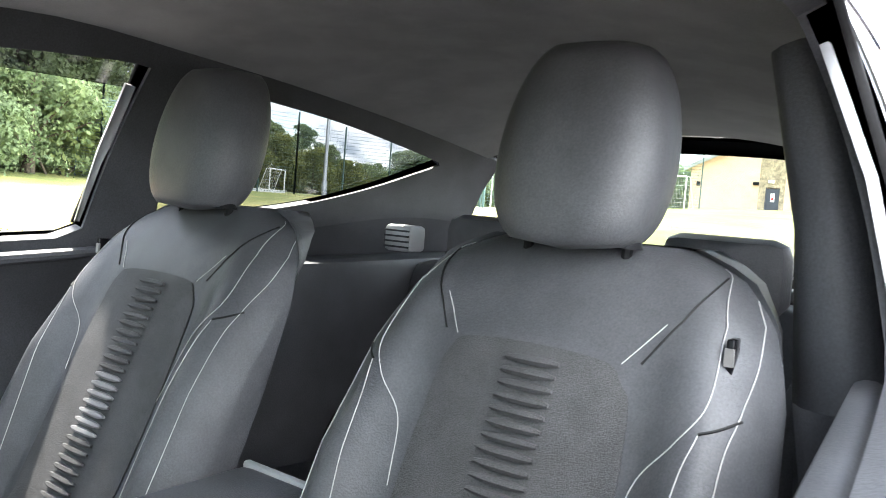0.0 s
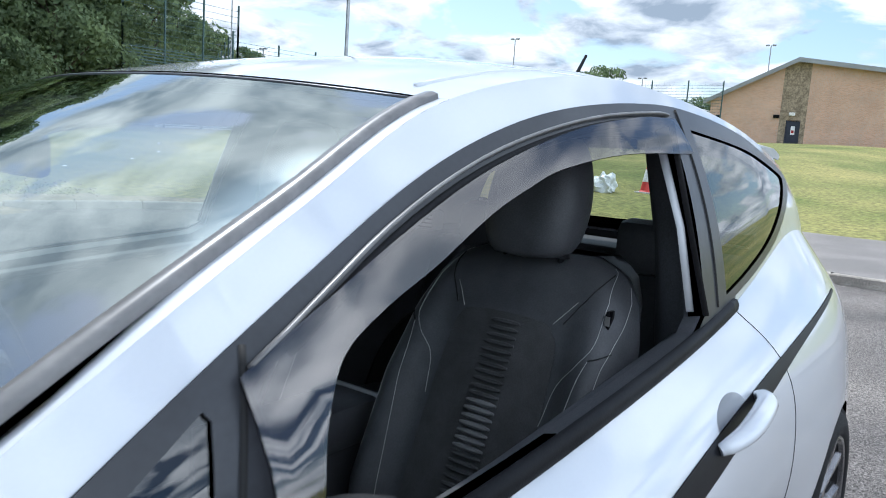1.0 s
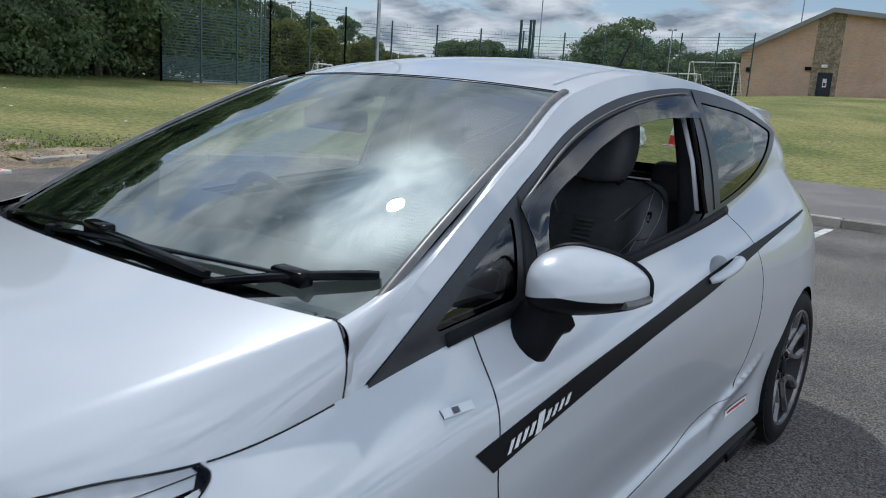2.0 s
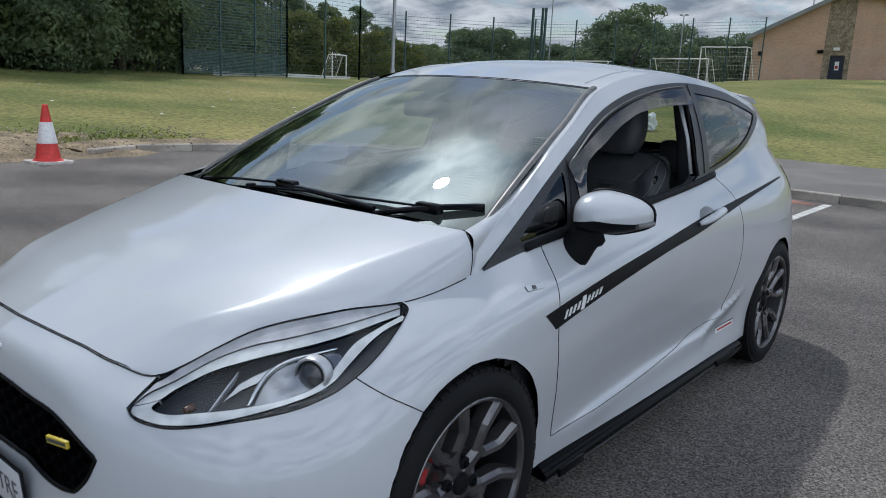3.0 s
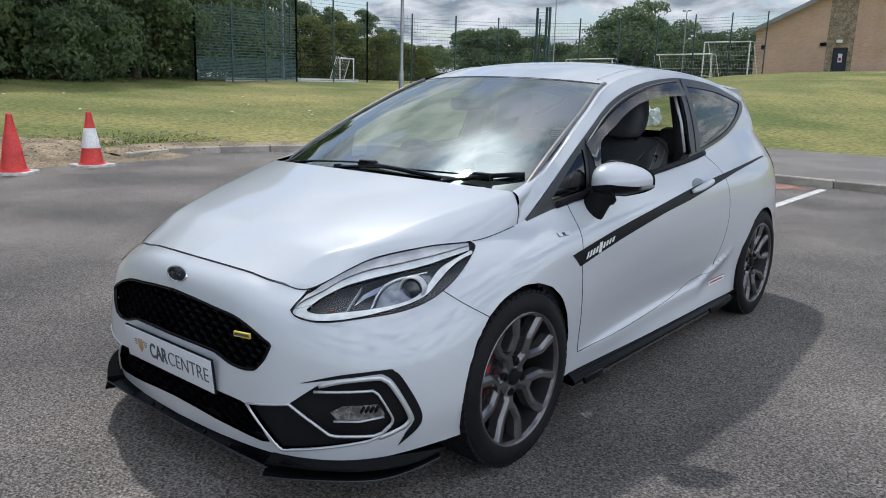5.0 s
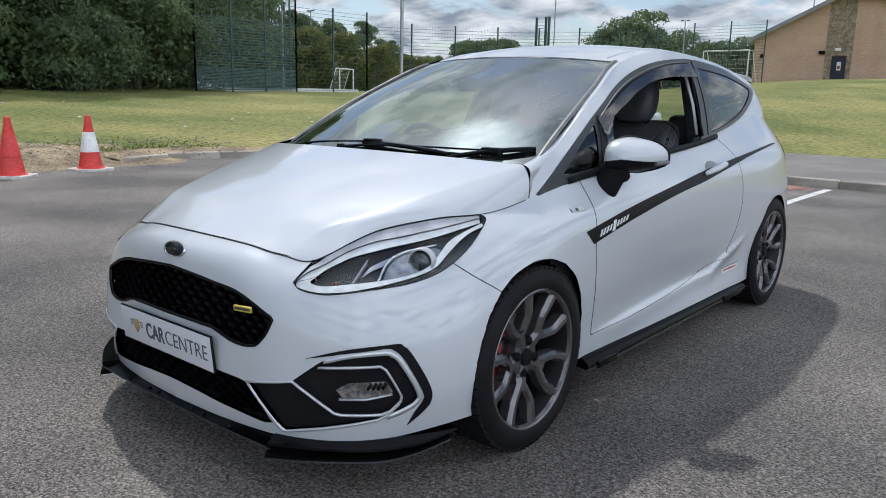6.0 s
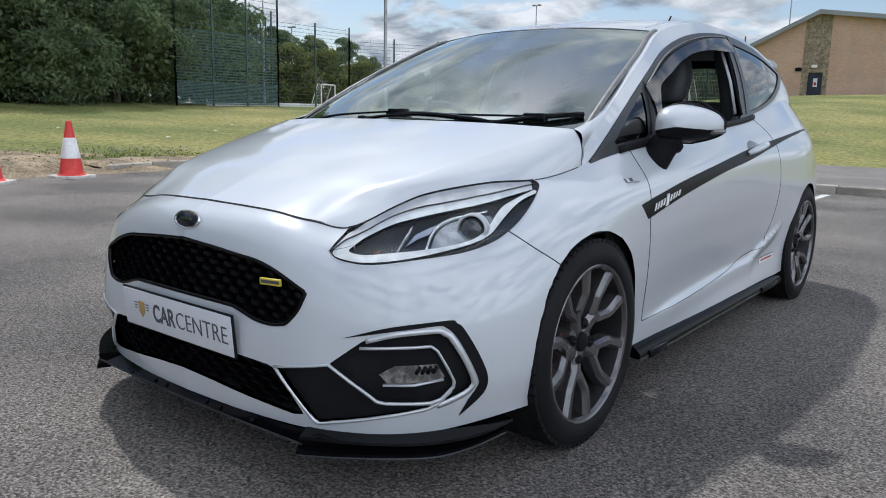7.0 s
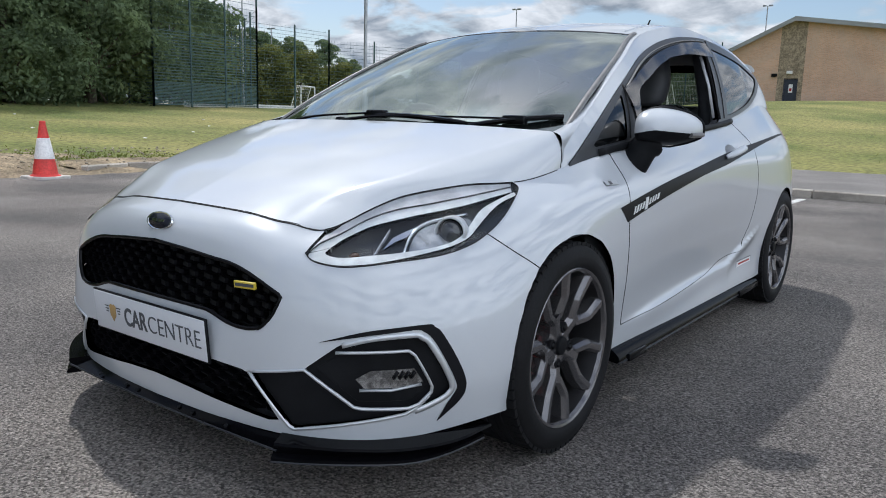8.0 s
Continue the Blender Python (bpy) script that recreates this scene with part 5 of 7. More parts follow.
# ---- side stripe ----
STRIPE_TOP = smooth_line([(5.85, 3.65), (6.10, 3.76), (6.50, 3.93), (7.0, 4.08), (7.43, 4.165), (7.90, 4.185), (8.48, 4.19), (9.254, 4.216)], 8)
STRIPE_LOW = smooth_line([(9.26, 4.185), (8.45, 4.095), (7.95, 3.98), (7.43, 3.85), (7.0, 3.78), (6.54, 3.60), (6.2, 3.42), (5.955, 3.28)], 8)
for sgn, fn in ((1, body), (-1, mirrored(body))):
    stripe = sheet("side_stripe", car, fn, STRIPE_TOP + STRIPE_LOW, STRIPE, (0.05, 0.08), lift=0.0022, fold=0.003, label="dark grey stripe with white lettering bars")
    for k, (u0, wd) in enumerate(((6.03, 0.020), (6.066, 0.022), (6.104, 0.022), (6.142, 0.022), (6.178, 0.034), (6.228, 0.020), (6.264, 0.018), (6.298, 0.018), (6.332, 0.020))):
        hi = np.interp(u0, [q[0] for q in STRIPE_TOP], [q[1] for q in STRIPE_TOP])
        lo = np.interp(u0, [q[0] for q in STRIPE_LOW[::-1]], [q[1] for q in STRIPE_LOW[::-1]])
        tall = 0.08 if k != 4 else 0.02
        sheet("lettering_bar", stripe, fn, [(u0 + 0.012, hi - tall - 0.06), (u0 + wd + 0.012, hi - tall - 0.055), (u0 + wd - 0.008, lo + tall + 0.02), (u0 - 0.008, lo + tall + 0.015)], WHITE, (0.02, 0.05), lift=0.0042, fold=0.002)
    # sill decal
    dec = sheet("sill_decal", car, fn, [(8.06, 0.86), (8.32, 0.92), (8.32, 0.74), (8.06, 0.66)], WHITE, (0.05, 0.06), lift=0.002, fold=0.002, label="white sill decal with red bar")
    sheet("decal_bar", dec, fn, [(8.09, 0.80), (8.30, 0.85), (8.30, 0.79), (8.09, 0.74)], RED, (0.05, 0.06), lift=0.004, fold=0.001)
    sheet("decal_bar", dec, fn, [(8.06, 0.89), (8.32, 0.95), (8.32, 0.93), (8.06, 0.87)], INK, (0.05, 0.06), lift=0.004, fold=0.001)
    # door handle
    hp, hn = facing(fn, np.array([[7.60, 4.10]]))
    handle = new("door_handle")
    handle.parent = car
    handle["label"] = "white door handle in a round recess"
    q = [fn(np.array(a), np.array(b)) for a, b in ((7.46, 4.06), (7.48, 4.065), (7.54, 4.08), (7.63, 4.10), (7.72, 4.12), (7.78, 4.13), (7.80, 4.135))]
    offs = (0.002, 0.016, 0.032, 0.037, 0.034, 0.020, 0.004)
    line = catmull([qq + hn[0] * o for qq, o in zip(q, offs)], np.linspace(0, 6, 25))
    part("grip", tube([tuple(x) for x in line], [0.011 + 0.008 * math.sin(math.pi * i / 24) for i in range(25)], 12, flat=0.8), PAINT, handle)
    verts, faces = [], []
    for k, f in enumerate(np.linspace(1.0, 0.08, 7)):
        ring = np.array([(7.61 + (a - 7.61) * f, 4.15 + (b - 4.15) * f) for a, b in CUP])
        p, n = facing(fn, ring)
        verts += [*(p - n * 0.024 * (1 - f ** 2.5))]
    c = len(CUP)
    faces = [(r * c + i, r * c + (i + 1) % c, (r + 1) * c + (i + 1) % c, (r + 1) * c + i) for r in range(6) for i in range(c)] + [tuple(6 * c + i for i in range(c))]
    part_mesh("recess", mesh_of("recess", verts, faces, PAINT, True), handle)

# ---- splitter and side skirts ----
def slab(rows, mat, name, label, parent=car):
    """A solid between lines: rows of points round its section."""
    bm = bmesh.new()
    vs = [[bm.verts.new(tuple(q)) for q in row] for row in rows]
    n, c = len(vs), len(vs[0])
    for i in range(n):
        a, b = vs[i], vs[(i + 1) % n]
        for k in range(c - 1):
            bm.faces.new((a[k], a[k + 1], b[k + 1], b[k]))
    bm.faces.new([r[0] for r in vs])
    bm.faces.new([r[-1] for r in vs][::-1])
    bmesh.ops.recalc_face_normals(bm, faces=bm.faces)
    return part(name, bm, mat, parent, label)


xs = np.linspace(-0.49, 0.49, 41)
lip = -0.818 + 0.014 * (xs / 0.49) ** 2
under = np.interp(np.abs(xs), *[list(q) for q in zip(*[(0, -.798), (.27, -.783), (.51, -.733)])])
run = lambda y, z: np.stack([xs, np.broadcast_to(y, xs.shape), np.broadcast_to(z, xs.shape)], 1)
splitter = slab([run(-0.68, 0.190), run(under, 0.187), run(under - 0.006, 0.181), run(lip + 0.006, 0.170), run(lip, 0.167), run(lip + 0.002, 0.163), run(-0.68, 0.158)], SATIN, "front_splitter", "gloss black front splitter")
# the gloss highlight on the lip, put in as a thin lighter tube
part("splitter_edge", tube([tuple(q) for q in run(lip, 0.167)], 0.0026, 6), TRIM, car, "lighter strip for the highlight of the leading edge")
for sgn in (1, -1):
    top_line = np.array(smooth_line([(0.484, -0.806, 0), (0.555, -0.770, 0), (0.642, -0.718, 0), (0.742, -0.630, 0), (0.806, -0.505, 0), (0.818, -0.365, 0)], 6))
    low_line = np.array(smooth_line([(0.482, -0.814, 0), (0.560, -0.766, 0), (0.662, -0.688, 0), (0.745, -0.604, 0), (0.782, -0.500, 0), (0.795, -0.365, 0)], 6))

    def at(line, o, z):
        q = line * (1, 1, 0) + (line - (0.20, -0.30, 0)) * o
        q[:, 2] = z
        q[:, 0] *= sgn
        return q
    slab([at(top_line, -0.25, 0.190), at(top_line, 0.0, 0.186), at(top_line, 0.004, 0.180), at(low_line, -0.020, 0.158), at(low_line, 0.004, 0.150), at(low_line, 0.006, 0.144), at(low_line, 0.0, 0.139), at(low_line, -0.25, 0.145)], SATIN, "splitter_end", "raised black splitter end")
    # a lighter tube stands for the highlight along the bottom of the end
    part("splitter_edge", tube([tuple(q) for q in at(low_line, 0.004, 0.141)], 0.0028, 6), TRIM, car, "lighter strip for the highlight and wear of the lower edge")
for x0 in (0.10, 0.16, 0.30):
    for sgn in (1, -1):
        part("splitter_bolt", lathe([(0, 0.003), (0.005, 0.003), (0.006, 0.0)], 10, "z"), BLACK, splitter).matrix_basis = pose(sgn * x0, -0.806, 0.178, 30)
for sgn in (1, -1):
    us = np.linspace(0.40, 2.13, 24)
    k = np.clip((us - 1.75) / 0.3, 0, 1)
    side = lambda x, z: [(sgn * (xx), y, zz) for xx, y, zz in zip(np.broadcast_to(x, us.shape), us, np.broadcast_to(z, us.shape))]
    slab([side(0.78, 0.205), side(0.812, 0.200), side(0.835, 0.180), side(0.838 + 0.0 * k, 0.165), side(0.828, 0.158), side(0.77, 0.165)], SATIN, "side_skirt", "gloss black side skirt")
    # highlight and wear of the skirt's edge, both given by a lighter tube
    part("skirt_edge", tube(side(0.836, 0.1575), 0.0028, 6), TRIM, car, "lighter strip for the highlight and wear of the lower edge")
    for y0, y1 in ((0.47, 0.62), (1.80, 2.12)):
        part("skirt_winglet", boxed((min(sgn * 0.832, sgn * 0.846), y0, 0.150), (max(sgn * 0.832, sgn * 0.846), y1, 0.178), 0.004), GLOSS, car)

# ---- door mirrors ----
def mirror_shell(sgn):
    m = new("door_mirror")
    m.parent = car
    m["label"] = "white door mirror on a black foot"
    cx, cy, cz = 0.856, 0.606, 0.946

    def blob(a, b, lo=-1.0, hi=1.0):
        """Superellipse housing: a round the y axis, b from front to rear."""
        b = np.clip(b, 0, 1)
        k = np.sqrt(np.clip(1 - (1 - b) ** 2.4, 0, 1))
        c, s = np.cos(a), np.sin(a)
        w = np.sign(c) * np.abs(c) ** 0.62
        top = 0.078 * (1 - 0.38 * np.clip((w + 0.35) / 1.35, 0, 1) ** 1.4)
        low = 0.054 * (1 - 0.45 * np.clip(w, 0, 1))
        x = w * 0.098 * k
        z = np.abs(s) ** 0.62 * np.where(s > 0, top, -low) * k
        y = -0.085 + 0.145 * b
        return np.stack([sgn * (cx + x), cy + y + 0.45 * x, cz + z], -1)
    top = lambda u, v: blob(u, v)
    cut = -0.16
    grid_mesh("cap", top, np.linspace(cut, math.pi - cut, 40), np.linspace(0, 1, 22), PAINT, m, flip=sgn > 0)
    grid_mesh("lower_shell", top, np.linspace(math.pi - cut, math.tau + cut, 30), np.linspace(0, 1, 22), BLACK, m, flip=sgn > 0)
    ring = [blob(np.array(a), np.array(1.0)) for a in np.linspace(0, math.tau, 40, endpoint=False)]
    bm = bmesh.new()
    bm.faces.new([bm.verts.new(tuple(q - np.array((0, 0.008, 0)))) for q in ring])
    part("mirror_glass", bm, CHROME, m)
    part("mirror_rim", tube([tuple(q) for q in ring], 0.006, 6, closed=True, up=(0, 1, 0)), BLACK, m)
    sig = [blob(np.array(a), np.array(b)) for a, b in ((-0.30, 0.45), (-0.26, 0.60), (-0.22, 0.78), (-0.20, 0.95))]
    part("indicator", tube([tuple(q + np.array((0, 0, -0.002))) for q in catmull(sig, np.linspace(0, 3, 12))], 0.011, 8, flat=0.8), SEAL, m, "clear grey side indicator strip")
    q0 = body(np.array(6.28), np.array(4.72))
    foot = [(sgn * (q0[0] - 0.05), 0.565, q0[2] - 0.055), (sgn * (q0[0] - 0.005), 0.57, q0[2] - 0.035), (sgn * (cx - 0.060), 0.585, cz - 0.060), (sgn * (cx - 0.030), 0.61, cz - 0.035)]
    line = catmull(foot, np.linspace(0, 3, 12))
    part("foot", tube([tuple(q) for q in line], [0.055, 0.054, 0.052, 0.050, 0.047, 0.045, 0.044, 0.044, 0.045, 0.046, 0.046, 0.04], 14, flat=1.15), BLACK, m)


mirror_shell(1)
mirror_shell(-1)

# ---- headlamps ----
for sgn in (1, -1):
    sg = lambda line: [(sgn * a, b) for a, b in line]
    OUT = LAMP_LOW + LAMP_REAR[1:] + [(3.4, 5.0), (2.0, 5.0)]
    lamp = new("headlamp")
    lamp.parent = car
    lamp["label"] = "clear headlamp with a bright light guide"
    sheet("lamp_glass", lamp, body, sg(OUT), LENS_GLASS, (0.05, 0.1), lift=0.001, fold=0).visible_shadow = False
    ribbon("lamp_seal", lamp, body, sg(LAMP_LOW + LAMP_REAR[1:]), 0.003, RUBBER, lift=0.002, height=0.001)
    ribbon("lamp_seal", lamp, body, sg([(u, 4.995) for u in np.linspace(4.72, 1.99, 40)]), 0.002, RUBBER, lift=0.0015, height=0.001)
    sheet("housing", lamp, sunk(0.040), sg(OUT), LAMP_DARK, (0.05, 0.1), fold=-0.038)
    g_out = smooth_line([(1.99, 4.02), (2.02, 3.80), (2.18, 3.60), (2.36, 3.47), (2.63, 3.43), (2.89, 3.47), (3.18, 3.56), (3.50, 3.69), (3.72, 3.86), (3.90, 4.12), (4.13, 4.37), (4.38, 4.55), (4.66, 4.67)], 5)
    g_in = smooth_line([(2.20, 4.22), (2.17, 3.98), (2.33, 3.77), (2.61, 3.71), (2.88, 3.67), (3.24, 3.70), (3.50, 3.80), (3.66, 3.96), (3.86, 4.26), (4.04, 4.46), (4.31, 4.60), (4.66, 4.76)], 5)
    sheet("light_guide", lamp, sunk(0.008), sg(g_out + g_in[::-1]), DRL, (0.03, 0.05), fold=0.016, label="pale light guide")
    b_top = smooth_line([(1.99, 4.06), (2.06, 4.50), (2.25, 4.70), (2.52, 4.80), (2.88, 4.78), (3.27, 4.75), (3.70, 4.76), (4.14, 4.79), (4.69, 4.91)], 5)
    b_low = smooth_line([(2.20, 4.25), (2.30, 4.48), (2.55, 4.60), (2.88, 4.57), (3.24, 4.575), (3.65, 4.59), (4.07, 4.64), (4.64, 4.78)], 5)
    sheet("upper_guide", lamp, sunk(0.009), sg(b_top + b_low[::-1]), DRL, (0.03, 0.05), fold=0.014, label="bright upper band")
    sheet("upper_reflector", lamp, sunk(0.004), sg(b_top + [(4.68, 4.985), (3.4, 4.985), (2.2, 4.985), (2.03, 4.75)]), LAMP_GREY, (0.05, 0.05), fold=0.004, label="grey upper reflector")
    sheet("reflector", lamp, sunk(0.032), sg(smooth_line([(3.03, 3.77), (3.08, 4.14), (3.18, 4.35), (3.34, 4.44), (3.61, 4.45), (3.84, 4.45), (3.88, 4.31), (3.70, 4.04), (3.54, 3.85), (3.31, 3.74), (3.03, 3.77)], 4)[:-1]), BRIGHT, (0.05, 0.1), fold=0.006)
    ribbon("reflector_edge", lamp, sunk(0.026), sg(smooth_line([(2.98, 3.76), (3.04, 4.15), (3.15, 4.38), (3.34, 4.48), (3.61, 4.49), (3.86, 4.49)], 6)), 0.008, CHROME, lift=0.004, height=0.004)
    sheet("reflector_blade", lamp, sunk(0.026), sg([(2.75, 3.99), (2.88, 4.15), (3.02, 4.22), (3.14, 4.42), (2.98, 4.35), (2.85, 4.27)]), CHROME, (0.04, 0.08), fold=0.006)
    p, n = facing(body, np.array([[sgn * 3.55, 4.13]]))
    pr = part("projector", lathe([(0.0, 0.020), (0.018, 0.016), (0.030, 0.006), (0.034, -0.006), (0.037, -0.006), (0.039, 0.004), (0.042, -0.01), (0.042, -0.03)], 36, "z"), PROJECTOR, lamp, "round projector lens")
    pr.matrix_basis = Matrix.Translation(Vector(p[0]) - Vector(n[0]) * 0.020) @ Vector(((0.35 * sgn), -0.93, 0.10)).to_track_quat("Z", "Y").to_matrix().to_4x4()
    ringp = part("projector_ring", lathe([(0.034, 0.004), (0.036, 0.010), (0.040, 0.010), (0.043, 0.002), (0.044, -0.02)], 36, "z"), SILVER, lamp)
    ringp.matrix_basis = pr.matrix_basis
    ribbon("lamp_divider", lamp, sunk(0.024), sg(smooth_line([(2.66, 3.75), (2.73, 4.15), (2.82, 4.47)], 6)), 0.006, BRIGHT, lift=0.004, height=0.008)
    p, n = facing(body, np.array([[sgn * 2.45, 4.02]]))
    part("bulb", lathe([(0.0, 0.012), (0.007, 0.010), (0.010, 0.0), (0.009, -0.012)], 14, "z"), ORANGE, lamp, "amber bulb").matrix_basis = Matrix.Translation(Vector(p[0]) - Vector(n[0]) * 0.034) @ Vector((0.2 * sgn, -1, 0)).to_track_quat("Z", "Y").to_matrix().to_4x4()

# ---- shut lines ----
GAPS = [([(u, 4.965) for u in np.linspace(-2.0, 2.0, 60)], 0.004)]
for line, wdt in GAPS:
    ribbon("shut_line", car, body, line, wdt, VOID, lift=0.0012, height=0.0004)
for sgn, fn in ((1, body), (-1, mirrored(body))):
    for line, wdt in ((DOOR_FRONT, 0.0032), (DOOR_LOW, 0.0022), (DOOR_REAR, 0.0018), (smooth_line(SEAM, 6), 0.003), ([(u, 4.985) for u in np.linspace(4.76, 5.38, 12)], 0.003)):
        ribbon("shut_line", car, fn, line, wdt, VOID, lift=0.0012, height=0.0004)
for sgn in (1, -1):
    ribbon("bonnet_channel", car, bonnet, [(sgn * q, 0.999) for q in np.linspace(0.80, 1.0, 14)], 0.034, PAINT, lift=-0.003, height=0.002)
    ribbon("shut_line", car, bonnet, [(sgn * q, 0.999) for q in np.linspace(0.79, 1.0, 14)], 0.003, VOID, lift=0.0012, height=0.0004)

# ---- the cabin ----
sheet("headlining", car, roof, [(-0.98, 0.03), (0.98, 0.03), (0.98, 0.97), (-0.98, 0.97)], LINER, (0.08, 0.05), lift=-0.035, fold=0, label="grey fabric headlining")
INNER = [(y, z - 0.004) for y, z in RAIL_LINE[2:]] + [(y, float(belt(np.array(y))[2]) - 0.03) for y in np.linspace(2.84, 0.20, 40)]
for sgn in (1, -1):
    fn = glasshouse if sgn > 0 else mirrored(glasshouse)
    sheet("side_lining", car, fn, INNER, CABIN, GSTEP, [OPENING, TRI, REAR_GLASS], lift=-0.034, fold=-0.03)
    part("door_top", tube([(sgn * 0.68, 0.50, 0.845), (sgn * 0.705, 1.0, 0.893), (sgn * 0.685, 1.62, 0.943)], [0.016, 0.020, 0.016], 10, flat=0.7), CABIN, car)
    if sgn > 0:
        part("pillar_trim", tube([(sgn * 0.645, 1.74, 0.62), (sgn * 0.650, 1.735, 0.90), (sgn * 0.625, 1.735, 1.10), (sgn * 0.575, 1.735, 1.30)], [0.06, 0.056, 0.048, 0.042], 12, flat=0.9), CABIN, car)


def solid(profile, x0, x1, mat, name, label="", bevel=0.012, parent=car):
    """A profile of (y, z) drawn out across the car."""
    bm = bmesh.new()
    a = [bm.verts.new((x0, y, z)) for y, z in profile]
    b = [bm.verts.new((x1, y, z)) for y, z in profile]
    n = len(a)
    bm.faces.new(a)
    bm.faces.new(b[::-1])
    for i in range(n):
        bm.faces.new((a[i], b[i], b[(i + 1) % n], a[(i + 1) % n]))
    bmesh.ops.recalc_face_normals(bm, faces=bm.faces)
    if bevel:
        bmesh.ops.bevel(bm, geom=list(bm.edges), offset=bevel, segments=2, profile=0.5, affect="EDGES")
    return part(name, bm, mat, parent, label)


dash = solid([(0.16, 0.86), (0.34, 0.895), (0.55, 0.905), (0.66, 0.885), (0.71, 0.83), (0.72, 0.72), (0.66, 0.62), (0.60, 0.42), (0.16, 0.42)], -0.67, 0.67, CABIN, "dashboard", "dark soft dashboard", 0.025)
solid([(0.52, 0.90), (0.66, 0.885), (0.68, 0.96), (0.62, 0.985), (0.52, 0.95)], -0.50, -0.24, CABIN, "instrument_hood", bevel=0.02, parent=dash)
part("screen", boxed((-0.10, 0.66, 0.84), (0.10, 0.685, 0.96), 0.006, Matrix.Rotation(radians(-12), 4, "X")), GLOSS, dash, "black touch screen")
rim = [(-0.36 + 0.183 * math.cos(a), 0.86 + 0.183 * math.sin(a) * -0.34, 0.845 + 0.183 * math.sin(a) * 0.94) for a in np.linspace(0, math.tau, 48, endpoint=False)]
wheel_in = part("steering_wheel", tube(rim, 0.016, 10, closed=True, up=(0, 1, 0)), LEATHER, car, "black leather steering wheel")
for a0 in (0.0, math.pi, -math.pi / 2):
    part("wheel_spoke", tube([(-0.36, 0.845, 0.845), (-0.36 + 0.18 * math.cos(a0), 0.86 - 0.062 * math.sin(a0), 0.845 + 0.17 * math.sin(a0))], 0.018, 8, flat=0.5), CABIN, wheel_in)
part("wheel_boss", boxed((-0.43, 0.815, 0.79), (-0.29, 0.87, 0.90), 0.025), CABIN, wheel_in)
part("rear_view_mirror", boxed((-0.115, 0.745, 1.185), (0.115, 0.775, 1.245), 0.012), BLACK, car, "interior mirror on the windscreen")
part("camera_housing", boxed((-0.06, 0.70, 1.235), (0.06, 0.86, 1.275), 0.015, Matrix.Rotation(radians(23), 4, "X")), BLACK, car)
console = solid([(0.70, 0.25), (0.72, 0.55), (1.0, 0.52), (1.08, 0.58), (1.12, 0.25)], -0.10, 0.10, CABIN, "centre_console", bevel=0.02)
arm = part("armrest", boxed((-0.075, 1.12, 0.60), (0.075, 1.52, 0.70), 0.022), LEATHER, car, "centre armrest with a pale edge")
part("armrest_edge", boxed((-0.077, 1.515, 0.662), (0.077, 1.528, 0.700), 0.005), PALE, arm, "pale metal edge")
part("armrest_post", boxed((-0.06, 1.20, 0.23), (0.06, 1.48, 0.62), 0.02), CABIN, arm)
part("carpet", boxed((-0.68, 0.55, 0.205), (0.68, 2.95, 0.235), 0.005), FABRIC, car)


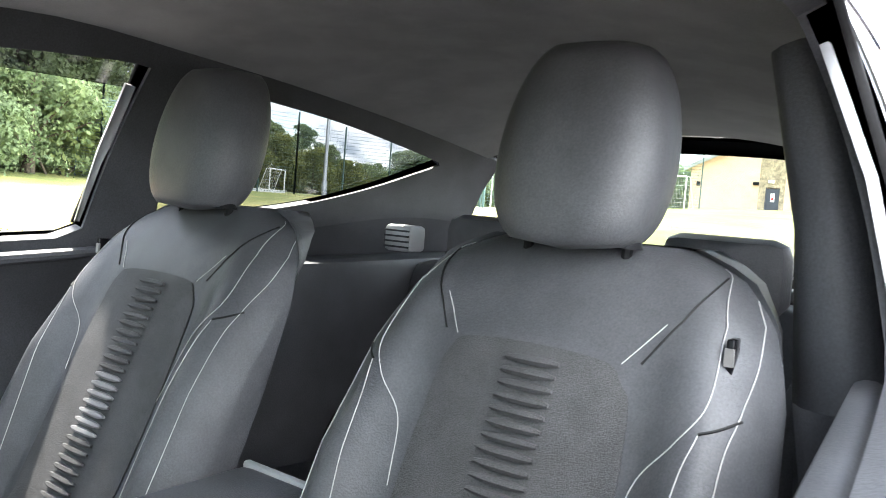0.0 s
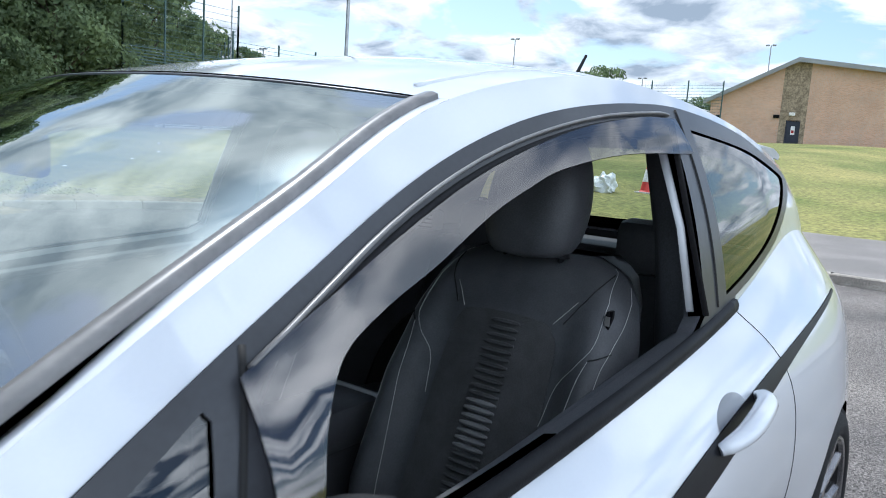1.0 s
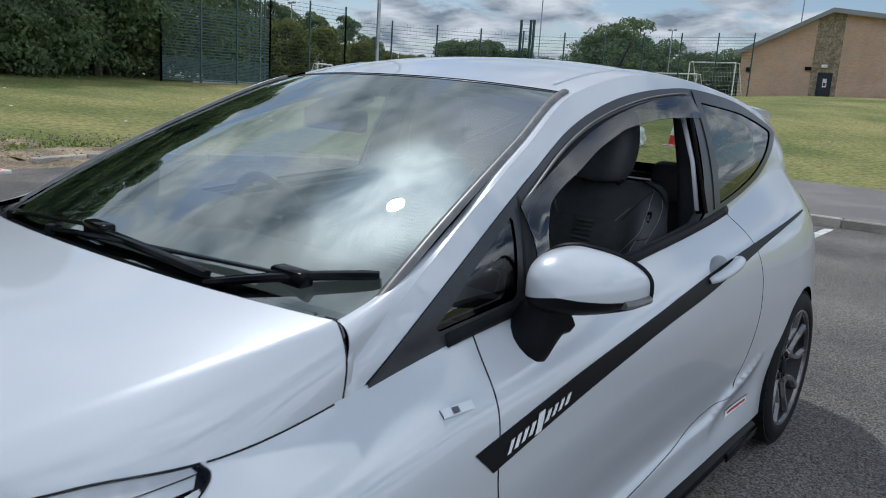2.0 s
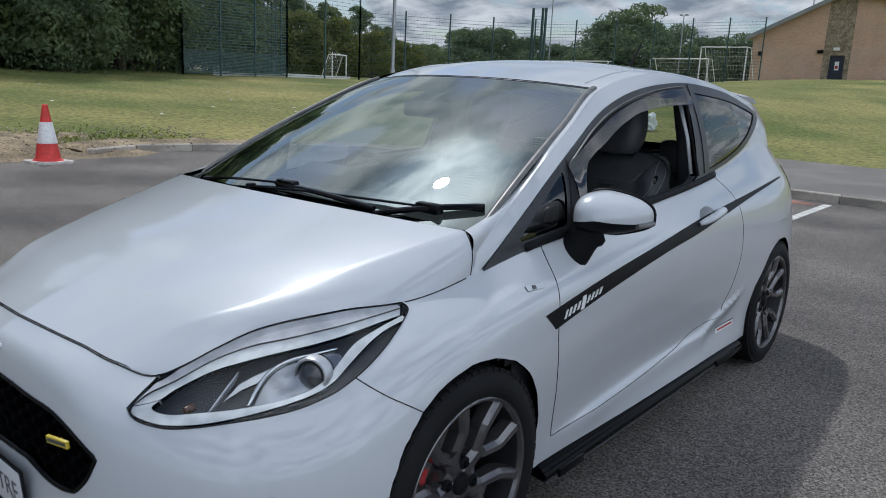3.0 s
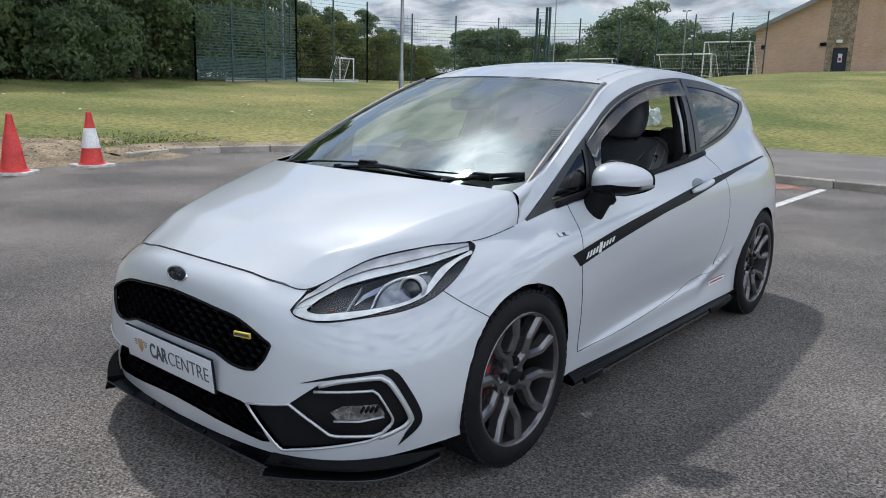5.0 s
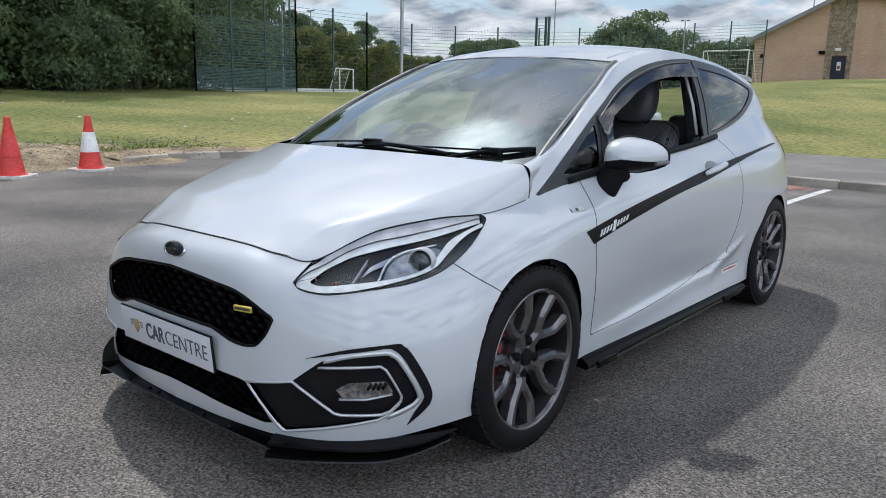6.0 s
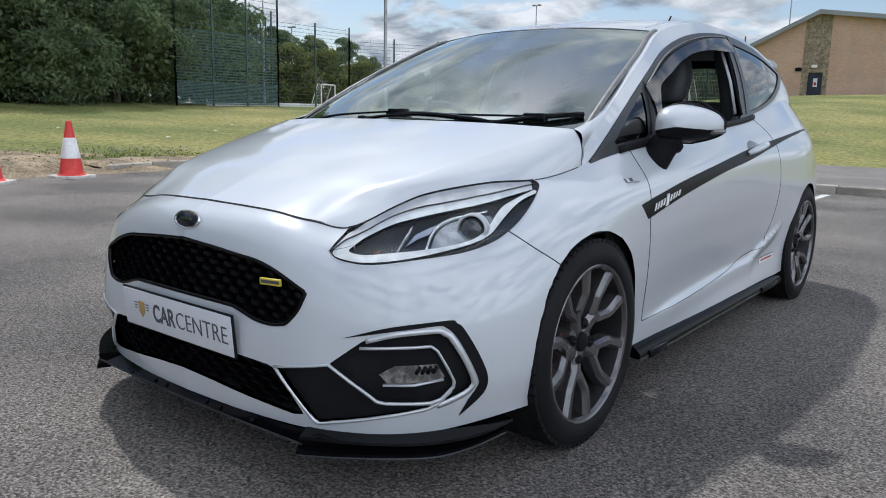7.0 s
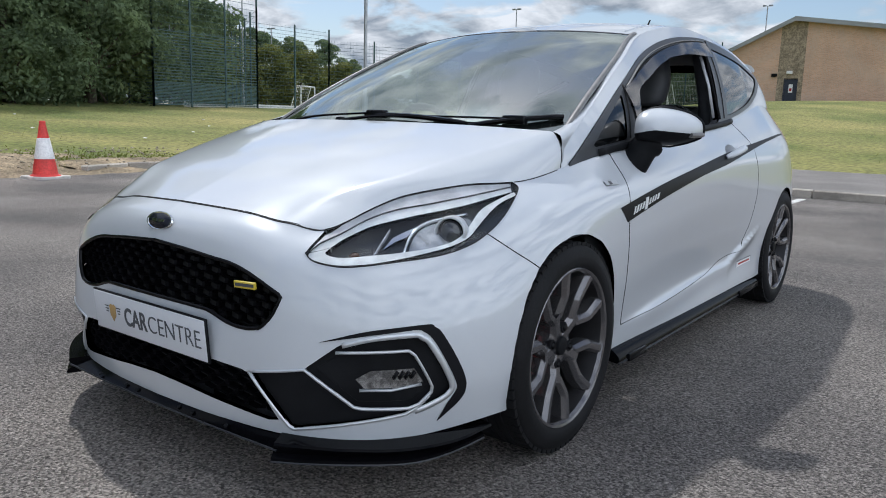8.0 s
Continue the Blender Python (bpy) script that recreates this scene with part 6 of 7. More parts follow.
def seat(x0, outer, label):
    s = new("front_seat")
    s.parent = car
    s["label"] = label

    def half_width(h):
        return np.interp(h, [0, 0.15, 0.55, 0.75, 0.88, 0.96, 1.0], [0.235, 0.265, 0.265, 0.256, 0.236, 0.200, 0.14])

    def front_y(a, h):
        z = 0.46 + 0.60 * h
        w = np.abs(a)
        k = np.clip((w - 0.50) / 0.30, 0, 1)
        bol = 0.062 * k * k * (3 - 2 * k) * np.interp(h, [0, 0.2, 0.55, 0.85, 1], [0.5, 1, 0.95, 0.35, 0])
        return 1.345 + 0.44 * (z - 0.46) - bol + 0.085 * np.clip(w, 0, 1) ** 9 + 0.05 * np.clip(h, 0, 1) ** 12 - 0.012 * np.cos(np.pi * np.clip(w, 0, 1) / 1.4)

    def shell(t, h):
        c = np.cos(t)
        a = np.sign(c) * np.abs(c) ** 0.8
        z = 0.46 + 0.60 * h
        f = front_y(a, h)
        b = 1.345 + 0.44 * (z - 0.46) + 0.125 - 0.04 * np.abs(a) ** 4 - 0.02 * h
        return np.stack([x0 + a * half_width(h), np.where(np.sin(t) > 0, f, b), z + 0 * a], -1)

    back = grid_mesh("backrest", shell, np.linspace(0, math.tau, 73), np.linspace(0, 1, 40), LEATHER, s, "black leather backrest with bolsters")
    bm = bmesh.new()
    bm.faces.new([bm.verts.new(tuple(shell(np.array(t), np.array(1.0)))) for t in np.linspace(0, math.tau, 48, endpoint=False)])
    part("backrest_top", bm, LEATHER, back, smooth=False)

    def face(a, h, out=0.003):
        a, h = np.asarray(a, float), np.asarray(h, float)
        return np.stack([x0 + a * half_width(h), front_y(a, h) - out, 0.46 + 0.60 * h], -1)

    ins = smooth_line([(-0.44, 0.08), (-0.46, 0.35), (-0.45, 0.69), (-0.42, 0.77), (-0.34, 0.795), (0.0, 0.803), (0.34, 0.795), (0.43, 0.765), (0.49, 0.69), (0.50, 0.35), (0.44, 0.08)], 6)
    mid = np.array((x0, 2.2, 0.8))
    insert = sheet("insert", s, lambda a, h: face(a, h, 0.002), ins, FABRIC, (0.06, 0.04), fold=0.004, core=mid, label="dark woven seat insert with raised ribs")
    for k in range(26):
        h = 0.205 + 0.0228 * k
        wd = 0.13 + 0.05 * math.sin(k * 0.7)
        q = [face(a, h, 0.006) for a in np.linspace(-0.10, 0.16, 6)]
        part("rib", tube([tuple(p) for p in q], [0.0025, 0.0052, 0.0055, 0.0055, 0.0052, 0.0025], 6), RIB if 8 <= k <= 14 else FABRIC, insert)
    for sg in (-1, 1):
        for line in ([(0.91, 0.97), (0.84, 0.89), (0.80, 0.77), (0.70, 0.70), (0.56, 0.62), (0.50, 0.50)],
                     [(0.96, 0.92), (0.94, 0.82), (0.89, 0.74), (0.86, 0.64), (0.86, 0.30)],
                     [(0.78, 0.72), (0.73, 0.63), (0.66, 0.35), (0.60, 0.05)],
                     [(0.59, 0.87), (0.52, 0.84), (0.42, 0.795)]):
            line = [(sg * a, h) for a, h in line]
            pts = [face(a, h, 0.0015) for a, h in smooth_line(line, 10)]
            part("stitching", tube([tuple(p) for p in pts], 0.0007, 5), THREAD, back, "pale stitched seam")
        inner_seam = [face(sg * a, h, 0.001) for a, h in smooth_line([(0.50, 0.80), (0.66, 0.88), (0.88, 0.955)], 6)]
        part("seam", tube([tuple(p) for p in inner_seam], 0.0014, 5), VOID, back)
        cross = [face(sg * a, h, 0.001) for a, h in smooth_line([(0.78, 0.722), (0.84, 0.73), (0.90, 0.742)], 6)]
        part("seam", tube([tuple(p) for p in cross], 0.0015, 5), VOID, back)
    tp = face(outer * 0.86, 0.835, 0.003)
    tag = part("fabric_tag", boxed((-0.004, -0.010, -0.018), (0.004, 0.014, 0.018), 0.002), GLOSS, s, "small dark fabric tag")
    tag.location = Vector(tp)
    part("tag_bar", boxed((-0.0046, -0.0115, -0.009), (0.0046, -0.008, 0.009)), SEAL, tag, smooth=False)

    def pad(t, h):
        c, sn = np.cos(t), np.sin(t)
        k = np.sin(np.pi * np.clip(h, 0, 1)) ** 0.2
        w = (0.108 - 0.020 * (h - 0.5)) * k
        return np.stack([x0 + np.sign(c) * np.abs(c) ** 0.55 * w, 1.645 + 0.05 * (h - 0.5) - np.sign(sn) * np.abs(sn) ** 0.7 * 0.058 * k - 0.02 * (1 - c * c) * (sn > 0), 1.048 + 0.253 * h], -1)
    rest = grid_mesh("headrest", pad, np.linspace(0, math.tau, 57), np.linspace(0.0, 1, 30), LEATHER, s, "black leather headrest")
    for dx in (-0.065, 0.065):
        part("headrest_post", tube([(x0 + dx, 1.63, 1.00), (x0 + dx, 1.645, 1.13)], 0.007, 8), BLACK, rest)
        part("post_guide", lathe([(0.0, 0.012), (0.018, 0.012), (0.022, 0.0)], 14, "z"), BLACK, rest).location = Vector((x0 + dx, 1.625, 1.055))

    def cush(t, h):
        c = np.cos(t)
        a = np.sign(c) * np.abs(c) ** 0.75
        w = np.abs(a)
        k = np.clip((w - 0.5) / 0.3, 0, 1)
        z = np.where(np.sin(t) > 0, 0.475 + 0.045 * k * k * (3 - 2 * k) - 0.07 * w**8 + 0.05 * (1 - h) * 1.0 - 0.05 * (1 - h) ** 8, 0.34)
        return np.stack([x0 + a * 0.262, 0.90 + 0.52 * h, z], -1)
    grid_mesh("cushion", cush, np.linspace(0, math.tau, 61), np.linspace(0, 1, 24), LEATHER, s, "black leather seat cushion")
    part("cushion_insert", boxed((x0 - 0.12, 0.94, 0.48), (x0 + 0.12, 1.36, 0.505), 0.01, Matrix.Rotation(radians(-5), 4, "X")), FABRIC, s)
    part("seat_base", boxed((x0 - 0.22, 0.95, 0.225), (x0 + 0.22, 1.42, 0.36), 0.02), CABIN, s)
    return s


seat(0.36, 1, "dark leather passenger seat with pale stitching")
seat(-0.36, -1, "dark leather driver seat with pale stitching")
bench = solid([(1.95, 0.24), (1.92, 0.46), (2.32, 0.42), (2.50, 0.93), (2.60, 0.94), (2.56, 0.24)], -0.56, 0.56, LEATHER, "rear_bench", "dark leather rear bench", 0.03)
for x in (-0.30, 0.30):
    part("bench_headrest", boxed((x - 0.14, 2.47, 0.90), (x + 0.14, 2.57, 1.075), 0.04), LEATHER, bench)
solid([(2.60, 0.94), (2.60, 0.965), (3.02, 0.945), (3.02, 0.92)], -0.52, 0.52, CABIN, "parcel_shelf", "dark parcel shelf", 0.006)
for sgn in (1, -1):
    solid([(1.80, 0.24), (1.80, 0.86), (2.05, 0.93), (2.95, 0.95), (2.95, 0.24)], min(sgn * 0.56, sgn * 0.70), max(sgn * 0.56, sgn * 0.70), CABIN, "rear_side_trim", bevel=0.02)
    if sgn > 0:
        continue
    guide = part("belt_guide", boxed((sgn * 0.485 - 0.045, 2.33, 0.965), (sgn * 0.485 + 0.045, 2.40, 1.035), 0.012), PALE, car, "pale ribbed belt guide")
    for k in range(4):
        part("guide_rib", boxed((sgn * 0.485 - 0.040, 2.326, 0.975 + 0.014 * k), (sgn * 0.485 + 0.040, 2.332, 0.980 + 0.014 * k)), TRIM, guide, smooth=False)

# ---- trees ----
def leaf_crown(seed, height, width, trunk, count, size, low=0.12, full=1.0):
    """Leaf clumps on many uneven lobes: corners and faces."""
    rg = np.random.default_rng(seed)
    lobes = []
    for _ in range(int(26 * full)):
        t = rg.uniform(low + 0.06, 0.92)
        spread = width * (0.5 * math.sin(math.pi * min(1, (t - low) / (1 - low) * 0.80 + 0.16)))
        a = rg.uniform(0, math.tau)
        r = spread * math.sqrt(rg.uniform(0.05, 0.85))
        lobes.append((r * math.cos(a), r * math.sin(a), t * height, rg.uniform(0.14, 0.26) * width * (1.1 - 0.5 * t)))
    verts, faces = [], []
    for _ in range(count):
        x, y, z, r = lobes[rg.integers(len(lobes))]
        d = rg.normal(size=3)
        d /= np.linalg.norm(d)
        d[2] = abs(d[2]) * 0.9 if rg.random() < 0.68 else d[2]
        c = np.array((x, y, z)) + d * r * (rg.uniform(0.35, 1.08) ** 0.5) * (1, 1, 0.8)
        nrm = d + rg.normal(size=3) * 0.55
        nrm /= np.linalg.norm(nrm)
        a = np.cross(nrm, rg.normal(size=3))
        a /= np.linalg.norm(a)
        b = np.cross(nrm, a)
        s = size * rg.uniform(0.55, 1.45)
        k = len(verts)
        verts += [c - a * s, c - b * s * 0.5 + nrm * s * 0.15, c + a * s, c + b * s * 0.6]
        faces += [(k, k + 1, k + 2, k + 3)]
    return verts, faces, lobes


def tree_kind(seed, height, width, mat, count, size, low=0.12, full=1.0):
    verts, faces, lobes = leaf_crown(seed, height, width, 0.3, count, size, low, full)
    crown = mesh_of("crown", verts, faces, mat)
    bm = tube([(0, 0, -0.3), (0.05, 0, height * 0.3), (0.1, 0.08, height * 0.6), (0, 0.1, height * 0.85)], [0.028 * height, 0.02 * height, 0.011 * height, 0.004 * height], 8)
    for x, y, z, r in lobes[::3]:
        tube([(0.05, 0, max(0.18 * height, z - 0.28 * height)), (x * 0.5, y * 0.5, z - 0.10 * height), (x, y, z)], [0.010 * height, 0.006 * height, 0.003 * height], 5, bm=bm)
    trunk = bpy.data.meshes.new("trunk")
    bm.to_mesh(trunk)
    bm.free()
    trunk.materials.append(BARK)
    return crown, trunk


KINDS = {
    "wood_a": tree_kind(11, 15, 10.5, LEAF_DARK, 24000, 0.15, -0.03, 2.0),
    "wood_b": tree_kind(12, 13, 10.0, LEAF_MID, 23000, 0.145, -0.04, 2.0),
    "wood_c": tree_kind(13, 10, 9.0, LEAF_DARK, 18000, 0.13, -0.08, 1.8),
    "far_a": tree_kind(14, 11, 14, LEAF_DARK, 22000, 0.20, -0.08, 2.6),
    "far_b": tree_kind(15, 8, 10.5, LEAF_DARK, 15000, 0.17, -0.10, 2.4),
    "bush": tree_kind(16, 5.5, 7.5, LEAF_LIGHT, 9000, 0.13, -0.1, 1.8),
    "thin": tree_kind(17, 7.5, 8.5, LEAF_MID, 7000, 0.16, -0.02, 1.6),
}


def tree(kind, x, y, size=1.0, turn=None, label="leafy green deciduous tree", category="tree", group=""):
    z = float(ground_height(np.array(x), np.array(y)))
    t = thing("tree" if kind != "bush" else "bush", label, category, group, at=(x, y, z - 0.1), turn=random.uniform(0, 360) if turn is None else turn)
    t.scale = (size, size, size)
    crown, trunk = KINDS[kind]
    part_mesh("crown", crown, t)
    part_mesh("trunk", trunk, t)
    return t


rw = random.Random(21)
WOOD = "dense dark green tree in the edge of a wood"
for i, (x, y, k, s) in enumerate([(-33.5, 13.5, "wood_a", 1.0), (-36.5, 17.5, "wood_b", 1.1), (-31.5, 9.5, "wood_b", 0.95), (-37, 8.5, "wood_a", 1.15), (-32.5, 4.5, "wood_a", 1.0), (-30.5, 0.5, "wood_b", 1.0),
                                  (-35, -2, "wood_a", 1.2), (-29.5, -4.5, "wood_a", 0.95), (-32, -9, "wood_b", 1.1), (-28.5, -13, "wood_a", 1.0), (-33, -17, "wood_b", 1.1), (-27.5, -21, "wood_a", 1.0), (-24.5, -28, "wood_b", 1.1), (-40, 21.5, "wood_a", 1.2), (-39.5, 14, "wood_b", 1.25), (-43, 26, "wood_a", 1.15),
                                  (-31.8, 16.3, "wood_c", 0.8), (-30.3, 12.0, "wood_c", 0.7), (-29.5, 6.8, "wood_c", 0.75), (-28.6, 2.8, "wood_c", 0.7), (-28.0, -1.6, "wood_c", 0.75), (-27.6, -7.0, "wood_c", 0.75)]):
    tree(k, x, y, s * rw.uniform(0.94, 1.06), label=WOOD, group="trees of the wood")


FAR = "leafy green tree beyond the sports fence"
for x, y, k, top in ((-58.1, 42.5, "wood_b", 10.6), (-55.5, 38.0, "wood_a", 11.5), (-58.2, 47.3, "wood_a", 9.4), (-57.6, 51.1, "wood_b", 9.0), (-56.6, 55.1, "wood_a", 9.0), (-60.5, 50.0, "wood_a", 9.5), (-55.2, 57.6, "wood_b", 7.2),
                     (-50.1, 58.5, "thin", 5.6), (-52.1, 67.2, "far_b", 7.3), (-49.3, 69.3, "far_b", 7.6), (-47.3, 73.1, "far_b", 7.0), (-44.5, 74.9, "far_b", 6.2), (-63.0, 67.0, "far_b", 6.2), (-60.0, 70.0, "thin", 6.2),
                     (-36.2, 77.1, "far_a", 10.6), (-39.0, 75.9, "far_a", 8.8), (-33.4, 80.4, "far_a", 8.8), (-30.8, 83.8, "far_b", 7.6), (-28.0, 84.7, "far_a", 8.2), (-25.0, 86.0, "far_b", 7.8)):
    full = {"wood_a": 15, "wood_b": 13, "far_a": 11, "far_b": 8, "thin": 7.5}[k]
    tree(k, x, y, (top - float(ground_height(np.array(x), np.array(y)))) / full, label=FAR, group="trees beyond the fence")
for x, y, h in ((-49.4, 45.2, 4.9), (-47.1, 47.6, 4.0), (-51.0, 42.0, 5.2), (-45.5, 50.5, 3.2), (-53.0, 40.0, 5.4)):
    tree("bush", x, y, h / 5.5, label="bright green rounded bush beyond the fence", category="bush", group="bushes beyond the fence")


# ---- sports fences ----
def post(bm, x, y, z0, h, r=0.035):
    box(bm, (x - r, y - r, z0 - 0.3), (x + r, y + r, z0 + h))


def fence_run(a, b, n, h, wires, label, thick=0.007, second=()):
    """Posts and welded wire between two places."""
    run = thing("sports_fence", label, "fence", "sports fences")
    a, b = np.array(a, float), np.array(b, float)
    gz = lambda p: float(ground_height(np.array(p[0]), np.array(p[1])))
    for i in range(n + 1):
        p = a + (b - a) * i / n
        bm = bmesh.new()
        post(bm, p[0], p[1], gz(p), h + 0.1)
        part("post", bm, FENCE, run, smooth=False)
    for i in range(n):
        p, q = a + (b - a) * i / n, a + (b - a) * (i + 1) / n
        zp, zq = gz(p), gz(q)
        verts, faces = [], []
        d = (q - p) / np.linalg.norm(q - p)
        s = np.array((-d[1], d[0])) * 0.004
        for w0, w1, stepw, t in wires:
            for zz in np.arange(w0, w1, stepw):
                k = len(verts)
                for (e, ze) in ((p, zp), (q, zq)):
                    for o, dz in ((-1, -t), (1, -t), (1, t), (-1, t)):
                        verts.append((e[0] + s[0] * o, e[1] + s[1] * o, ze + zz + dz))
                faces += [(k + m, k + (m + 1) % 4, k + 4 + (m + 1) % 4, k + 4 + m) for m in range(4)]
        for f in np.arange(0.05, 1.0, 0.07):
            e = p + (q - p) * f
            ze = zp + (zq - zp) * f
            k = len(verts)
            for zz in (0.05, h):
                for o in (-1, 1):
                    verts.append((e[0] + d[0] * 0.003 * o, e[1] + d[1] * 0.003 * o, ze + zz))
            faces.append((k, k + 1, k + 3, k + 2))
        part_mesh("wire_panel", mesh_of("wire_panel", verts, faces, FENCE), run)
    return run


fence_run((-30.7, 18.7), (-31.4, 25.4), 3, 6.2, [(0.1, 1.15, 0.07, 0.022), (1.15, 3.6, 0.14, 0.024), (3.6, 6.2, 0.3, 0.010)], "tall dark green rebound fence with dense rails")
fence_run((-31.4, 25.4), (-31.6, 31.0), 2, 4.6, [(0.1, 4.6, 0.20, 0.008)], "dark green welded mesh sports fence")
fence_run((-31.6, 31.0), (-15.3, 53.2), 10, 4.1, [(0.1, 4.1, 0.20, 0.0085)], "dark green welded mesh sports fence on the rise")
fence_run((-30.7, 18.7), (-40.0, 20.5), 3, 5.2, [(0.1, 3.4, 0.14, 0.014), (3.4, 5.2, 0.3, 0.006)], "dark green end fence of the pitch")
fence_run((-31.4, 25.4), (-44.0, 33.5), 5, 5.2, [(0.1, 5.2, 0.28, 0.008)], "dark green inner pitch fence")
gate = thing("fence_gate", "pair of dark heavier gate posts in the fence", "gate", at=(-25.2, 40.0, -0.4))
for dx in (-0.18, 0.52, 0.75):
    part("gate_post", boxed((dx - 0.06, -0.06, 1.8), (dx + 0.06, 0.06, 6.6)), FENCE, gate, smooth=False)
for z in np.arange(2.3, 6.5, 0.2):
    part("gate_wire", boxed((-0.18, -0.008, z - 0.008), (0.52, 0.008, z + 0.008)), FENCE, gate, smooth=False)
kick = thing("kick_board", "low pale board along the foot of the pitch fence", "board")
for (x0, y0), (x1, y1) in (((-31.1, 20.6), (-31.75, 25.4)), ((-31.75, 25.4), (-31.95, 30.6))):
    zb = float(ground_height(np.array(x0), np.array(y0)))
    bm = prism([(x0 - 0.04, y0), (x0 + 0.04, y0), (x1 + 0.04, y1), (x1 - 0.04, y1)], zb - 0.1, zb + 0.20)
    part("board", bm, FRAME_WHITE, kick, smooth=False)


# ---- lamp columns and masts ----
def mast(x, y, h, r, label, head=True):
    z = float(ground_height(np.array(x), np.array(y)))
    m = thing("lamp_column", label, "lamp post", "lamp columns", at=(x, y, z))
    part("column", lathe([(r * 1.5, -0.2), (r * 1.5, 0.9), (r, 1.0), (r * 0.8, h), (0.0, h)], 16, "z"), GALV, m)
    if head:
        for sg in (-1, 1):
            part("lamp_head", boxed((sg * 0.12 - 0.32 * (sg < 0), -0.12, h - 0.05), (sg * 0.12 + 0.32 * (sg > 0), 0.12, h + 0.08), 0.03), GALV, m)
    return m


mast(-20.6, 22.3, 9.0, 0.075, "galvanised steel lamp column standing on the lawn", False)
for x, y, h in ((-17.5, 72.4, 9.3), (-29.7, 73.6, 7.5), (-52.6, 44.5, 7.0), (-46.3, 36.3, 9.5), (-42.7, 27.6, 8.8), (-36.5, 60.0, 9.5)):
    mast(x, y, h, 0.06, "thin grey floodlight mast beyond the fence")


# ---- goals ----
def goal(x, y, turn, w, h, depth):
    z = float(ground_height(np.array(x), np.array(y)))
    g = thing("football_goal", "white tubular football goal with a pale net", "goal", "football goals", at=(x, y, z), turn=turn)
    for sx in (-w / 2, w / 2):
        part("goal_post", tube([(sx, 0, -0.1), (sx, 0, h)], 0.05, 10), FRAME_WHITE, g)
        part("back_stay", tube([(sx, 0, h), (sx, depth * 0.35, h), (sx, depth, 0.0)], 0.03, 8), FRAME_WHITE, g)
        part("ground_bar", tube([(sx, 0, 0.02), (sx, depth, 0.02)], 0.03, 8), FRAME_WHITE, g)
    part("crossbar", tube([(-w / 2, 0, h), (w / 2, 0, h)], 0.05, 10), FRAME_WHITE, g)
    bm = bmesh.new()
    for k in range(int(w / 0.24) + 1):
        sx = -w / 2 + 0.24 * k
        tube([(sx, depth * 0.35, h), (sx, depth, 0.0)], 0.007, 4, bm=bm)
    for f in np.linspace(0, 1, 9):
        yy, zz = depth * (0.35 + 0.65 * f), h * (1 - f)
        tube([(-w / 2, yy, zz), (w / 2, yy, zz)], 0.007, 4, bm=bm)
    tagged(part("net", bm, NET, g, smooth=False), kind="stuff")


goal(-40.5, 37.6, 105, 1.9, 1.6, 0.9)
goal(-30.2, 55.4, -14, 5.2, 2.1, 1.4)
goal(-22.7, 56.9, -12, 5.2, 2.1, 1.4)
goal(-18.9, 55.8, -8, 3.6, 2.5, 1.6)


# ---- brick building ----
hall = thing("sports_hall", "low orange brick hall with a shallow grey metal roof", "building", at=(-12.9, 63.6, 0), turn=0)
Z0 = 2.75
left, right, apex = -6.5, 9.5, (0.0, 9.35)
zl, zr = 6.25, 7.98


def wall_piece(name, outline, y0, y1, mat, label=""):
    bm = bmesh.new()
    a = [bm.verts.new((x, y0, z)) for x, z in outline]
    b = [bm.verts.new((x, y1, z)) for x, z in outline]
    n = len(a)
    bm.faces.new(a)
    bm.faces.new(b[::-1])
    for i in range(n):
        bm.faces.new((a[i], b[i], b[(i + 1) % n], a[(i + 1) % n]))
    bmesh.ops.recalc_face_normals(bm, faces=bm.faces)
    return part(name, bm, mat, hall, label, smooth=False)


zr_at = lambda x: apex[1] + (zl - apex[1]) * x / left if x < 0 else apex[1] + (zr - apex[1]) * x / right
PX0, PX1, DX0, DX1, DH = -1.05, 0.85, -0.55, 0.50, 2.10
wall_piece("wall", [(left, Z0 - 0.6), (PX0, Z0 - 0.6), (PX0, zr_at(PX0)), (left, zl)], 0, 0.3, BRICK, "orange brick gable wall")
wall_piece("wall", [(PX1, Z0 - 0.6), (right, Z0 - 0.6), (right, zr), (0.85, zr_at(0.85))], 0, 0.3, BRICK)
wall_piece("stone_panel", [(PX0, Z0 - 0.6), (DX0, Z0 - 0.6), (DX0, Z0 + DH), (DX1, Z0 + DH), (DX1, Z0 - 0.6), (PX1, Z0 - 0.6), (PX1, zr_at(PX1)), (0, apex[1]), (PX0, zr_at(PX0))], -0.03, 0.3, PAVER_STONE, "buff stone panel round the door")
wall_piece("side_wall", [(left, Z0 - 0.6), (left + 0.3, Z0 - 0.6), (left + 0.3, zl), (left, zl)], 0.31, 22, BRICK)
wall_piece("rear_wall", [(left, Z0 - 0.6), (right, Z0 - 0.6), (right, zr), (0, apex[1]), (left, zl)], 22, 22.3, BRICK)
for x0, x1, z0, z1 in ((left - 0.45, 0.0, zl - 0.22, apex[1]), (0.0, right + 0.4, apex[1], zr - 0.06)):
    wall_piece("roof", [(x0, z0), (x1, z1), (x1, z1 + 0.20), (x0, z0 + 0.20)], -0.55, 22.5, ROOF_METAL, "grey metal roof")
    wall_piece("fascia", [(x0, z0 - 0.12), (x1, z1 - 0.12), (x1, z1 + 0.22), (x0, z0 + 0.22)], -0.62, -0.55, ROOF_METAL)
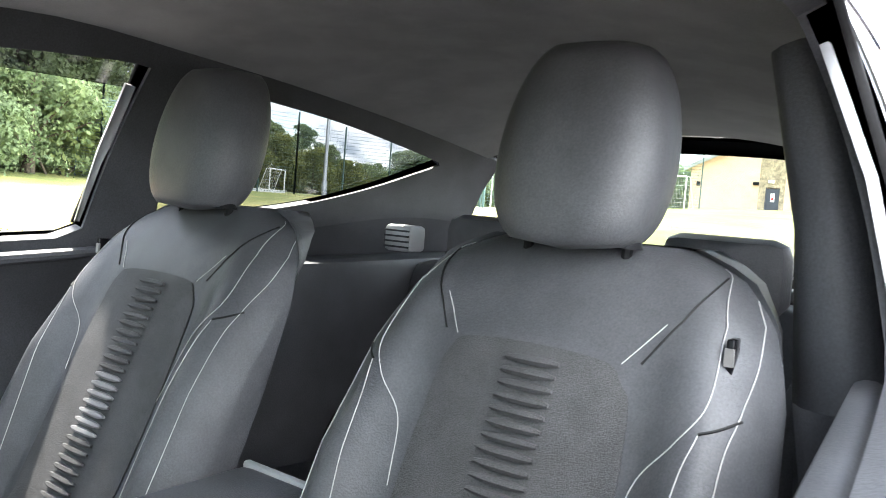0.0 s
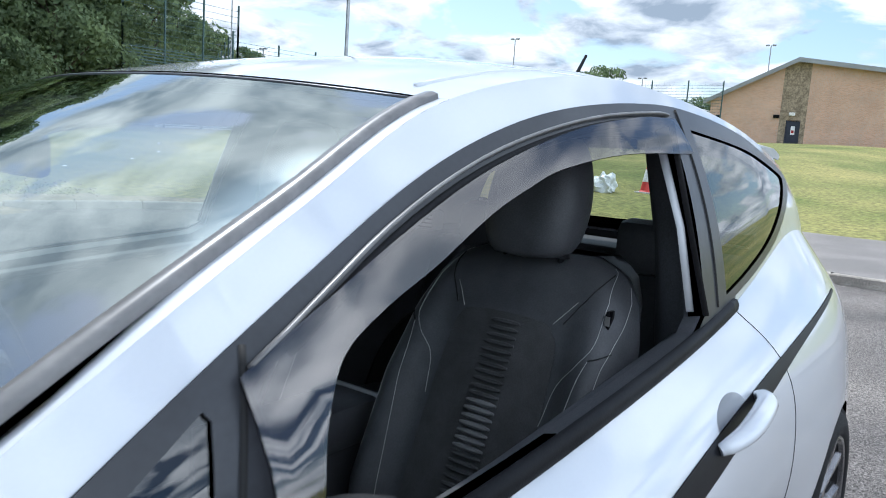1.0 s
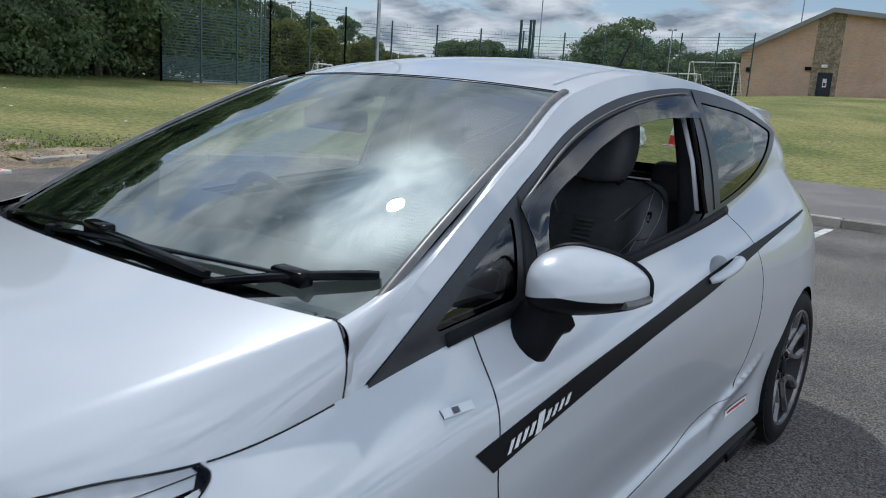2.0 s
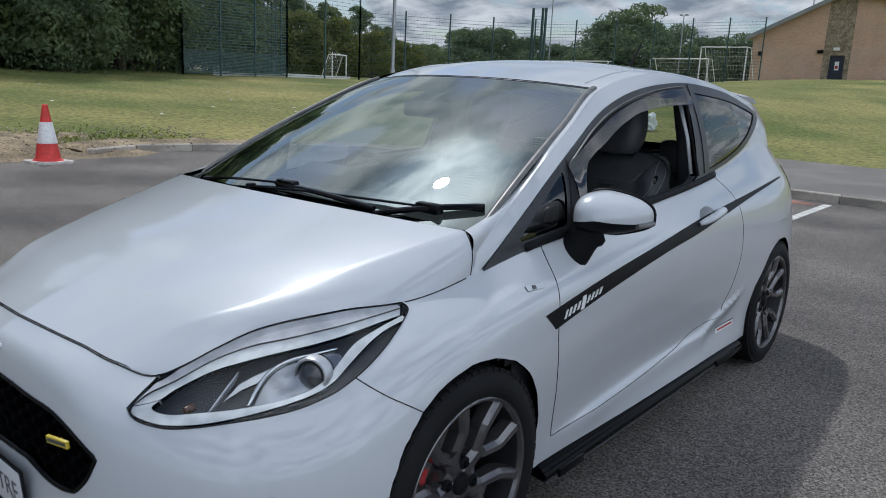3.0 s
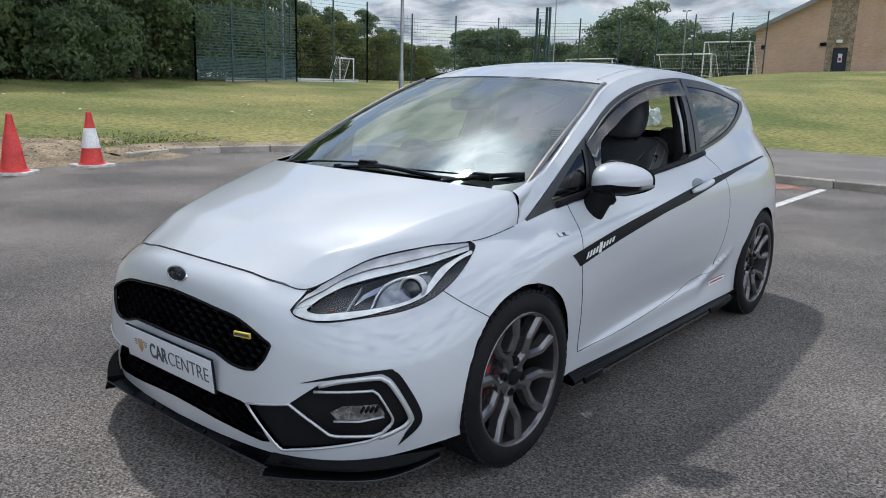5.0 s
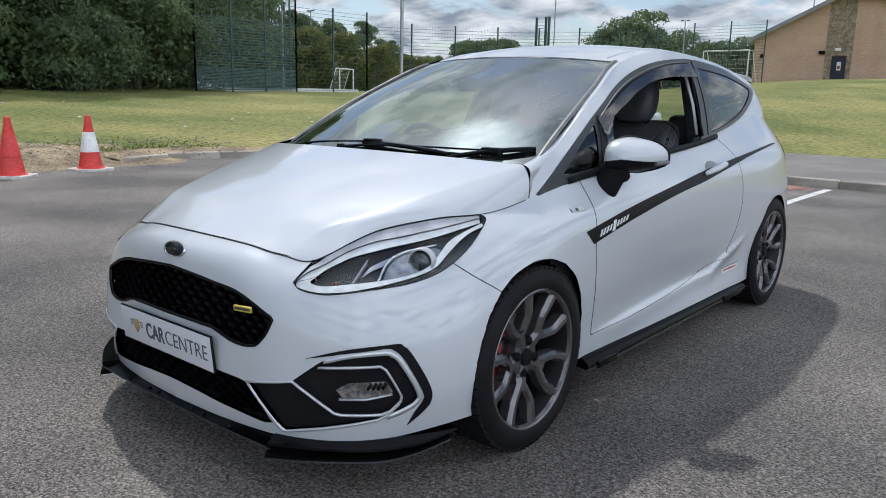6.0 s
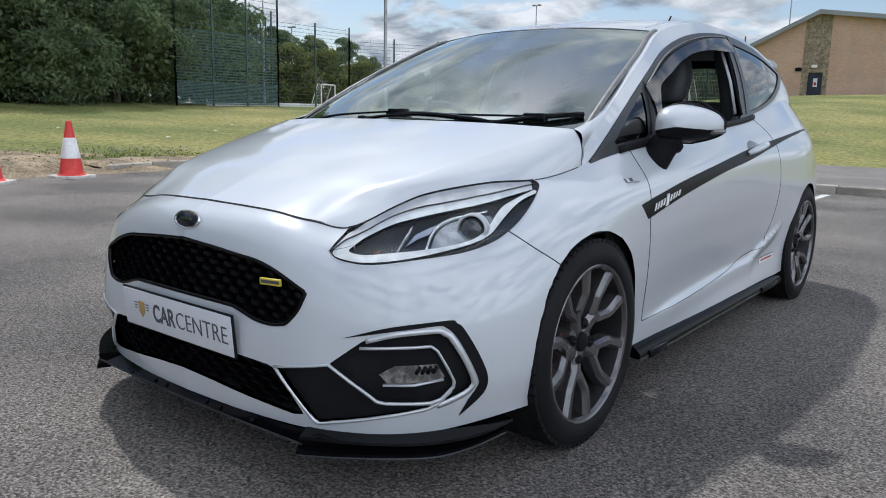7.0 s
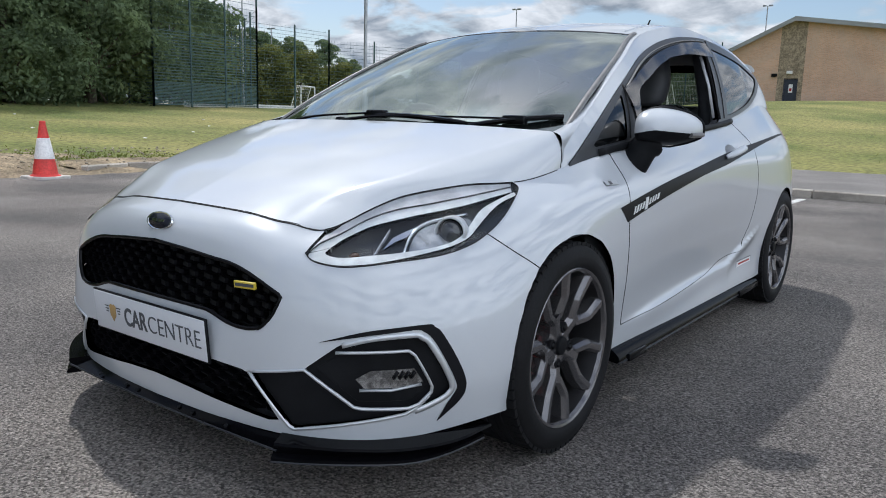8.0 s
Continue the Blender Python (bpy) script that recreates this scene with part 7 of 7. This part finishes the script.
hd = wall_piece("door", [(DX0 + 0.06, Z0), (DX1 - 0.06, Z0), (DX1 - 0.06, Z0 + DH - 0.05), (DX0 + 0.06, Z0 + DH - 0.05)], 0.08, 0.14, DOOR_NAVY, "dark navy steel door")
for sx in (DX0, DX1 - 0.06):
    wall_piece("door_frame", [(sx, Z0 - 0.1), (sx + 0.06, Z0 - 0.1), (sx + 0.06, Z0 + DH), (sx, Z0 + DH)], 0.0, 0.16, DOOR_NAVY)
n1 = wall_piece("notice", [(-0.16, Z0 + 1.0), (0.14, Z0 + 1.0), (0.14, Z0 + 1.65), (-0.16, Z0 + 1.65)], 0.06, 0.079, WHITE, "white notice with a red bar")
wall_piece("notice_bar", [(-0.10, Z0 + 1.12), (0.08, Z0 + 1.12), (0.08, Z0 + 1.34), (-0.10, Z0 + 1.34)], 0.052, 0.059, RED)
for x, z in ((-1.28, Z0 + 2.35), (-0.15, Z0 + 2.55)):
    part("wall_lamp", boxed((x - 0.22, -0.24, z - 0.12), (x + 0.22, -0.03, z + 0.14), 0.05), BLACK if x < -1 else CONE_WHITE, hall, "wall lamp above the door")
part("wall_lamp", boxed((left + 0.55, -0.2, Z0 + 2.0), (left + 0.85, 0.0, Z0 + 2.35), 0.05), BLACK, hall)

# ---- loose things on the lawn ----
traffic_cone(-8.53, 1.93, turn=40, sleeve=CONE_RED, label="plain red plastic traffic cone on a dirty base")
traffic_cone(-5.6, 17.2, float(ground_height(np.array(-5.6), np.array(17.2))) - 0.02, 5)
bm = bmesh.new()
bmesh.ops.create_icosphere(bm, subdivisions=4, radius=1.0)
for v in bm.verts:
    n = v.co.normalized()
    k = 1 + 0.45 * noise.noise(n * 1.7) + 0.22 * noise.noise(n * 4.1) + 0.10 * noise.noise(n * 9)
    v.co = Vector((n.x * 0.30 * k, n.y * 0.24 * k, max(n.z, -0.35) * 0.30 * k))
bag = part("plastic_bag", bm, FILM, None)
bag.location = (-6.3, 16.4, float(ground_height(np.array(-6.3), np.array(16.4))) + 0.08)
tagged(bag, "crumpled white plastic bag lying on the grass", "bag")
rl = random.Random(9)
for _ in range(14):
    x, y = rl.uniform(-22, -10.5), rl.uniform(1, 16)
    bm = bmesh.new()
    bmesh.ops.create_icosphere(bm, subdivisions=2, radius=1.0)
    for v in bm.verts:
        v.co *= 1 + 0.5 * noise.noise(v.co * 2 + Vector((x, y, 0)))
        v.co = Vector((v.co.x * 0.05, v.co.y * 0.04, v.co.z * 0.012))
    sc = part("litter_scrap", bm, FILM, None)
    sc.location = (x, y, float(ground_height(np.array(x), np.array(y))) + 0.045)
    tagged(sc, "small white scrap of litter on the grass", "litter", "scraps of litter")
